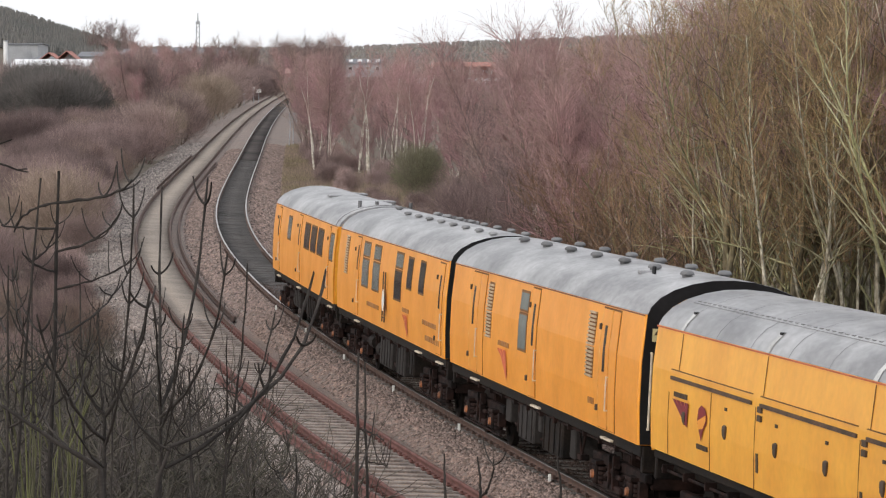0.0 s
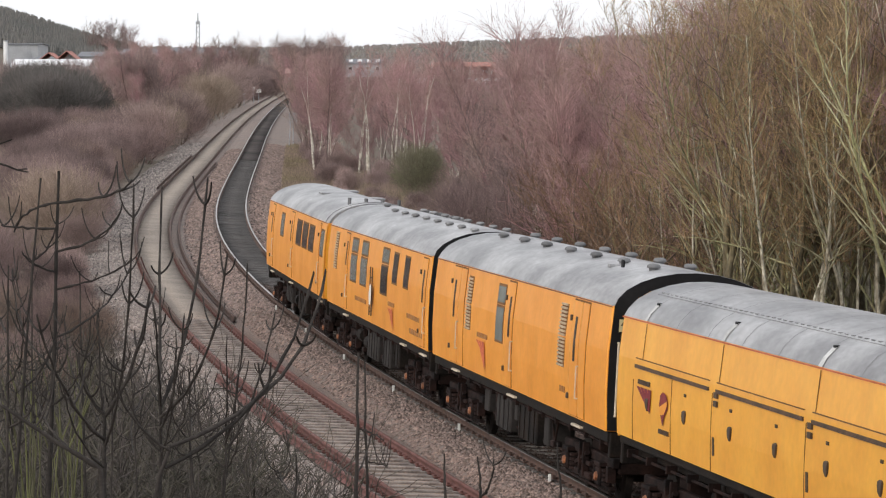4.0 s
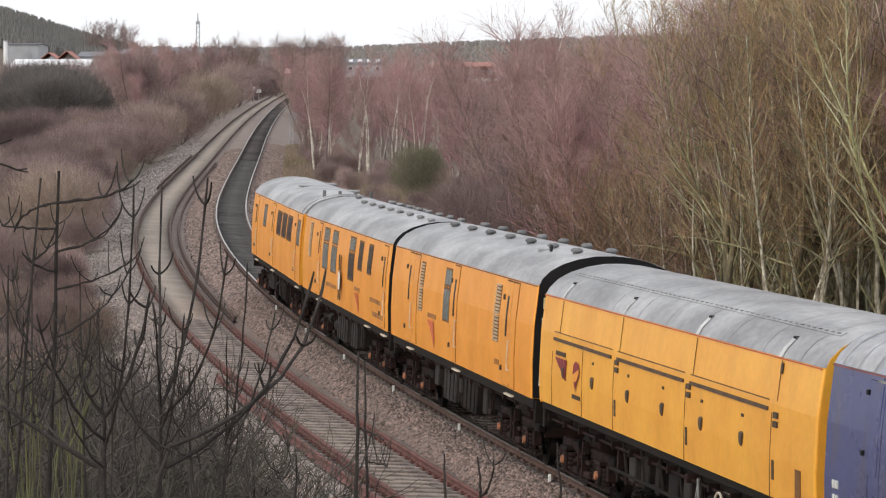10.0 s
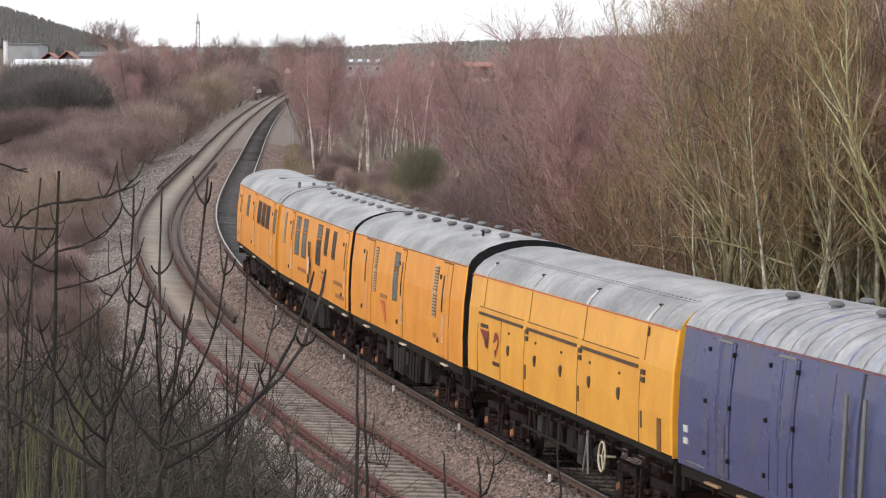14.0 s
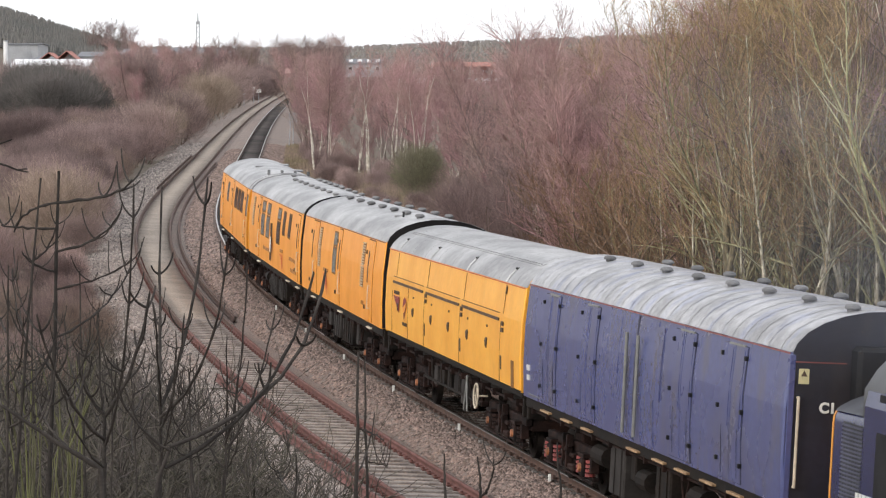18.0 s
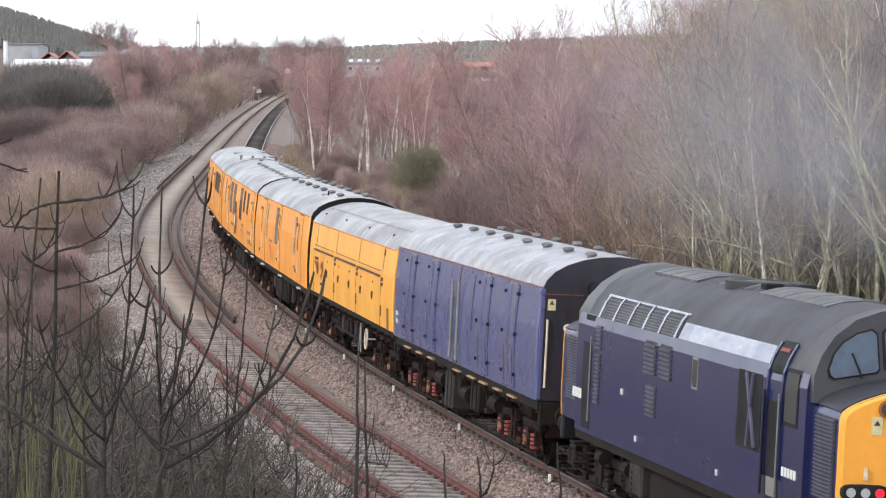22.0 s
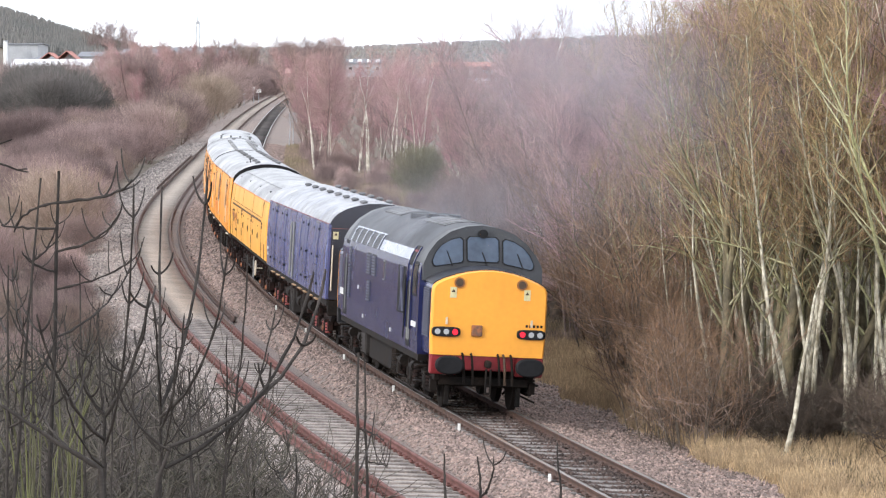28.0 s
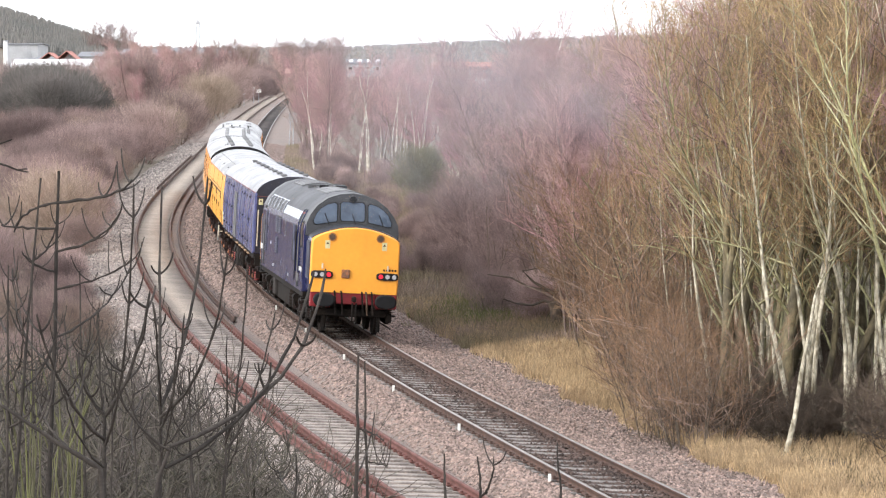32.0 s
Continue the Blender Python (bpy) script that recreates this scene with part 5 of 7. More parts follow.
    for x in (-0.87, 0.87):
        b = Shape().rod((x, yf - s * 0.1, 1.03), (x, yf + s * 0.34, 1.03), 0.13, 0.12, 12)
        b.loft([[(x + 0.31 * k * math.copysign(abs(math.cos(a)) ** 0.7, math.cos(a)), yf + s * d, 1.03 + 0.20 * k * math.sin(a)) for a in np.linspace(0, 2 * math.pi, 20, endpoint=False)] for d, k in ((0.30, 0.9), (0.34, 1.0), (0.40, 1.0), (0.43, 0.85))])
        part("buffer", b, M_BLACK, beam, "black oval buffer")
    hook = Shape().box(-0.06, 0.06, *sorted((yf, yf + s * 0.28)), 0.98, 1.14, 0.03)
    for k in range(3):
        z = 0.96 - 0.17 * k
        hook.rod((-0.05, yf + s * 0.26, z), (-0.05, yf + s * 0.26, z - 0.18), 0.025).rod((0.05, yf + s * 0.26, z), (0.05, yf + s * 0.26, z - 0.18), 0.025).rod((-0.06, yf + s * 0.26, z - 0.18), (0.06, yf + s * 0.26, z - 0.18), 0.025)
    part("coupling", hook, M_UNDER, beam, "dark hook and screw coupling")
    for x, m in ((-0.36, M_UNDER), (0.34, M_STRIPE), (0.5, M_UNDER), (-0.55, M_UNDER), (0.22, M_UNDER)):
        pts = [(x, yf + s * 0.02, 1.26), (x, yf + s * 0.16, 1.2), (x + 0.02, yf + s * 0.2, 0.95), (x + 0.05, yf + s * 0.14, 0.62)]
        ps = Shape()
        for a, b in zip(pts, pts[1:]):
            ps.rod(a, b, 0.028)
        part("brake_pipe", ps, m, beam)
    for x in (-0.78, 0.78):
        part("guard_iron", Shape().box(x - 0.05, x + 0.05, *sorted((yf - s * 0.45, yf - s * 0.38)), 0.12, 0.85, 0.01), M_UNDER, beam)
    for sg in (-1, 1):
        louvre(nose, sg, *sorted((U(-34.65) if s < 0 else U(-19.05), U(-33.8) if s < 0 else U(-19.9))), 1.56, 2.62, M_GRILLE, M_SLATB, lambda z: 1.262, 0.05)
        part("step", Shape().box(*sorted((sg * 1.1, sg * 1.36)), base - 0.2, base + 0.2, 0.52, 0.56, 0.01).box(*sorted((sg * 1.1, sg * 1.36)), base - 0.2, base + 0.2, 0.86, 0.9, 0.01), M_UNDER, root)


cab_end(-1)
cab_end(1)
und = Shape().box(-1.1, 1.1, U(-33.5), U(-20.2), 0.92, 1.13, 0.02)
part("underframe", und, M_UNDER, root, "black underframe")
part("fuel_tank", Shape().box(-1.2, 1.2, U(-28.9), U(-24.9), 0.35, 0.95, 0.08), M_UNDER, root, "black fuel tank between the bogies")
part("battery_box", Shape().box(-1.28, -0.9, U(-24.7), U(-23.9), 0.45, 0.98, 0.04), M_CASE, root)
for u in (-31.85, -21.55):
    bogie(root, U(u), 2.0, "black six-wheeled bogie", True)
for sg in (-1, 1):
    for k, (u, m) in enumerate(((-33.0, M_RUSTY), (-29.6, M_UNDER), (-24.1, M_UNDER), (-20.7, M_RUSTY))):
        sp = Shape()
        for j in range(5):
            sp.rod((sg * 1.2, U(u), 0.42 + 0.09 * j), (sg * 1.2, U(u), 0.47 + 0.09 * j), 0.10, n=10)
        part("coil_spring", sp, m, root, "")
    for u in (-32.2, -30.4, -23.2, -21.4):
        part("sand_pipe", Shape().rod((sg * 1.22, U(u), 1.0), (sg * 1.18, U(u) + 0.12, 0.55), 0.03).rod((sg * 1.18, U(u) + 0.12, 0.55), (sg * 0.9, U(u) + 0.3, 0.18), 0.025), M_UNDER, root)
        part("brake_cylinder", Shape().rod((sg * 1.18, U(u) - 0.5, 0.78), (sg * 1.18, U(u) - 0.15, 0.78), 0.13, n=10), M_UNDER, root)


# ---- vegetation ----
def stem_path(rs, base, lean, length, steps, wander, lift=0.0):
    """A wandering polyline that starts along lean and bends upwards by lift."""
    p, d = np.array(base, float), np.array(lean, float)
    d /= np.linalg.norm(d)
    out = [p.copy()]
    for i in range(steps):
        d = d + rs.normal(0, wander, 3) + np.array([0, 0, lift])
        d /= np.linalg.norm(d)
        p = p + d * length / steps
        out.append(p.copy())
    return np.array(out)


def add_path(segs, path, r0, r1):
    n = len(path) - 1
    for i in range(n):
        a, b = r0 + (r1 - r0) * i / n, r0 + (r1 - r0) * (i + 1) / n
        segs.append((*path[i], *path[i + 1], a, b))


def grow(seed, tall, stems, fan, limbs, twigs, r_stem, r_twig, twig_len, first=0.25, limb_len=0.28, lift=0.10, wander=0.08, curl=0.06, base_spread=0.25, sub=2, rise_dir=0.7, stray=0.55, up=0.25, stout=0.42, feet=None):
    """Stems, limbs and twigs of a bare tree, as rows of sticks."""
    rs = np.random.RandomState(seed)
    trunk, limb, twig, paths = [], [], [], []
    for s in range(stems):
        az = 2 * math.pi * (s + rs.uniform(-0.3, 0.3)) / max(stems, 1)
        out = fan * rs.uniform(0.4, 1.1) if stems > 1 else fan * 0.3
        ht = tall * rs.uniform(0.72, 1.0)
        foot, lean = (math.cos(az) * base_spread * rs.rand(), math.sin(az) * base_spread * rs.rand(), 0.0), (math.cos(az) * out, math.sin(az) * out, 1)
        if feet:
            foot, lean = (feet[s][0], feet[s][1], 0.0), (feet[s][2], feet[s][3], 1)
        path = stem_path(rs, foot, lean, ht, 9, wander, lift)
        r = r_stem * rs.uniform(0.6, 1.15)
        add_path(trunk, path, r, r * 0.22)
        paths.append((path, r))
        for k in range(limbs):
            f = first + (1 - first) * ((k + rs.rand()) / limbs) ** 0.9
            i = min(int(f * 9), 8)
            at = path[i] + (path[i + 1] - path[i]) * (f * 9 - i)
            a2 = rs.uniform(0, 2 * math.pi)
            ll = tall * limb_len * (1.15 - f) * rs.uniform(0.6, 1.3) + 0.35
            lp = stem_path(rs, at, (math.cos(a2), math.sin(a2), rise_dir * rs.uniform(0.4, 1.5)), ll, 5, 0.16, curl)
            lr = r * (1.05 - f) * stout + r_twig
            add_path(limb, lp, lr, r_twig * (0.6 + stout))
            for q in range(twigs):
                g = rs.uniform(0.15, 1.0)
                j = min(int(g * 5), 4)
                tp = lp[j] + (lp[j + 1] - lp[j]) * (g * 5 - j)
                d = (lp[j + 1] - lp[j]) / np.linalg.norm(lp[j + 1] - lp[j]) + rs.normal(0, stray, 3) + np.array([0, 0, up])
                t2 = stem_path(rs, tp, d, twig_len * rs.uniform(0.5, 1.2), 2, 0.2, curl)
                add_path(twig, t2, r_twig, r_twig * 0.45)
                for e in range(sub):
                    d3 = d / np.linalg.norm(d) + rs.normal(0, 0.5, 3)
                    t3 = stem_path(rs, t2[rs.randint(1, 3)], d3, twig_len * rs.uniform(0.25, 0.7), 1, 0.1)
                    add_path(twig, t3, r_twig * 0.7, r_twig * 0.4)
    return trunk, limb, twig, paths


def dome(seed, wide, tall, lobes, twigs, r_twig, twig_len, upright=0.8):
    """A rounded bush: limbs that fan out to several lobes, each a soft shell of fine twigs."""
    rs = np.random.RandomState(seed)
    trunk, limb, rows = [], [], []
    for k in range(lobes):
        a, far = 2 * math.pi * (k + rs.uniform(-0.3, 0.3)) / lobes, wide * (0.62 if k else 0.1) * rs.uniform(0.7, 1.1)
        r = wide * rs.uniform(0.42, 0.62)
        hz = tall * (rs.uniform(0.42, 0.62) if k else 0.62)
        c = np.array([math.cos(a) * far, math.sin(a) * far, hz])
        foot = np.array([c[0] * 0.25, c[1] * 0.25, 0.0])
        path = foot + (c - foot) * np.linspace(0, 1, 6)[:, None] + rs.normal(0, 0.05 * wide, (6, 3)) * np.array([[0], [1], [1], [1], [1], [1]])
        add_path(trunk, path, 0.022 * wide, r_twig * 1.6)
        for j in range(14):
            d = rs.normal(0, 1, 3)
            d[2] = abs(d[2]) * 0.9 - 0.2
            d /= np.linalg.norm(d)
            q = stem_path(rs, path[rs.randint(1, 6)], d + np.array([0, 0, 0.4]), r * rs.uniform(0.7, 1.1), 3, 0.15, 0.1)
            add_path(limb, q, r_twig * 1.8, r_twig)
        n = twigs // lobes
        d = rs.normal(0, 1, (n, 3))
        d /= np.linalg.norm(d, axis=1)[:, None]
        p = c + d * np.array([r, r, (tall - hz) * 0.95]) * rs.uniform(0.15, 1.0, (n, 1)) ** 0.5 * rs.uniform(0.82, 1.0, (n, 1))
        low = d[:, 2] < -0.2
        p[low, 2] = c[2] + d[low, 2] * hz * 0.9 * rs.uniform(0.3, 1.0, low.sum())
        way = d * np.array([0.75, 0.75, 0.35]) + np.array([0, 0, upright]) + rs.normal(0, 0.28, (n, 3))
        way /= np.linalg.norm(way, axis=1)[:, None]
        ln = twig_len * rs.uniform(0.5, 1.2, (n, 1))
        m = p + way * ln * 0.5
        way2 = way + rs.normal(0, 0.22, (n, 3))
        e = m + way2 * ln * 0.5
        w3 = way + rs.normal(0, 0.45, (n, 3))
        f = m + w3 * ln * 0.42
        o = np.ones((n, 1)) * r_twig
        rows += [np.hstack([p, m, o, o * 0.75]), np.hstack([m, e, o * 0.75, o * 0.35]), np.hstack([m, f, o * 0.65, o * 0.35])]
    return trunk, limb, np.vstack(rows), [0, 0, 0]


def plant(kind, label, category, group, sticks, bark, limb_mat, twig_mat, sides=6, split=False):
    """A plant prototype: trunk, limbs and crown of twigs under one empty, parked at its first place."""
    trunk, limb, twig, paths = sticks
    root = new(kind)
    if split:
        for path, r in paths:
            part("trunk", tube("trunk", path, r * (0.2 + 1.15 * (1 - np.linspace(0, 1, len(path))) ** 1.6), bark, 7), None, root)
    else:
        tagged(part("trunk", prisms("trunk", trunk, bark, sides), None, root), kind="stuff" if len(paths) > 2 else "")
    tagged(part("branchwork", prisms("branchwork", limb, limb_mat, 4), None, root), kind="stuff")
    tagged(part("crown", prisms("crown", twig, twig_mat, 3), None, root), kind="stuff")
    tagged(root, label, category, group)
    root["unplaced"] = 1
    return root


def place(proto, x, y, turn, size, sink=0.06):
    m = Matrix.Translation((x, y, float(height(np.array(x), np.array(y))) - sink)) @ Matrix.Rotation(turn, 4, 'Z')
    if proto.get("unplaced"):
        del proto["unplaced"]
        ob = proto
        ob.matrix_basis = m
    else:
        ob = copy_thing(proto, m)
    ob.scale = (size, size, size)
    return ob


M_PALE_LIMB = material("pale lichened limbs", (0.39, 0.37, 0.23), 0.85, scale=1.4, second=(0.23, 0.21, 0.125), fine=9, bump=0.1, rand=0.2, grain=0.3, island=0.3)
W_LABEL = "bare multi-stemmed willow with mossy green bark by the dry verge"
B_LABEL = "slender bare birch with white bark and purple twigs"
M_TWIG_MAUVE = material("mauve-brown hawthorn twigs", (0.305, 0.222, 0.21), 0.9, scale=0.4, second=(0.22, 0.155, 0.15), fine=4, bump=0.0, rand=0.3, grain=0.25, island=0.4)
M_TWIG_UMBER = material("umber twigs", (0.26, 0.19, 0.165), 0.9, scale=0.4, second=(0.22, 0.165, 0.125), fine=4, bump=0.0, rand=0.3, grain=0.25, island=0.4)
M_BARK_DULL = material("dull purple-brown bark", (0.27, 0.20, 0.18), 0.9, scale=1.2, second=(0.20, 0.14, 0.13), fine=10, bump=0.2, rand=0.3, grain=0.35)
near_willows = [plant("willow_tree", W_LABEL, "tree", "willows by the line", grow(11 + i, 10.5, 9, 0.34, 14, 6, 0.070, 0.0072, 1.0, first=0.34, limb_len=0.30, base_spread=0.9, lift=0.05, wander=0.11, stray=0.36, up=0.45, rise_dir=1.3, stout=0.46), (M_GREEN_BARK, M_DARK_BARK, M_GREEN_BARK, M_DARK_BARK)[i], (M_PALE_LIMB, M_GREEN_BARK, M_BROWN_BARK, M_PALE_LIMB)[i], (M_TWIG_OLIVE, M_TWIG_RUST, M_TWIG_RUST, M_TWIG_OLIVE)[i], split=True) for i in range(4)]
near_birches = [plant("birch_tree", B_LABEL, "tree", "birches of the wood", grow(31 + i, 10.5, 4, 0.19, 20, 7, 0.050, 0.0062, 0.8, first=0.42, limb_len=0.19, lift=0.07, base_spread=0.5, wander=0.08, stray=0.4, up=0.4, rise_dir=1.1, stout=0.5), M_BIRCH_NEAR, (M_PALE_LIMB, M_PALE_LIMB, M_BROWN_BARK)[i], (M_TWIG_RUST, M_TWIG_RUST, M_TWIG_RED)[i], split=True) for i in range(3)]
M_OLD_BARK = material("olive-brown old willow bark", (0.20, 0.165, 0.095), 0.9, scale=3.0, second=(0.10, 0.085, 0.058), fine=14, bump=0.4, stretch=(1, 1, 0.5), rand=0.2, grain=0.45)
LEANS = [(0, 0, 0.42, 0.05), (-0.35, 0.1, 0.02, 0.0), (0.3, 0.3, 0.24, -0.1), (0.55, -0.1, 0.55, 0.05), (0.1, 0.5, -0.12, 0.1), (-0.5, 0.4, 0.12, 0.2)]
M_TWIG_RUST_DARK = material("rust-brown hazel twigs", (0.27, 0.155, 0.095), 0.9, scale=0.4, second=(0.22, 0.15, 0.09), fine=4, bump=0.0, rand=0.25, grain=0.25, island=0.5)
old_willows = [plant("willow_tree", "old willow with thick olive-brown trunks leaning over the verge", "tree", "willows by the line", grow(21 + i, 10.8, 6, 0.3, 15, 10, 0.115, 0.0068, 0.9, first=0.2, limb_len=0.27, lift=0.05, wander=0.10, stray=0.38, up=0.4, rise_dir=1.2, stout=0.34, feet=[LEANS[(k + 2 * i) % 6] for k in range(6)]), M_OLD_BARK, (M_PALE_LIMB, M_GREEN_BARK)[i], (M_TWIG_OLIVE, M_TWIG_RUST)[i], split=True) for i in range(2)]
lone_birch = plant("birch_tree", "single crooked birch with pale mossy bark on the verge", "tree", "birches of the wood", grow(37, 9.8, 1, 0.2, 20, 8, 0.06, 0.006, 0.8, first=0.45, limb_len=0.19, lift=0.05, wander=0.2, stray=0.4, up=0.4, rise_dir=1.1, feet=[(0, 0, -0.02, 0)]), M_BIRCH_NEAR, M_PALE_LIMB, M_TWIG_RUST, split=True)
hazels = [plant("hazel_bush", "twiggy orange-brown bush at the foot of the trees", "shrub", "bushes under the trees", grow(41 + i, 3.2, 16, 0.5, 6, 6, 0.015, 0.0042, 0.5, first=0.1, limb_len=0.3, base_spread=0.8, sub=1, stray=0.4, up=0.4), M_BROWN_BARK, M_TWIG_UMBER, M_TWIG_RUST_DARK, 4) for i in range(2)]
mid_birches = [plant(("birch_tree", "rowan_tree", "rowan_tree", "birch_tree")[i], (B_LABEL, "slender bare rowan with dull bark and purple twigs")[i in (1, 2)], "tree", ("birches of the wood", "rowans of the wood")[i in (1, 2)], grow(51 + i, 9.0, 2, 0.14, 34, 14, 0.052, 0.0075, 0.9, first=0.32, limb_len=0.2, lift=0.08, sub=2, stray=0.4, up=0.4, rise_dir=1.1), (M_BIRCH, M_BARK_DULL, M_BARK_DULL, M_BIRCH)[i], M_TWIG_RED, M_TWIG_RED) for i in range(4)]
front_birch = plant("birch_tree", "slender birch with a clear white trunk before the wood", "tree", "birches of the wood", grow(58, 8.6, 2, 0.12, 20, 10, 0.085, 0.0075, 0.8, first=0.52, limb_len=0.17, lift=0.05, wander=0.07, base_spread=0.5, stray=0.4, up=0.4, rise_dir=1.1), M_BIRCH, M_TWIG_RED, M_TWIG_RED)
mid_browns = [plant("alder_tree", "bare brown alder with a dense twiggy crown", "tree", "alders of the wood", grow(71 + i, 8.0, 4, 0.3, 16, 13, 0.055, 0.0075, 0.9, first=0.12, limb_len=0.28, lift=0.05, sub=2, stray=0.4, up=0.4, rise_dir=0.9), M_BROWN_BARK, (M_TWIG_BROWN, M_TWIG_MAUVE, M_TWIG_UMBER)[i], (M_TWIG_BROWN, M_TWIG_MAUVE, M_TWIG_UMBER)[i]) for i in range(3)]
shrubs = []
for i in range(6):
    tone = (M_TWIG_BROWN, M_TWIG_PINK, M_TWIG_TAN)[i % 3]
    word = ("brown", "pinkish", "straw-coloured")[i % 3]
    shrubs.append(plant(("hawthorn_bush", "birch_scrub", "sallow_bush")[i % 3], "bare %s shrub with dense fine twigs" % word, "shrub", "%s shrubs beside the line" % word, dome(91 + i, 1.5, 2.7, 5 + i % 3, 2300, 0.0065, 0.62, 1.0 if i % 3 else 0.75), M_BROWN_BARK, tone, tone, 4))
big_bushes = [plant("hawthorn_bush", "large rounded %s bush beside the disused track" % ("mauve-brown", "umber", "mauve-brown")[i], "shrub", "rounded bushes beside the line", dome(61 + i, 2.3, 3.9, 7, 4200, 0.008, 0.75, 0.7), M_BROWN_BARK, (M_TWIG_MAUVE, M_TWIG_UMBER, M_TWIG_MAUVE)[i], (M_TWIG_MAUVE, M_TWIG_UMBER, M_TWIG_MAUVE)[i], 4) for i in range(3)]
thickets = [plant("thicket", "dark round thicket of bare scrub", "shrub", "dark scrub", dome(111 + i, 3.4, 6.0, 7, 4600, 0.017, 1.1, 0.6), M_TWIG_GREY, M_TWIG_GREY, M_TWIG_GREY, 4) for i in range(2)]
under = [plant("undergrowth", "low tangle of brambles under the trees, darkened for shade", "shrub", "undergrowth of the wood", grow(151 + i, 1.7, 30, 0.9, 5, 6, 0.011, 0.006, 0.5, first=0.1, limb_len=0.35, base_spread=1.0, sub=1, wander=0.15), M_SHADE, M_SHADE, M_SHADE, 4) for i in range(2)]
rng = np.random.RandomState(5)
WOOD_Y = [58, 65, 75, 90, 110, 125, 140, 150, 170, 200, 226, 240, 300, 450, 700]
WOOD_X = [7.6, 6.9, 6.6, 6.2, 5.3, 4.2, 3.6, 3.0, 2.2, 0.8, -6.8, -8.4, -11.5, -18.0, -24.0]


def pick(a):
    """One kind of a list: each is used once before chance decides."""
    fresh = [p for p in a if p.get("unplaced")]
    k = rng.randint(len(a))
    return fresh[0] if fresh else a[k]


def spin():
    return rng.uniform(0, 6.28)


# the near edge of the wood: willows with birches among them
for x, y, s, k, turn in ((6.45, 73.4, 0.98, 0, 0.0), (7.75, 72.2, 1.0, 1, 0.15), (9.1, 73.0, 1.0, 0, -0.3), (10.4, 72.0, 1.0, 1, 0.5), (6.9, 78.5, 0.9, 1, 0.3)):
    place(old_willows[k], x, y, turn, s)
for x, y, s in ((10.8, 68.0, 1.05), (7.4, 76.0, 0.95), (9.8, 75.0, 1.05), (6.9, 83.0, 0.7), (8.6, 82.0, 1.0), (11.2, 80.0, 1.05), (8.0, 90.0, 0.8), (10.0, 90.0, 1.0), (12.5, 87.0, 1.0), (5.7, 88.0, 0.7)):
    place(pick(near_willows), x, y, spin(), s)
place(lone_birch, 6.95, 68.9, 0.0, 1.0)
for x, y, s in ((7.5, 71.4, 1.0), (8.3, 71.2, 1.05), (9.6, 71.0, 1.1), (8.9, 71.9, 1.05), (10.6, 70.8, 1.1), (7.6, 80.0, 1.0), (9.5, 79.0, 1.1), (6.9, 87.0, 1.0), (9.0, 86.0, 1.1), (11.5, 85.0, 1.1), (6.3, 96.0, 1.0), (8.6, 95.0, 1.1), (11.0, 95.0, 1.1), (13.0, 94.0, 1.1), (5.4, 94.0, 0.85), (6.6, 100.0, 0.9), (6.5, 75.5, 0.95), (7.1, 77.0, 1.0), (6.1, 84.0, 0.9), (7.5, 84.0, 1.0), (6.8, 92.0, 0.95), (5.3, 113.0, 0.9), (4.1, 124.0, 0.8), (7.0, 73.6, 1.0), (8.5, 73.4, 1.05), (9.6, 76.6, 1.0), (10.1, 78.0, 1.1), (8.0, 78.0, 1.05), (5.9, 79.0, 0.9)):
    place(pick(near_birches), x, y, spin(), s)
# a rust-coloured fringe of tall hazel
for k in range(18):
    y = rng.uniform(76.5, 104)
    place(pick(hazels), float(np.interp(y, [75, 104], [4.9, 4.1])) + rng.uniform(0.4, 1.8), y, spin(), rng.uniform(1.0, 2.0))
for k in range(22):
    y, slope = rng.uniform(96, 124), rng.uniform(0.036, 0.060)
    place(pick(mid_birches), slope * y, y, spin(), rng.uniform(0.85, 1.0) + 3.0 * (slope - 0.036))
for x, y, s in ((5.3, 70.5, 1.0), (5.6, 76.0, 1.1), (6.0, 71.0, 0.8), (5.2, 82.0, 0.9), (5.0, 92.0, 0.8)):
    place(pick(hazels), x, y, spin(), s)
# dark-coloured brambles deepen the shade at the feet of the trees
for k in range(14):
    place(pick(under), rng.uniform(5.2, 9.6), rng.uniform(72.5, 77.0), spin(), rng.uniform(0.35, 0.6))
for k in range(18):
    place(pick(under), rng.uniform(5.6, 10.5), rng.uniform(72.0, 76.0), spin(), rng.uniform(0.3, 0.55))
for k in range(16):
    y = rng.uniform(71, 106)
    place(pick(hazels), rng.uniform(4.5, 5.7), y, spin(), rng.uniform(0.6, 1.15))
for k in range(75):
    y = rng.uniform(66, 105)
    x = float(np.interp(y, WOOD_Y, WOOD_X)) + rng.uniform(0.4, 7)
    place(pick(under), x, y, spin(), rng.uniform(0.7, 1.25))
for k in range(34):
    y = rng.uniform(76, 110)
    x = float(np.interp(y, WOOD_Y, WOOD_X)) + rng.uniform(0.5, 6)
    place(pick(near_birches), x, y, spin(), rng.uniform(0.85, 1.15))
y = 98.0
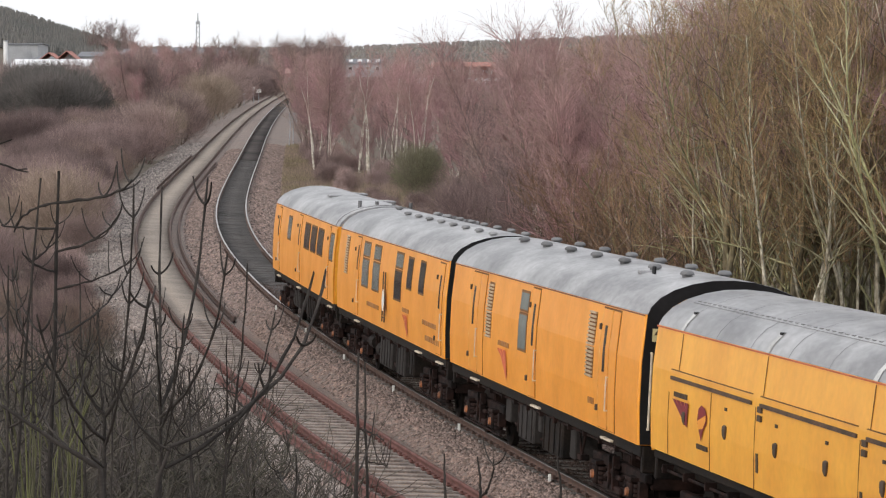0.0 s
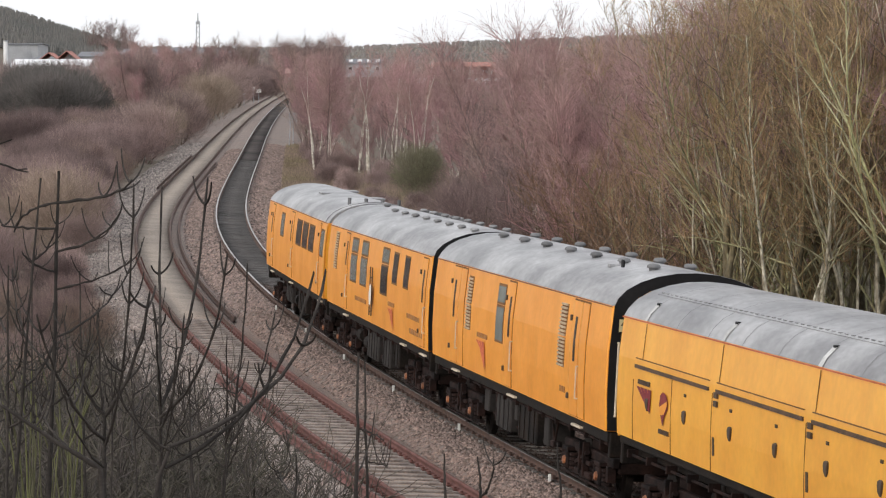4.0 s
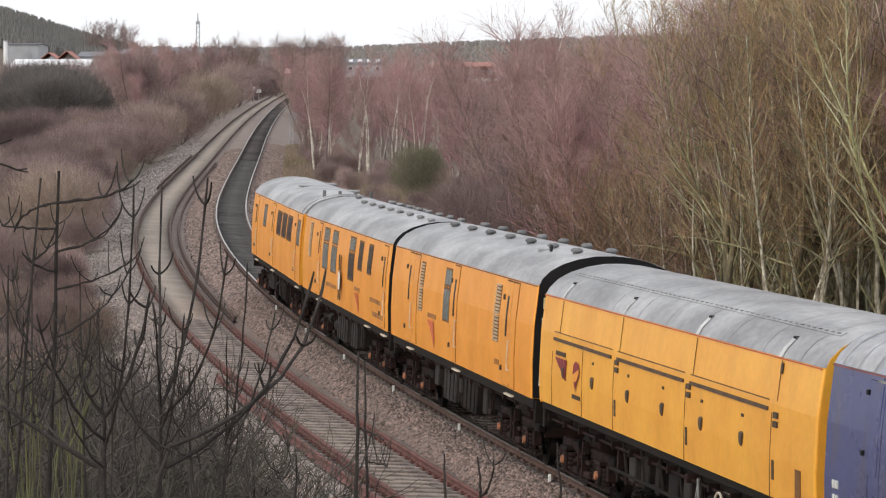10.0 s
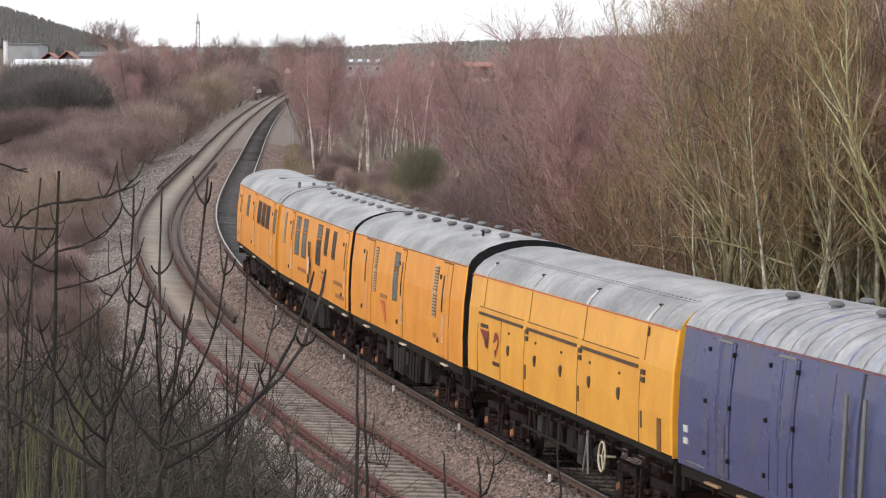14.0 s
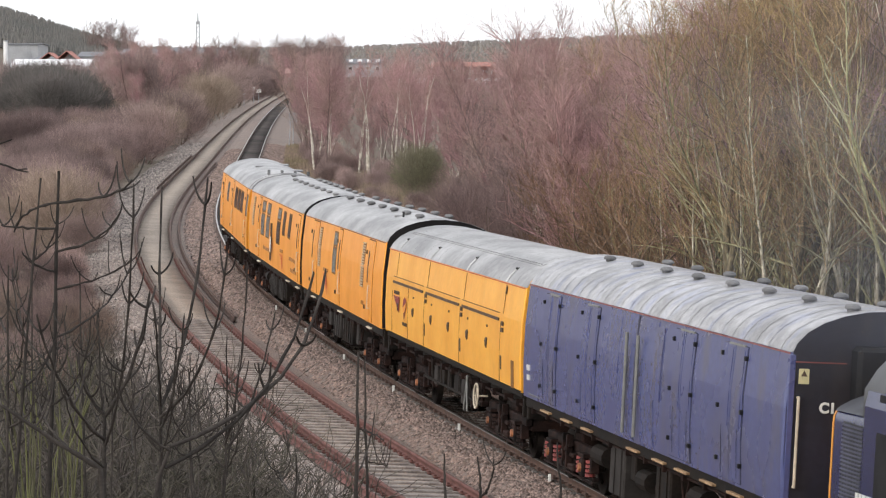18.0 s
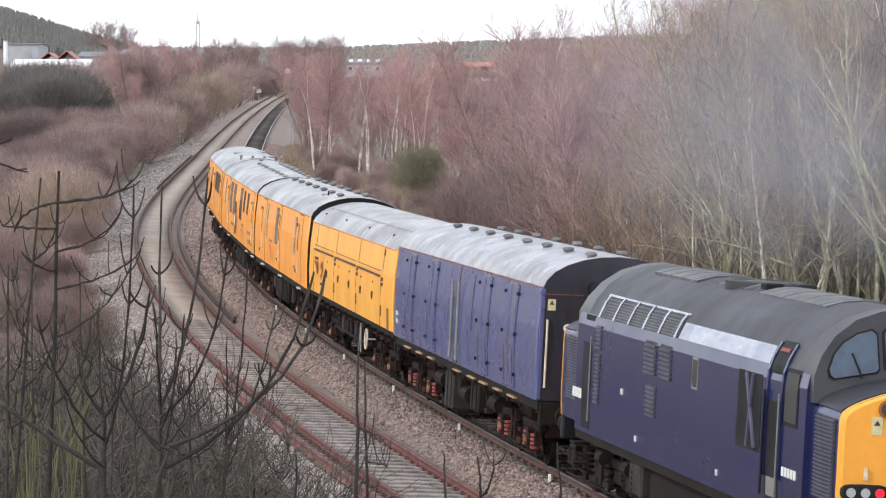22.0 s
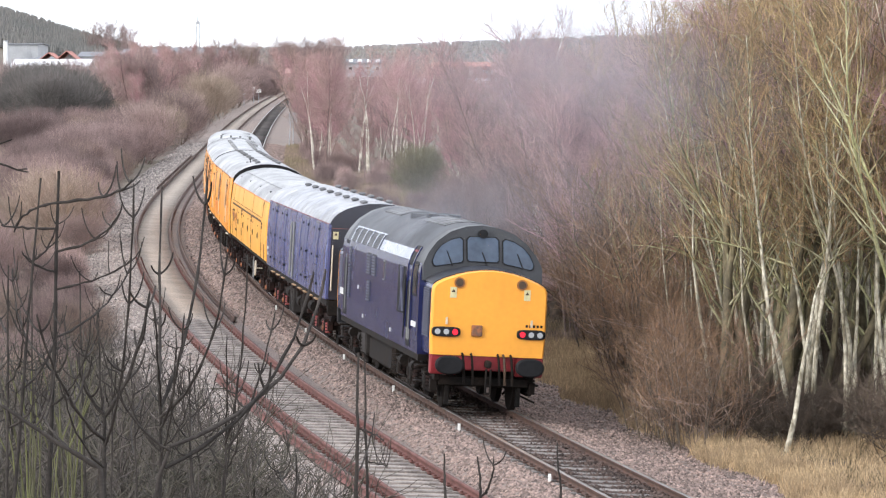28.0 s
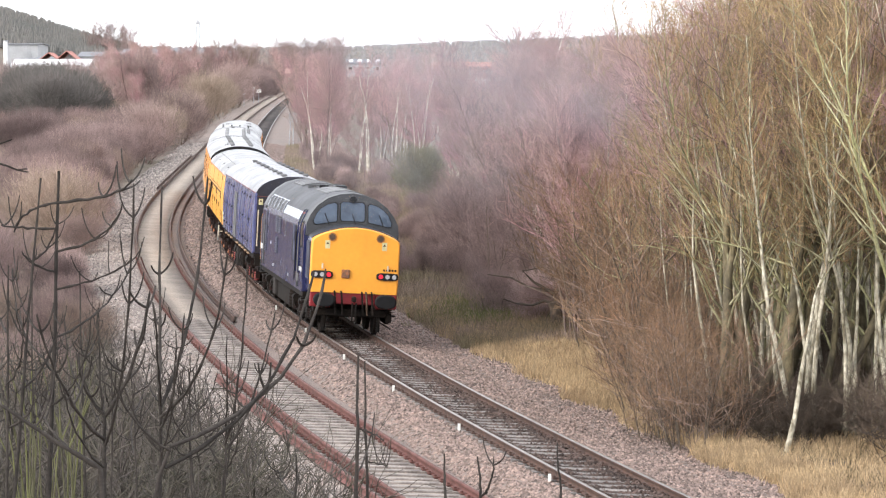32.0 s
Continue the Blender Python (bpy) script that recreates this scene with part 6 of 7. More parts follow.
while y < 420:
    step = 2.6 + y * 0.012
    x0, x1 = float(np.interp(y, WOOD_Y, WOOD_X)), 0.1303 * y + 3
    x, k = x0, 0
    depth_cap = 14 + 0.1 * y
    while x < min(x1, x0 + 60):
        px, py = x + rng.uniform(-0.9, 0.9), y + rng.uniform(-1.4, 1.4)
        slope = px / py
        low = 0.64 if (-0.032 < slope < -0.015 and y > 170) else 0.80 if (-0.006 < slope < 0.021 and y > 150) else 1.0
        r = rng.rand()
        red = 0.75 if (px / py < 0.045) else 0.45
        if r < red:
            place(pick(mid_birches), px, py, spin(), rng.uniform(0.7, 1.05) * low)
        elif r < red + 0.3:
            place(pick(mid_browns), px, py, spin(), rng.uniform(0.7, 1.1) * low)
        else:
            place(pick(shrubs), px, py, spin(), rng.uniform(0.7, 1.3))
        x += step * rng.uniform(0.8, 1.3) * (1.0 if k < 4 else 1.7)
        k += 1
    y += step
# the left side: brown scrub with a dark thicket
y = 118.0
while y < 520:
    x1 = float(line_2(y)) - 3.3 - 0.003 * y
    x0 = -0.1303 * y - 3
    x = x1
    while x > x0:
        px, py = x + rng.uniform(-0.8, 0.8), y + rng.uniform(-1.5, 1.5)
        kinds = (shrubs[2], shrubs[0], shrubs[5], shrubs[1]) if (-0.120 < px / py < -0.094 and 125 < y < 260) else shrubs
        if px > x1 - 7 and 150 < y < 420 and rng.rand() < 0.75:
            place(pick(big_bushes), px - 1.3, py, spin(), rng.uniform(0.5, 0.95))
            x -= (2.2 + y * 0.008) * rng.uniform(0.8, 1.3)
            continue
        place(pick(kinds), px, py, spin(), rng.choice([0.5, 0.65, 0.8, 1.0, 1.25]) * (0.75 + y / 420) * (0.62 if (px / py < -0.088 and 170 < y < 305) else 1.0))
        x -= (2.2 + y * 0.008) * rng.uniform(0.8, 1.3)
    y += 3.2 + y * 0.016
for x, y, s in ((-31.5, 300, 0.8), (-34, 298, 1.12), (-36.6, 302, 0.95), (-33, 306, 1.0), (-35.3, 308, 1.18), (-39, 300, 0.75), (-30, 304, 0.6), (-37.6, 307, 0.85)):
    place(pick(thickets), x, y, spin(), s)
# a bushy heath between the line and the birches, with one grey willow bush
willow_bush = plant("willow_bush", "rounded grey-green willow bush before the birches", "shrub", "", dome(171, 1.6, 3.0, 6, 3600, 0.007, 0.6, 0.8), M_TWIG_SAGE, M_TWIG_SAGE, M_TWIG_SAGE, 4)
place(willow_bush, -1.1, 190.0, 0.4, 1.05)
for k in range(150):
    y = 104 + 190 * rng.rand() ** 1.3
    x0, x1 = float(line_1(y)) + 4.2, float(np.interp(y, WOOD_Y, WOOD_X)) + 1.0
    if x1 - x0 > 0.3:
        place(pick(shrubs[:2] + shrubs[3:5]), x0 + (x1 - x0) * rng.rand() ** 0.6, y, spin(), rng.uniform(0.25, 0.62))
# dark bushes close along the disused track, taller scrub behind, and growth among the front birches
for k in range(26):
    y = 160 + 10.5 * k + rng.uniform(-4, 4)
    place(pick(big_bushes), float(line_2(y)) - rng.uniform(5.0, 6.2) - 0.006 * y, y, spin(), rng.uniform(0.62, 0.95))
for k in range(34):
    y = rng.uniform(170, 420)
    x = float(line_2(y)) - rng.uniform(9, 26)
    place(pick(big_bushes), x, y, spin(), rng.uniform(0.6, 1.15))
for k in range(30):
    y = rng.uniform(150, 270)
    x = (rng.uniform(20, 330) - 784) / 6017.0 * y
    if x < float(line_2(y)) - 7.5:
        place(pick(shrubs[0:2]), x, y, spin(), rng.uniform(0.9, 1.3))
for k in range(40):
    y = rng.uniform(112, 165)
    place(pick(shrubs[:2] + shrubs[3:5]), float(np.interp(y, WOOD_Y, WOOD_X)) + rng.uniform(0, 7), y, spin(), rng.uniform(0.5, 0.85))
for k in range(16):
    y = rng.uniform(126, 150)
    place(pick(big_bushes), rng.uniform(0.004, 0.045) * y + 0.6, y, spin(), rng.uniform(0.55, 0.95))
for k in range(24):
    y, slope = rng.uniform(108, 150), rng.uniform(0.012, 0.05)
    place(pick(mid_browns if slope < 0.036 else mid_birches[1:3]), slope * y, y, spin(), rng.uniform(0.45, 0.62) + 13.0 * max(slope - 0.012, 0) * rng.uniform(0.7, 1.0))
for px, y, size in ((557, 236, 0.85), (576, 232, 0.9), (633, 226, 0.85), (652, 222, 0.95), (692, 220, 0.95), (706, 222, 0.85), (739, 216, 0.95), (720, 224, 0.8), (948, 126, 1.1)):
    place(front_birch, (px - 784) / 6017.0 * y, y, spin(), size)
for k in range(60):
    y = rng.uniform(540, 980)
    place(pick(big_bushes), (rng.choice([445, 460, 475, 535, 548, 560]) + rng.uniform(-8, 8) - 784) / 6017.0 * y, y, spin(), rng.uniform(0.7, 1.4))
place(under[0], 3.6, 109.0, 1.0, 0.75)


# ---- foreground saplings on the bank below the camera ----
def seen_at(px, py, d):
    """The point d metres ahead on the line of sight through a place in the view."""
    return np.array([(px - 784) / 6017.0 * d, d, 6.7 - (py - 178) / 6017.0 * d])


def bent(p0, p1, n=9, hook=0.8):
    """A branch that leaves sideways and turns up to its tip."""
    c = np.array([p0[0] + (p1[0] - p0[0]) * hook, (p0[1] + p1[1]) / 2, p0[2] + (p1[2] - p0[2]) * 0.26])
    t = np.linspace(0, 1, n)[:, None]
    return (1 - t) ** 2 * p0 + 2 * t * (1 - t) * c + t * t * p1


def sapling(foot, tip, d, thick, branches, seed, label):
    """An upright stem with opposite branches that curve upwards like a candelabrum."""
    rs = np.random.RandomState(seed)
    px = d / 6017.0
    a, b = seen_at(*foot, d), seen_at(*tip, d)
    n = 16
    t = np.linspace(0, 1, n)[:, None]
    path = a + (b - a) * t + np.cumsum(rs.normal(0, 0.5 * px * 2, (n, 3)), 0) * (1 - np.abs(2 * t - 1))
    drop = np.array([path[0][0] + 0.15, d, float(height(path[0][0], d)) - 0.1])
    path = np.vstack([drop + (path[0] - drop) * np.linspace(0, 0.85, 4)[:, None], path])
    root = new("sapling")
    k = np.arange(len(path))
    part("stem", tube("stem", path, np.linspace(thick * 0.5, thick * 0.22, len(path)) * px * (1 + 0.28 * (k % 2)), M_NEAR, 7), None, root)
    for x0, y0, x1, y1, w in branches:
        p0, p1 = seen_at(x0, y0, d), seen_at(x1, y1, d + rs.uniform(-0.8, 0.8))
        path2 = bent(p0, p1, 13, rs.uniform(0.6, 0.95)) + rs.normal(0, 0.9 * px, (13, 3))
        path2[0] = p0
        rad = np.linspace(w * 0.46, w * 0.25, 13) * px * np.where(np.arange(13) % 3 == 2, 1.35, 1.0)
        path2 = np.vstack([path2, path2[-1] + np.array([0, 0, 5 * px])])
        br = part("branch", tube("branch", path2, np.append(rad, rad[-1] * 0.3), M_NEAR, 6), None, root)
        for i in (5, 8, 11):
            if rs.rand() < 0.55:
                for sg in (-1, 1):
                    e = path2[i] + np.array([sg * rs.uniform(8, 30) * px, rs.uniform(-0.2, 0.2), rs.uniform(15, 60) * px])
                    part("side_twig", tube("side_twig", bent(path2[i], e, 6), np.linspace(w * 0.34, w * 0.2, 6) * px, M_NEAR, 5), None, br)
    return tagged(root, label, "sapling", "saplings on the bank")


SAP = "dark leafless sapling with upcurved opposite branches on the bank"
sapling((82, 900), (104, 303), 16.0, 10, [(101, 359, 25, 411, 5), (101, 359, 233, 320, 6), (100, 405, 2, 400, 5), (100, 446, 215, 366, 5), (98, 482, 40, 450, 4), (96, 513, 231, 462, 4), (92, 600, 232, 470, 5), (90, 650, 20, 480, 4), (88, 720, 160, 560, 4)], 1, SAP)
sapling((20, 900), (72, 315), 15.0, 7, [(45, 600, 2, 500, 4), (38, 690, 110, 560, 4), (60, 460, 100, 390, 4)], 2, SAP)
sapling((180, 900), (184, 735), 15.5, 11, [(184, 737, 134, 625, 7), (184, 737, 266, 520, 8), (183, 780, 62, 560, 7), (184, 790, 235, 330, 6), (183, 830, 110, 690, 5), (184, 760, 172, 548, 5)], 3, SAP)
sapling((280, 900), (283, 720), 16.5, 9, [(283, 720, 368, 318, 8), (283, 720, 272, 545, 5), (281, 690, 285, 335, 7), (282, 760, 325, 560, 5), (281, 800, 205, 640, 5), (282, 810, 310, 590, 4), (282, 740, 402, 453, 6)], 4, SAP)
sapling((268, 905), (300, 790), 14.0, 11, [(300, 792, 575, 480, 9), (290, 830, 553, 485, 8), (300, 800, 170, 560, 5)], 5, SAP)
sapling((392, 900), (398, 770), 17.0, 6, [(396, 790, 437, 470, 5), (397, 800, 486, 555, 5), (396, 830, 340, 655, 4), (398, 775, 400, 600, 4)], 6, SAP)
sapling((628, 900), (634, 625), 16.0, 8, [(634, 760, 679, 782, 4), (632, 840, 664, 735, 4)], 7, "thin dark upright sapling stem above the ballast")
sapling((650, 905), (645, 640), 16.3, 6, [(648, 820, 685, 830, 3)], 8, "thin dark upright sapling stem above the ballast")
sapling((790, 905), (786, 805), 15.0, 6, [], 9, "short dark twig tip above the ballast")
sapling((852, 905), (845, 810), 15.0, 6, [(853, 880, 874, 815, 5)], 10, "short dark twig tip above the ballast")
sapling((994, 905), (987, 785), 15.0, 5, [], 12, "short dark twig tip above the ballast")
sapling((520, 905), (523, 808), 15.0, 6, [(521, 880, 492, 835, 4)], 13, "short dark twig tip above the ballast")
sapling((8, 905), (14, 470), 15.0, 6, [(10, 680, 40, 560, 4), (12, 590, -10, 520, 4), (10, 760, 60, 690, 4)], 14, SAP)
sapling((150, 905), (140, 480), 18.0, 5, [(146, 700, 112, 560, 4), (145, 640, 175, 540, 3), (147, 780, 205, 640, 4)], 15, SAP)
sapling((175, 832), (-25, 702), 14.5, 10, [(120, 796, 62, 640, 4), (60, 758, 100, 600, 4)], 16, "thick dark branch leaning across the bank")
for k in range(10):
    fx = rng.uniform(-10, 470)
    ty = rng.uniform(480, 720)
    tx = fx + rng.uniform(-30, 30)
    mids = [(fx + (tx - fx) * f, 900 + (ty - 900) * f, fx + (tx - fx) * f + rng.uniform(-60, 60), 900 + (ty - 900) * f - rng.uniform(50, 130), 3) for f in (0.35, 0.5, 0.65, 0.8)]
    sapling((fx, 905), (tx, ty), rng.uniform(16, 22), 4, mids, 400 + k, "thin dark leafless sapling on the bank")
hang = new("hanging_twig")
sg_ = []
add_path(sg_, np.array([seen_at(-20, 285, 9.0), seen_at(10, 293, 9.0), seen_at(30, 301, 9.0), seen_at(47, 299, 9.0)]), 0.0032, 0.0018)
add_path(sg_, np.array([seen_at(30, 301, 9.0), seen_at(50, 305, 9.0)]), 0.0025, 0.0016)
add_path(sg_, np.array([seen_at(-20, 262, 9.0), seen_at(22, 247, 9.0)]), 0.0025, 0.0016)
part("twig", prisms("twig", sg_, M_NEAR, 4), None, hang)
tagged(hang, "dark bare twig reaching over the bank from a tall shrub", "twig")

stump = new("broken_tree")
d_ = 104.6
foot_ = np.array([seen_at(985, 575, d_)[0], d_, float(height(seen_at(985, 575, d_)[0], d_)) - 0.1])
part("trunk", tube("trunk", np.array([foot_, seen_at(986, 562, d_), seen_at(983, 545, d_), seen_at(975, 535, d_)]), [0.26, 0.22, 0.17, 0.12], M_BROWN_BARK, 8), None, stump)
for pts in (((976, 537), (964, 533), (942, 541), (915, 538), (892, 530)), ((985, 545), (982, 518), (935, 508), (905, 492), (862, 486)), ((980, 520), (945, 500), (925, 480), (960, 474)), ((978, 528), (998, 500), (1010, 470), (1004, 440))):
    part("branch", tube("branch", np.array([seen_at(a, b, d_ + 0.1 * k) for k, (a, b) in enumerate(pts)]), np.linspace(0.06, 0.018, len(pts)), M_SHADE, 6), None, stump)
tagged(stump, "broken dark tree stump with drooping bare branches", "tree")

brambles = [plant("bramble", "tangled grey-brown bramble stems on the bank", "shrub", "brambles on the bank", grow(131 + i, 2.3, 34, 0.7, 4, 4, 0.008, 0.0048, 0.45, first=0.15, limb_len=0.3, base_spread=0.9, sub=1, wander=0.13, lift=0.02), M_NEAR, M_BRAMBLE, M_BRAMBLE, 4) for i in range(3)]
for k in range(85):
    y = rng.uniform(25, 44)
    x = rng.uniform(-0.135 * y, -0.052 * y)
    place(pick(brambles), x, y, spin(), rng.uniform(0.75, 1.15) * (1.0 if x < -0.08 * y else 0.75))
for k in range(70):
    y = rng.uniform(58, 120)
    x = float(line_2(y)) - rng.uniform(3.6, 10)
    if x > -0.135 * y - 1:
        place(pick(brambles if rng.rand() < 0.6 else big_bushes), x, y, spin(), rng.uniform(0.3, 0.55))

stalks = []
for k in range(26):
    d = rng.uniform(15, 19)
    p, top = rng.uniform(20, 150), rng.uniform(620, 820)
    add_path(stalks, np.array([[seen_at(p, 900, d)[0], d, float(height(seen_at(p, 900, d)[0], d)) - 0.05], seen_at(p, 900, d), seen_at(p + rng.uniform(-14, 14), (900 + top) / 2, d), seen_at(p + rng.uniform(-45, 45), top, d)]), 0.005, 0.003)
tagged(new("green_stalks", prisms("green_stalks", stalks, M_STALK, 4)), "thin yellow-green stalks among the brambles on the bank", "stalks", kind="stuff")

# ---- middle distance and skyline ----
for k in range(175):
    y = rng.uniform(360, 640)
    px = rng.uniform(185, 455)
    x = (px - 784) / 6017.0 * y
    if x < float(line_2(y)) - 7:
        place(pick(mid_birches if rng.rand() < 0.6 else mid_browns), x, y, spin(), rng.uniform(0.75, 1.1))
for k in range(9):
    y = rng.uniform(350, 390)
    place(pick(thickets), (rng.choice([30, 60, 80, 95, 110, 130, 150]) + rng.uniform(-12, 12) - 784) / 6017.0 * y, y, spin(), rng.uniform(0.85, 1.2))
for k in range(40):
    y = rng.uniform(640, 980)
    px = rng.uniform(370, 620)
    place(pick(mid_browns), (px - 784) / 6017.0 * y, y, spin(), rng.uniform(1.0, 1.5))


def far_wood():
    """Bare and evergreen trees on the far hills, too many and too far to count."""
    rs = np.random.RandomState(8)
    bare, pine = [], []
    for k in range(3600):
        y = rs.uniform(1180, 1420)
        x = (rs.uniform(-60, 245) - 784) / 6017.0 * y
        z = float(height(x, y))
        t = rs.uniform(3.0, 4.6)
        for q in range(4):
            zz = z + t * (0.12 + 0.22 * q)
            pine.append((x, y, zz, x, y, zz + t * 0.36, t * (0.30 - 0.06 * q), 0.1))
    for k in range(4200):
        y = rs.uniform(1550, 2000)
        x = (rs.uniform(-60, 1650) - 784) / 6017.0 * y
        z = float(height(x, y))
        t = rs.uniform(1.2, 2.4)
        for q in range(5):
            a = rs.uniform(0, 6.28)
            o = t * rs.uniform(0.1, 0.45)
            bare.append((x, y, z, x + o * math.cos(a), y + o * math.sin(a), z + t * rs.uniform(0.6, 1.0), 0.6, 0.2))
    tagged(new("pine_wood", prisms("pine_wood", pine, M_CONIFER, 6)), "pine plantation on the far hill, paled for haze", "wood", kind="stuff")
    tagged(new("far_wood", prisms("far_wood", bare, M_HILL, 4)), "bare woods along the far ridge, paled for haze", "wood", kind="stuff")


far_wood()
for k in range(9):
    y = rng.uniform(1240, 1290)
    place(pick(mid_browns), (rng.uniform(162, 236) - 784) / 6017.0 * y, y, spin(), rng.uniform(1.3, 2.0))
M_CLAD = material("pale grey cladding", (0.42, 0.43, 0.45), 0.6, scale=0.3, vary=0.15, fine=3, bump=0.05, grain=0.1)
M_WROOF = material("white sheet roof", (0.85, 0.85, 0.86), 0.5, scale=0.3, vary=0.06, fine=3, bump=0.03, grain=0.05)
M_GROOF = material("grey sheet roof", (0.20, 0.21, 0.23), 0.7, scale=0.3, vary=0.2, fine=3, bump=0.05, grain=0.15)
M_BRICK = material("red brick", (0.45, 0.23, 0.19), 0.85, scale=0.5, second=(0.30, 0.17, 0.15), fine=6, bump=0.1, grain=0.2)
M_PALEBRICK = material("pale pink brick", (0.48, 0.30, 0.26), 0.85, scale=0.5, vary=0.15, fine=6, bump=0.1, grain=0.15)
M_TILE = material("red roof tiles", (0.50, 0.22, 0.18), 0.8, scale=0.4, vary=0.2, fine=5, bump=0.1, grain=0.2)


def shed(px0, px1, eave, ridge, d, depth, wall, roofm, label, doors=3, name="industrial_shed", gable=False):
    """A pitched-roof building across the line of sight, with walls, roof, doors and windows."""
    x0, x1 = (px0 - 784) / 6017.0 * d, (px1 - 784) / 6017.0 * d
    ze, zr = 6.7 + (178 - eave) / 6017.0 * d, 6.7 + (178 - ridge) / 6017.0 * d
    zg = float(height((x0 + x1) / 2, d)) - 0.3
    root = tagged(new(name), label, "building")
    part("wall", Shape().box(x0, x1, d, d + depth, zg, ze, 0.05), wall, root)
    o = 0.4
    rf = Shape().loft([[(x, d - o, ze), (x, d + depth / 2, zr), (x, d + depth + o, ze), (x, d + depth + o, ze - 0.2), (x, d + depth / 2, zr - 0.2), (x, d - o, ze - 0.2)] for x in (x0 - o, x1 + o)])
    if gable:
        xm = (x0 + x1) / 2
        rf = Shape().loft([[(x0 - o, y, ze), (xm, y, zr), (x1 + o, y, ze), (x1 + o, y, ze - 0.2), (xm, y, zr - 0.2), (x0 - o, y, ze - 0.2)] for y in (d - o, d + depth + o)])
    rob = part("roof", rf, roofm, root)
    w = (x1 - x0) / max(doors, 1)
    for k in range(doors):
        a = x0 + (k + 0.25) * w
        win = part("window", Shape().box(a, a + w * 0.5, d - 0.08, d + 0.05, zg + (ze - zg) * 0.55, zg + (ze - zg) * 0.8), M_WHITE, root)
        part("pane", Shape().box(a + 0.15, a + w * 0.5 - 0.15, d - 0.11, d, zg + (ze - zg) * 0.58, zg + (ze - zg) * 0.77), M_GLASS, win)
    return root, rob, (x0, x1, ze, zr)


shed(18, 152, 122, 104, 700, 22, M_CLAD, M_WROOF, "long low building with a bright white sheet roof", 5)
shed(8, 68, 78, 76, 780, 20, M_CLAD, M_GROOF, "tall grey clad industrial building", 0)
shed(104, 134, 105, 90, 740, 10, M_BRICK, M_TILE, "small brick house with a red tiled roof", 2, "house", True)
shed(74, 100, 105, 93, 745, 10, M_BRICK, M_TILE, "small brick house with a red tiled roof", 2, "house", True)
chimney = tagged(new("chimney"), "pale round flue beside the grey building", "chimney")
part("shaft", Shape().rod((seen_at(11, 110, 776.0)[0], 776.0, 3.0), (seen_at(11, 110, 776.0)[0], 776.0, seen_at(11, 73, 776.0)[2]), 0.55, 0.5, 14), M_WROOF, chimney)
part("cap", Shape().rod((seen_at(11, 110, 776.0)[0], 776.0, seen_at(11, 74, 776.0)[2]), (seen_at(11, 110, 776.0)[0], 776.0, seen_at(11, 72, 776.0)[2]), 0.65, 0.65, 14), M_CLAD, chimney)
shed(64, 96, 110, 101, 760, 10, M_CLAD, M_GROOF, "low grey roofed workshop", 2)
shed(216, 300, 100, 86, 900, 24, M_CLAD, M_GROOF, "long grey roofed industrial shed", 5)
shed(300, 405, 97, 84, 930, 24, M_CLAD, M_GROOF, "long grey roofed industrial shed", 6)
shed(140, 215, 100, 91, 860, 20, M_CLAD, M_GROOF, "low grey roofed industrial shed", 4)
shed(508, 530, 130, 121, 660, 8, M_PALEBRICK, M_PALEBRICK, "red brick building beside the line", 2, "house")
r_, rob_, (a_, b_, ze_, zr_) = shed(612, 676, 113, 104, 1000, 18, M_CLAD, M_GROOF, "grey shed with white roof lights", 4)
for k in range(4):
    x = a_ + (k + 0.3) * (b_ - a_) / 4
    part("roof_light", Shape().add([(x, 1001.0, ze_ + 0.45), (x + 1.2, 1001.0, ze_ + 0.45), (x + 1.2, 1006.0, ze_ + (zr_ - ze_) * 0.8 + 0.15), (x, 1006.0, ze_ + (zr_ - ze_) * 0.8 + 0.15)], [(0, 1, 2, 3)]), M_WROOF, rob_)
for k in range(7):
    shed(766 + k * 17, 779 + k * 17, 118, 110, 840 + 6 * (k % 2), 8, M_BRICK, M_TILE, "terraced red brick house with a tiled roof", 2, "house")
shed(735, 890, 146, 138, 600, 10, M_CLAD, M_WROOF, "long low pale building behind the wood", 6)


def mast():
    """A lattice lighting mast."""
    d = 800.0
    a, b = seen_at(351, 92, d), seen_at(351, 24, d)
    b[0] = a[0]
    root = tagged(new("lighting_mast"), "tall pale lattice lighting mast on the skyline", "mast")
    legs = []
    for sx in (-0.5, 0.5):
        for sy in (-0.5, 0.5):
            leg = Shape().rod((a[0] + sx, d + sy, a[2] - 10), (b[0] + sx * 0.7, d + sy * 0.7, b[2] - 2.5), 0.10, n=4)
            part("leg", leg, M_CLAD, root)
    lat = Shape()
    zs = np.linspace(a[2] - 10, b[2] - 2.6, 14)
    for i in range(13):
        s = -1 if i % 2 else 1
        for y in (-0.45, 0.45):
            lat.rod((a[0] - 0.5 * s, d + y, zs[i]), (a[0] + 0.5 * s, d + y, zs[i + 1]), 0.07, n=4)
    part("bracing", lat, M_CLAD, root)
    part("lamp_head", Shape().box(b[0] - 0.5, b[0] + 0.5, d - 0.4, d + 0.4, b[2] - 2.6, b[2] - 1.9, 0.1), M_CLAD, root)
    part("spike", Shape().rod((b[0], d, b[2] - 2.0), (b[0], d, b[2]), 0.18, 0.1, 6), M_CLAD, root)


mast()


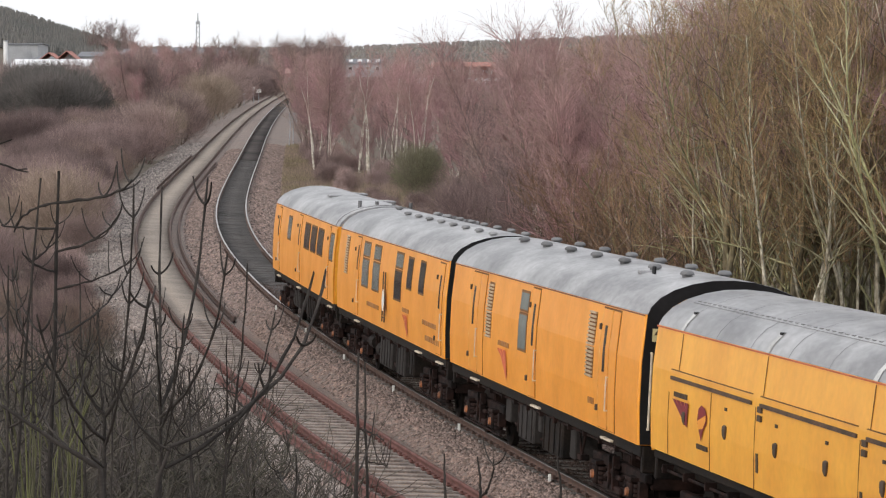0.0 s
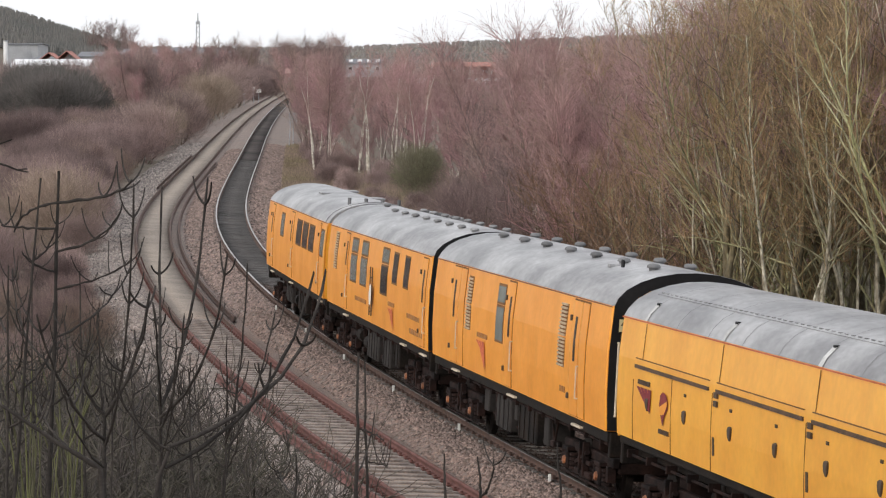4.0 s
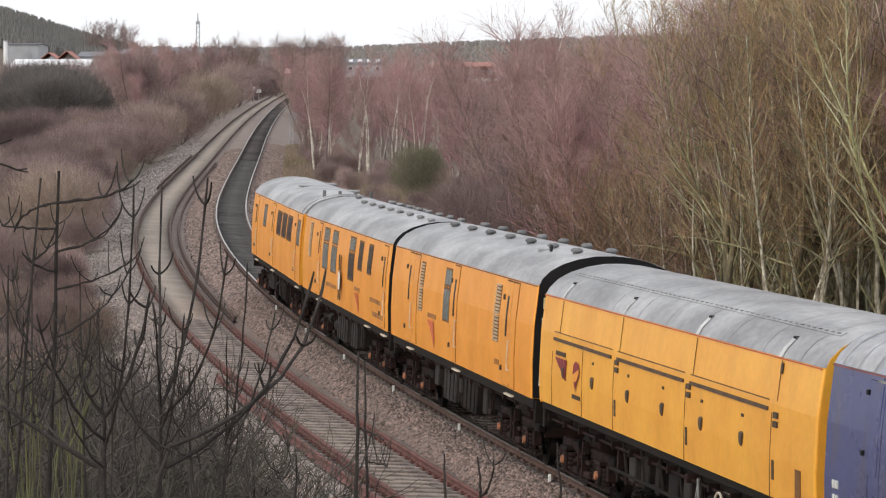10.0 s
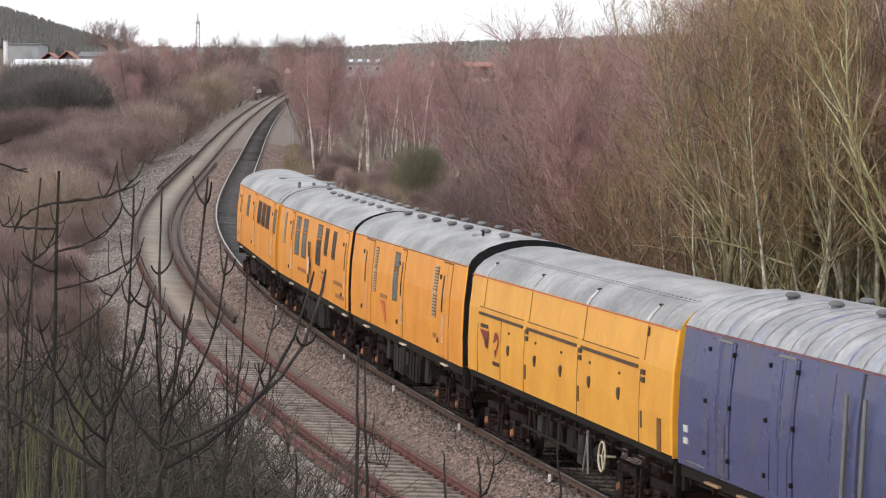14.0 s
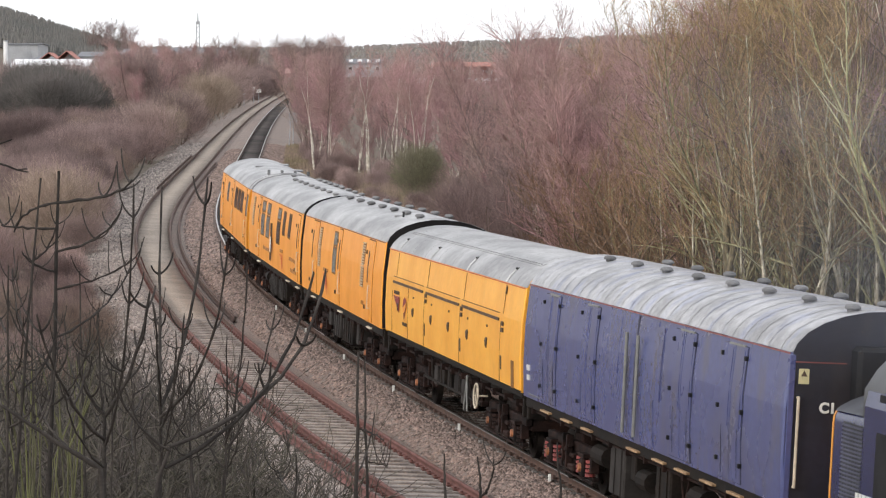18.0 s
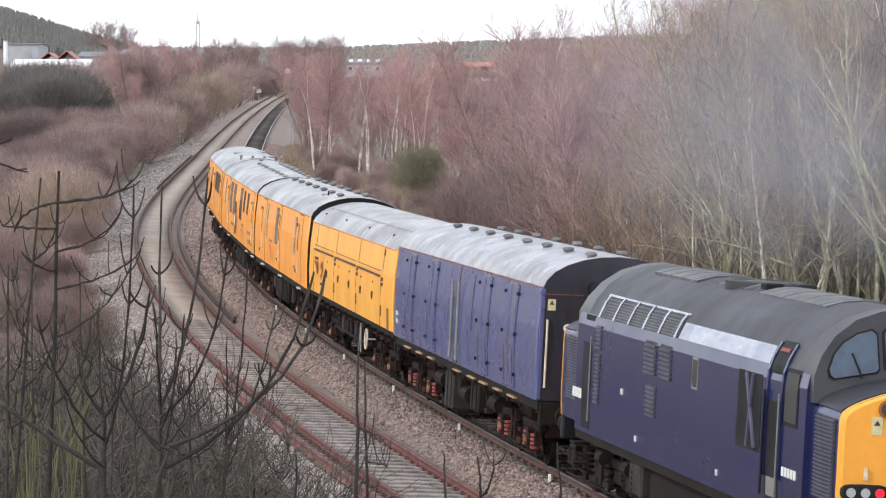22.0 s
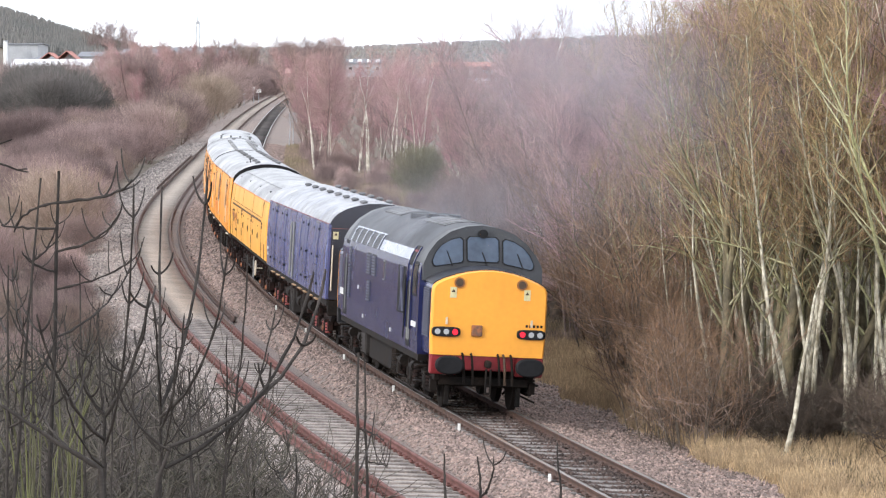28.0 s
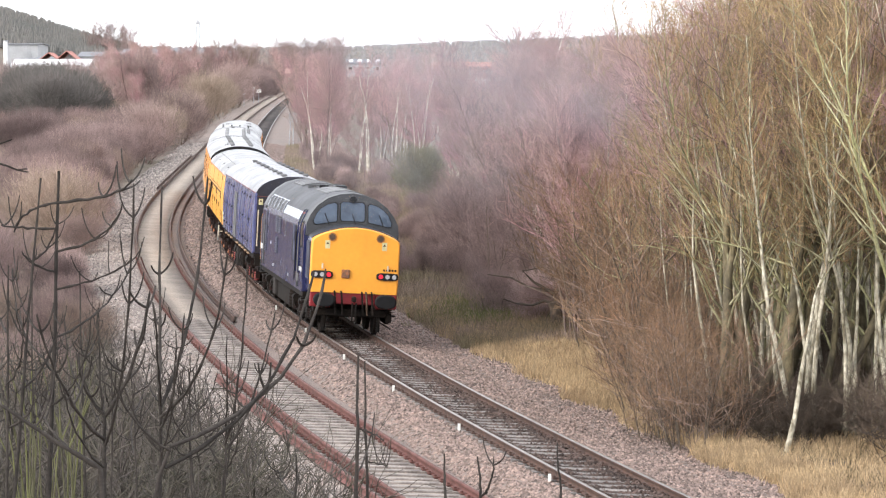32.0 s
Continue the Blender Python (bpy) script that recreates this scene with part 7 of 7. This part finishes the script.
def trackside(name, label, category, px, base, top, d, width, board, m_board, round_board=False):
    """A post with a board, beside the line."""
    a, b = seen_at(px, base, d), seen_at(px, top, d)
    root = tagged(new(name), label, category)
    zg = float(height(a[0], d)) - 0.1
    part("post", Shape().rod((a[0], d, zg), (a[0], d, b[2]), 0.06, n=8), M_CLAD, root)
    z0 = b[2] - board
    if round_board:
        part("board", Shape().rod((a[0], d - 0.10, z0 + board / 2), (a[0], d - 0.06, z0 + board / 2), board / 2, n=20), m_board, root)
    else:
        part("board", Shape().box(a[0] - width / 2, a[0] + width / 2, d - 0.12, d - 0.06, z0, b[2], 0.01), m_board, root)
    return root


sp = trackside("lineside_sign", "pale square lineside sign on two grey posts", "sign", 519, 250, 200, 296.0, 0.75, 0.9, M_CLAD)
part("post", Shape().rod((seen_at(511, 250, 296.0)[0], 296.0, 2.4), (seen_at(516, 196, 296.0)[0], 296.0, 5.9), 0.05, n=8), M_CLAD, sp)
trackside("signal_post", "small white lineside signal board on a post", "signal", 449, 172, 154, 520.0, 0.45, 0.6, M_WHITE)
trackside("signal_post", "small white and black lineside cabinet on a post", "signal", 458, 172, 158, 516.0, 0.8, 0.55, M_WHITE)
trackside("marker_post", "low white lineside marker", "signal", 432, 172, 165, 500.0, 0.4, 0.3, M_WHITE)
for y in (60.7, 70.2, 79.6, 89.0, 98.4, 107.8):
    x, z = float(line_1(y)), float(rise(y))
    m = Matrix.Translation((x - 0.98, y, z - 0.02))
    mk = tagged(new("rail_marker"), "small white painted marker beside the rail", "marker", "white rail markers")
    mk.matrix_basis = m
    part("peg", Shape().box(-0.03, 0.03, -0.03, 0.03, -0.2, 0.03, 0.008), M_WHITE, mk)


# ---- verge ----
def tufts(name, label, n, region, mat, blade, seed):
    """Dry grass as many thin blades."""
    rs = np.random.RandomState(seed)
    rows = []
    for k in range(n):
        x, y = region(rs)
        z = float(height(x, y)) - 0.02
        for b in range(5):
            a, l = rs.uniform(0, 6.28), blade * rs.uniform(0.5, 1.3)
            o = l * rs.uniform(0.15, 0.6)
            rows.append((x + rs.normal(0, 0.07), y + rs.normal(0, 0.07), z, x + o * math.cos(a), y + o * math.sin(a), z + l, 0.008 * max(1, y / 75.0), 0.003 * max(1, y / 75.0)))
    tagged(new(name, prisms(name, rows, mat, 3)), label, "grass", kind="stuff")


def verge(rs):
    y = rs.uniform(57, 116)
    x0 = float(line_1(y)) + 3.75 + 0.25 * math.sin(y * 0.9)
    x1 = min(float(np.interp(y, WOOD_Y, WOOD_X)) - 0.2, x0 + 3.6)
    return x0 + max(x1 - x0, 1.2) * rs.rand() ** 0.9, y


def heath(rs):
    y = 98 + 200 * rs.rand() ** 1.4
    x0 = float(line_1(y)) + (3.5 if y < 122 else 2.7)
    x1 = float(np.interp(y, WOOD_Y, WOOD_X)) + 2.0
    return x0 + max(x1 - x0, 1.2) * rs.rand(), y


def left_ground(rs):
    y = rs.uniform(56, 130)
    return float(line_2(y)) - rs.uniform(2.4, 9), y


tufts("verge_grass", "straw-coloured dry grass on the verge", 9000, verge, M_DRY, 0.3, 21)
tufts("verge_grass", "straw-coloured dry grass before the near trees", 5000, lambda rs: (lambda y: (float(line_1(y)) + 3.9 + rs.uniform(0, 8.5), y))(rs.uniform(54, 71.5)), M_DRY, 0.26, 26)
tufts("green_grass", "patch of fresh green grass beside the line", 1700, lambda rs: (rs.normal(1.4, 0.8), rs.normal(110, 2.6)), M_FRESH, 0.36, 25)
tufts("heath_grass", "brown and purple withered growth before the wood", 15000, heath, M_HEATH, 0.40, 24)
tufts("bank_grass", "grey-brown dead grass beside the disused track", 4500, left_ground, M_BRAMBLE, 0.3, 22)
tufts("wood_floor_grass", "olive grass under the trees", 2500, lambda rs: ((lambda y: (float(np.interp(y, WOOD_Y, WOOD_X)) + rs.uniform(0, 7), y))(rs.uniform(58, 140))), M_OLIVE, 0.3, 23)


# ---- sleepers and stones ----
def stones(name, label, n, curve, lat0, lat1, y0, y1, level, mat, size, seed):
    """Loose ballast stones as squashed eight-sided lumps."""
    rs = np.random.RandomState(seed)
    y = y0 + (y1 - y0) * rs.rand(n) ** 1.35
    lat = rs.uniform(lat0, lat1, n)
    lv = np.interp(lat, level[0], level[1])
    dx = curve(y + 0.5) - curve(y - 0.5)
    nrm = np.sqrt(1 + dx * dx)
    c = np.stack([curve(y) + lat / nrm, y - dx * lat / nrm, rise(y) + lv - lat * math.sin(CANT)], 1)
    octa = np.array([(1, 0, 0), (-1, 0, 0), (0, 1, 0), (0, -1, 0), (0, 0, 1), (0, 0, -1)], float)
    v = octa[None] * rs.uniform(0.6, 1.3, (n, 6, 1)) * np.array([1, 1, 0.75])
    a = rs.uniform(0, 6.28, n)
    ca, sa = np.cos(a)[:, None], np.sin(a)[:, None]
    v = np.stack([v[:, :, 0] * ca - v[:, :, 1] * sa, v[:, :, 0] * sa + v[:, :, 1] * ca, v[:, :, 2]], 2) * (size * rs.uniform(0.6, 1.4, (n, 1, 1)))
    f = np.array([(0, 2, 4), (2, 1, 4), (1, 3, 4), (3, 0, 4), (2, 0, 5), (1, 2, 5), (3, 1, 5), (0, 3, 5)])
    me = raw_mesh(name, (c[:, None] + v).reshape(-1, 3), (np.arange(n)[:, None, None] * 6 + f[None]).reshape(-1, 3), mat)
    tagged(new(name, me), label, "stones", kind="stuff")


LV1 = ([-3.0, -1.75, -0.9, 0.9, 1.75, 2.6, 4.1], [-0.75, -0.24, -0.19, -0.19, -0.24, -0.40, -0.375])
LV2 = ([-3.6, -1.8, -0.9, 0.9, 2.2], [-0.7, -0.27, -0.22, -0.22, -0.27])
LV1S = ([-0.68, -0.45, -0.1, 0.25, 0.68], [-0.135, -0.155, -0.185, -0.165, -0.135])
stones("ballast_stones", "loose pinkish ballast stones beside the running rails", 34000, line_1, 0.9, 4.1, 54, 140, LV1, M_STONE, 0.042, 31)
stones("ballast_stones", "loose pinkish ballast stones between the tracks", 17000, line_1, -2.3, -0.9, 54, 125, LV1, M_STONE, 0.045, 32)
stones("ballast_stones", "dark ballast stones between the running rails", 15000, line_1, -0.68, 0.68, 54, 120, LV1S, M_STONE_DARK, 0.042, 33)
stones("ballast_stones", "grey ballast stones between the rusted rails", 8000, line_2, -0.66, 0.66, 54, 115, LV2, M_STONE, 0.03, 34)
stones("ballast_stones", "loose grey ballast stones beside the disused track", 19000, line_2, -3.5, -0.95, 54, 165, LV2, M_STONE_GREY, 0.042, 35)
stones("ballast_stones", "coarse pinkish ballast beside the far rails", 16000, line_1, 0.9, 4.0, 135, 300, LV1, M_STONE, 0.075, 36)
stones("ballast_stones", "coarse pinkish ballast between the far tracks", 9000, line_1, -2.4, -0.9, 120, 280, LV1, M_STONE, 0.07, 37)
stones("ballast_stones", "coarse grey ballast beside the far disused track", 9000, line_2, -3.5, -0.95, 150, 300, LV2, M_STONE_GREY, 0.07, 38)
sweep([(-0.68, -0.17), (0.68, -0.17), (0.68, -0.2), (-0.68, -0.2)], line_1, NEAR_YS, M_OILED, "track_bed", "dark oily ballast between the running rails")
sweep([(-0.68, -0.2), (0.68, -0.2), (0.68, -0.23), (-0.68, -0.23)], line_2, NEAR_YS, M_FOUR2, "track_bed", "pale fine ballast between the rusted rails")


def sleepers(curve, mat, spacing, y0, count, half, top, parent, deep=0.13):
    """Single sleepers, sharing one mesh, as parts of their ballast bed."""
    sh = Shape()
    sh.loft([[(x, -0.125, -deep), (x, -0.12, zt - 0.012), (x, -0.10, zt), (x, 0.10, zt), (x, 0.12, zt - 0.012), (x, 0.125, -deep)] for x, zt in ((-half, -0.01), (-0.6, 0.0), (0.0, -0.008), (0.6, 0.0), (half, -0.01))])
    me = sh.mesh("sleeper", mat)
    rs = np.random.RandomState(int(spacing * 1000))
    y = y0
    for k in range(count):
        dx = float(curve(y + 0.5) - curve(y - 0.5))
        ob = new("sleeper", me)
        ob.parent = parent
        ob.matrix_basis = Matrix.Translation((float(curve(y)), y, float(rise(y)) + top + rs.uniform(-0.008, 0.008))) @ Matrix.Rotation(-math.atan(dx) + rs.normal(0, 0.008), 4, 'Z') @ Matrix.Rotation(CANT, 4, 'Y')
        y += spacing / math.sqrt(1 + dx * dx)


sleepers(line_1, M_WOODPALE, 0.70, 50.0, 74, 0.98, -0.145, bed_1)
sleepers(line_1, M_WOODEN, 0.70, 101.0, 216, 0.70, -0.145, bed_1)
sleepers(line_2, M_SLEEPER, 0.66, 50.0, 84, 1.0, -0.155, bed_2)


def clips(curve, parent, y0, n, spacing, mat, offs):
    """Rail chairs and clips, one small part at each rail seat."""
    sh = Shape().box(-0.13, 0.13, -0.07, 0.07, -0.17, -0.13, 0.01).box(-0.125, -0.075, -0.035, 0.035, -0.13, -0.095).box(0.075, 0.125, -0.035, 0.035, -0.13, -0.095)
    me = sh.mesh("rail_chair", mat)
    y = y0
    for k in range(n):
        dx = float(curve(y + 0.5) - curve(y - 0.5))
        for o in offs:
            ob = new("rail_chair", me)
            ob.parent = parent
            ob.matrix_basis = Matrix.Translation((float(curve(y)), y, float(rise(y)))) @ Matrix.Rotation(-math.atan(dx), 4, 'Z') @ Matrix.Rotation(CANT, 4, 'Y') @ Matrix.Translation((o, 0, 0.012))
        y += spacing / math.sqrt(1 + dx * dx)


clips(line_1, bed_1, 50.0, 130, 0.70, M_RAIL, (-0.752, 0.752))
clips(line_2, bed_2, 50.0, 130, 0.66, M_RED_RAIL, (-0.752, 0.752))


# ---- exhaust smoke: soft wisps that leave the engine one after another ----
def smoke_material():
    m = bpy.data.materials.new("thin grey exhaust smoke")
    m.use_nodes = True
    n, l = m.node_tree.nodes, m.node_tree.links
    n.remove(n["Principled BSDF"])
    tex, noise_t, ln = n.new("ShaderNodeTexCoord"), n.new("ShaderNodeTexNoise"), n.new("ShaderNodeVectorMath")
    mp = n.new("ShaderNodeMapping")
    mp.inputs["Scale"].default_value = (1 / 1.5, 1 / 6.0, 1 / 1.8)
    l.new(tex.outputs["Object"], mp.inputs["Vector"])
    ln.operation = 'LENGTH'
    l.new(mp.outputs[0], ln.inputs[0])
    noise_t.inputs["Scale"].default_value, noise_t.inputs["Detail"].default_value = 0.9, 5
    l.new(tex.outputs["Object"], noise_t.inputs["Vector"])
    fall, nr, mul = n.new("ShaderNodeMapRange"), n.new("ShaderNodeMapRange"), n.new("ShaderNodeMath")
    fall.interpolation_type = 'SMOOTHSTEP'
    fall.inputs[1].default_value, fall.inputs[2].default_value, fall.inputs[3].default_value, fall.inputs[4].default_value = 0.0, 1.0, 0.27, 0.0
    l.new(ln.outputs["Value"], fall.inputs[0])
    nr.inputs[1].default_value, nr.inputs[2].default_value, nr.inputs[3].default_value, nr.inputs[4].default_value = 0.3, 0.7, 0.45, 1.0
    l.new(noise_t.outputs["Fac"], nr.inputs[0])
    mul.operation = 'MULTIPLY'
    l.new(fall.outputs[0], mul.inputs[0])
    l.new(nr.outputs[0], mul.inputs[1])
    clear, d1, d2, both, mix = n.new("ShaderNodeBsdfTransparent"), n.new("ShaderNodeBsdfDiffuse"), n.new("ShaderNodeBsdfTranslucent"), n.new("ShaderNodeMixShader"), n.new("ShaderNodeMixShader")
    d1.inputs["Color"].default_value = d2.inputs["Color"].default_value = (0.47, 0.49, 0.55, 1)
    l.new(d1.outputs[0], both.inputs[1])
    l.new(d2.outputs[0], both.inputs[2])
    l.new(mul.outputs[0], mix.inputs[0])
    l.new(clear.outputs[0], mix.inputs[1])
    l.new(both.outputs[0], mix.inputs[2])
    l.new(mix.outputs[0], n["Material Output"].inputs["Surface"])
    return m


M_SMOKE = smoke_material()
SMOKE = []


def wisp_mesh(seed):
    """A rumpled soft oval sheet, 12 m long and 3.6 m high."""
    rs = np.random.RandomState(seed)
    a, b, c = rs.uniform(0, 6.28, 3)
    v, f = [], []
    for i in range(9):
        for j in range(28):
            r, q = i / 8, 2 * math.pi * j / 28
            y, z = 6.0 * r * math.cos(q), 1.8 * r * math.sin(q)
            v.append((0.22 * math.sin(y * 1.1 + a) * math.cos(z * 1.7 + b) + 0.12 * math.sin(2.3 * z + y + c), y, z))
    for i in range(8):
        for j in range(28):
            f.append((i * 28 + j, (i + 1) * 28 + j, (i + 1) * 28 + (j + 1) % 28, i * 28 + (j + 1) % 28))
    me = raw_mesh("smoke_wisp", v, f, M_SMOKE)
    me.polygons.foreach_set("use_smooth", [True] * len(me.polygons))
    return me


for k in range(16):
    w = tagged(new("smoke_wisp", wisp_mesh(200 + k)), "thin grey-blue exhaust haze drifting off the locomotive", "smoke", "exhaust smoke")
    w.visible_shadow = False
    SMOKE.append((w, 13.5 + 1.05 * k, k))


# ---- what moves ----
def motions():
    for root, mid, half in STOCK:
        walk(root, [(0.5 * i, track_pose(TRAVEL[i] + mid, half)) for i in range(len(TRAVEL))])
    # wheels roll as the train goes; a row at least every 75 degrees
    for wheel, seat, r in WHEELS:
        rows, last = [], None
        for k in range(321):
            t = 0.1 * k
            turn = -(travelled(t) - TRAVEL[0]) / r
            nxt = -(travelled(min(t + 0.1, 32.0)) - TRAVEL[0]) / r
            if last is None or k == 320 or abs(nxt - last) > radians(75):
                rows.append((t, Matrix.Translation(seat) @ Matrix.Rotation(turn, 4, 'X')))
                last = turn
        walk(wheel, rows)
    # each wisp rides inside the engine, leaves by the exhaust and drifts to the wood
    mid, half = STOCK[-1][1], STOCK[-1][2]
    for wisp, out, k in SMOKE:
        rs = np.random.RandomState(300 + k)
        wind, lift, yaw, off = rs.uniform(4.8, 6.2), rs.uniform(0.1, 0.5), rs.uniform(68, 88), rs.uniform(-0.3, 2.4)
        wind = wind * rs.uniform(1.0, 1.9) if k < 6 else wind * (rs.uniform(0.95, 1.5) if k < 10 else rs.uniform(0.85, 1.1))
        s0 = travelled(out) + mid - 1.0
        rows = []
        for i in range(65):
            t = 0.5 * i
            if t < out:
                m = track_pose(travelled(t) + mid, half) @ Matrix.Translation((0, -1.0, 2.2))
            else:
                a = t - out
                ease = min(a / 2.0, 1.0)
                ease = ease * ease * (3 - 2 * ease)
                q = track_pose(s0 + wind * 7.0 * (1 - math.exp(-a / 7.0)), half)
                m = q @ Matrix.Translation((off * ease + 0.05 * a + 0.12 * max(a - 4, 0) ** 1.6, 0, 2.35 + (1.2, 2.8, 4.6, 6.2)[k % 4] * ease + min(lift * a, 1.6) + 0.22 * max(a - 7.5, 0) ** 2)) @ Matrix.Rotation(radians(-yaw) * ease, 4, 'Z')
            rows.append((t, m))
        walk(wisp, rows)


motions()
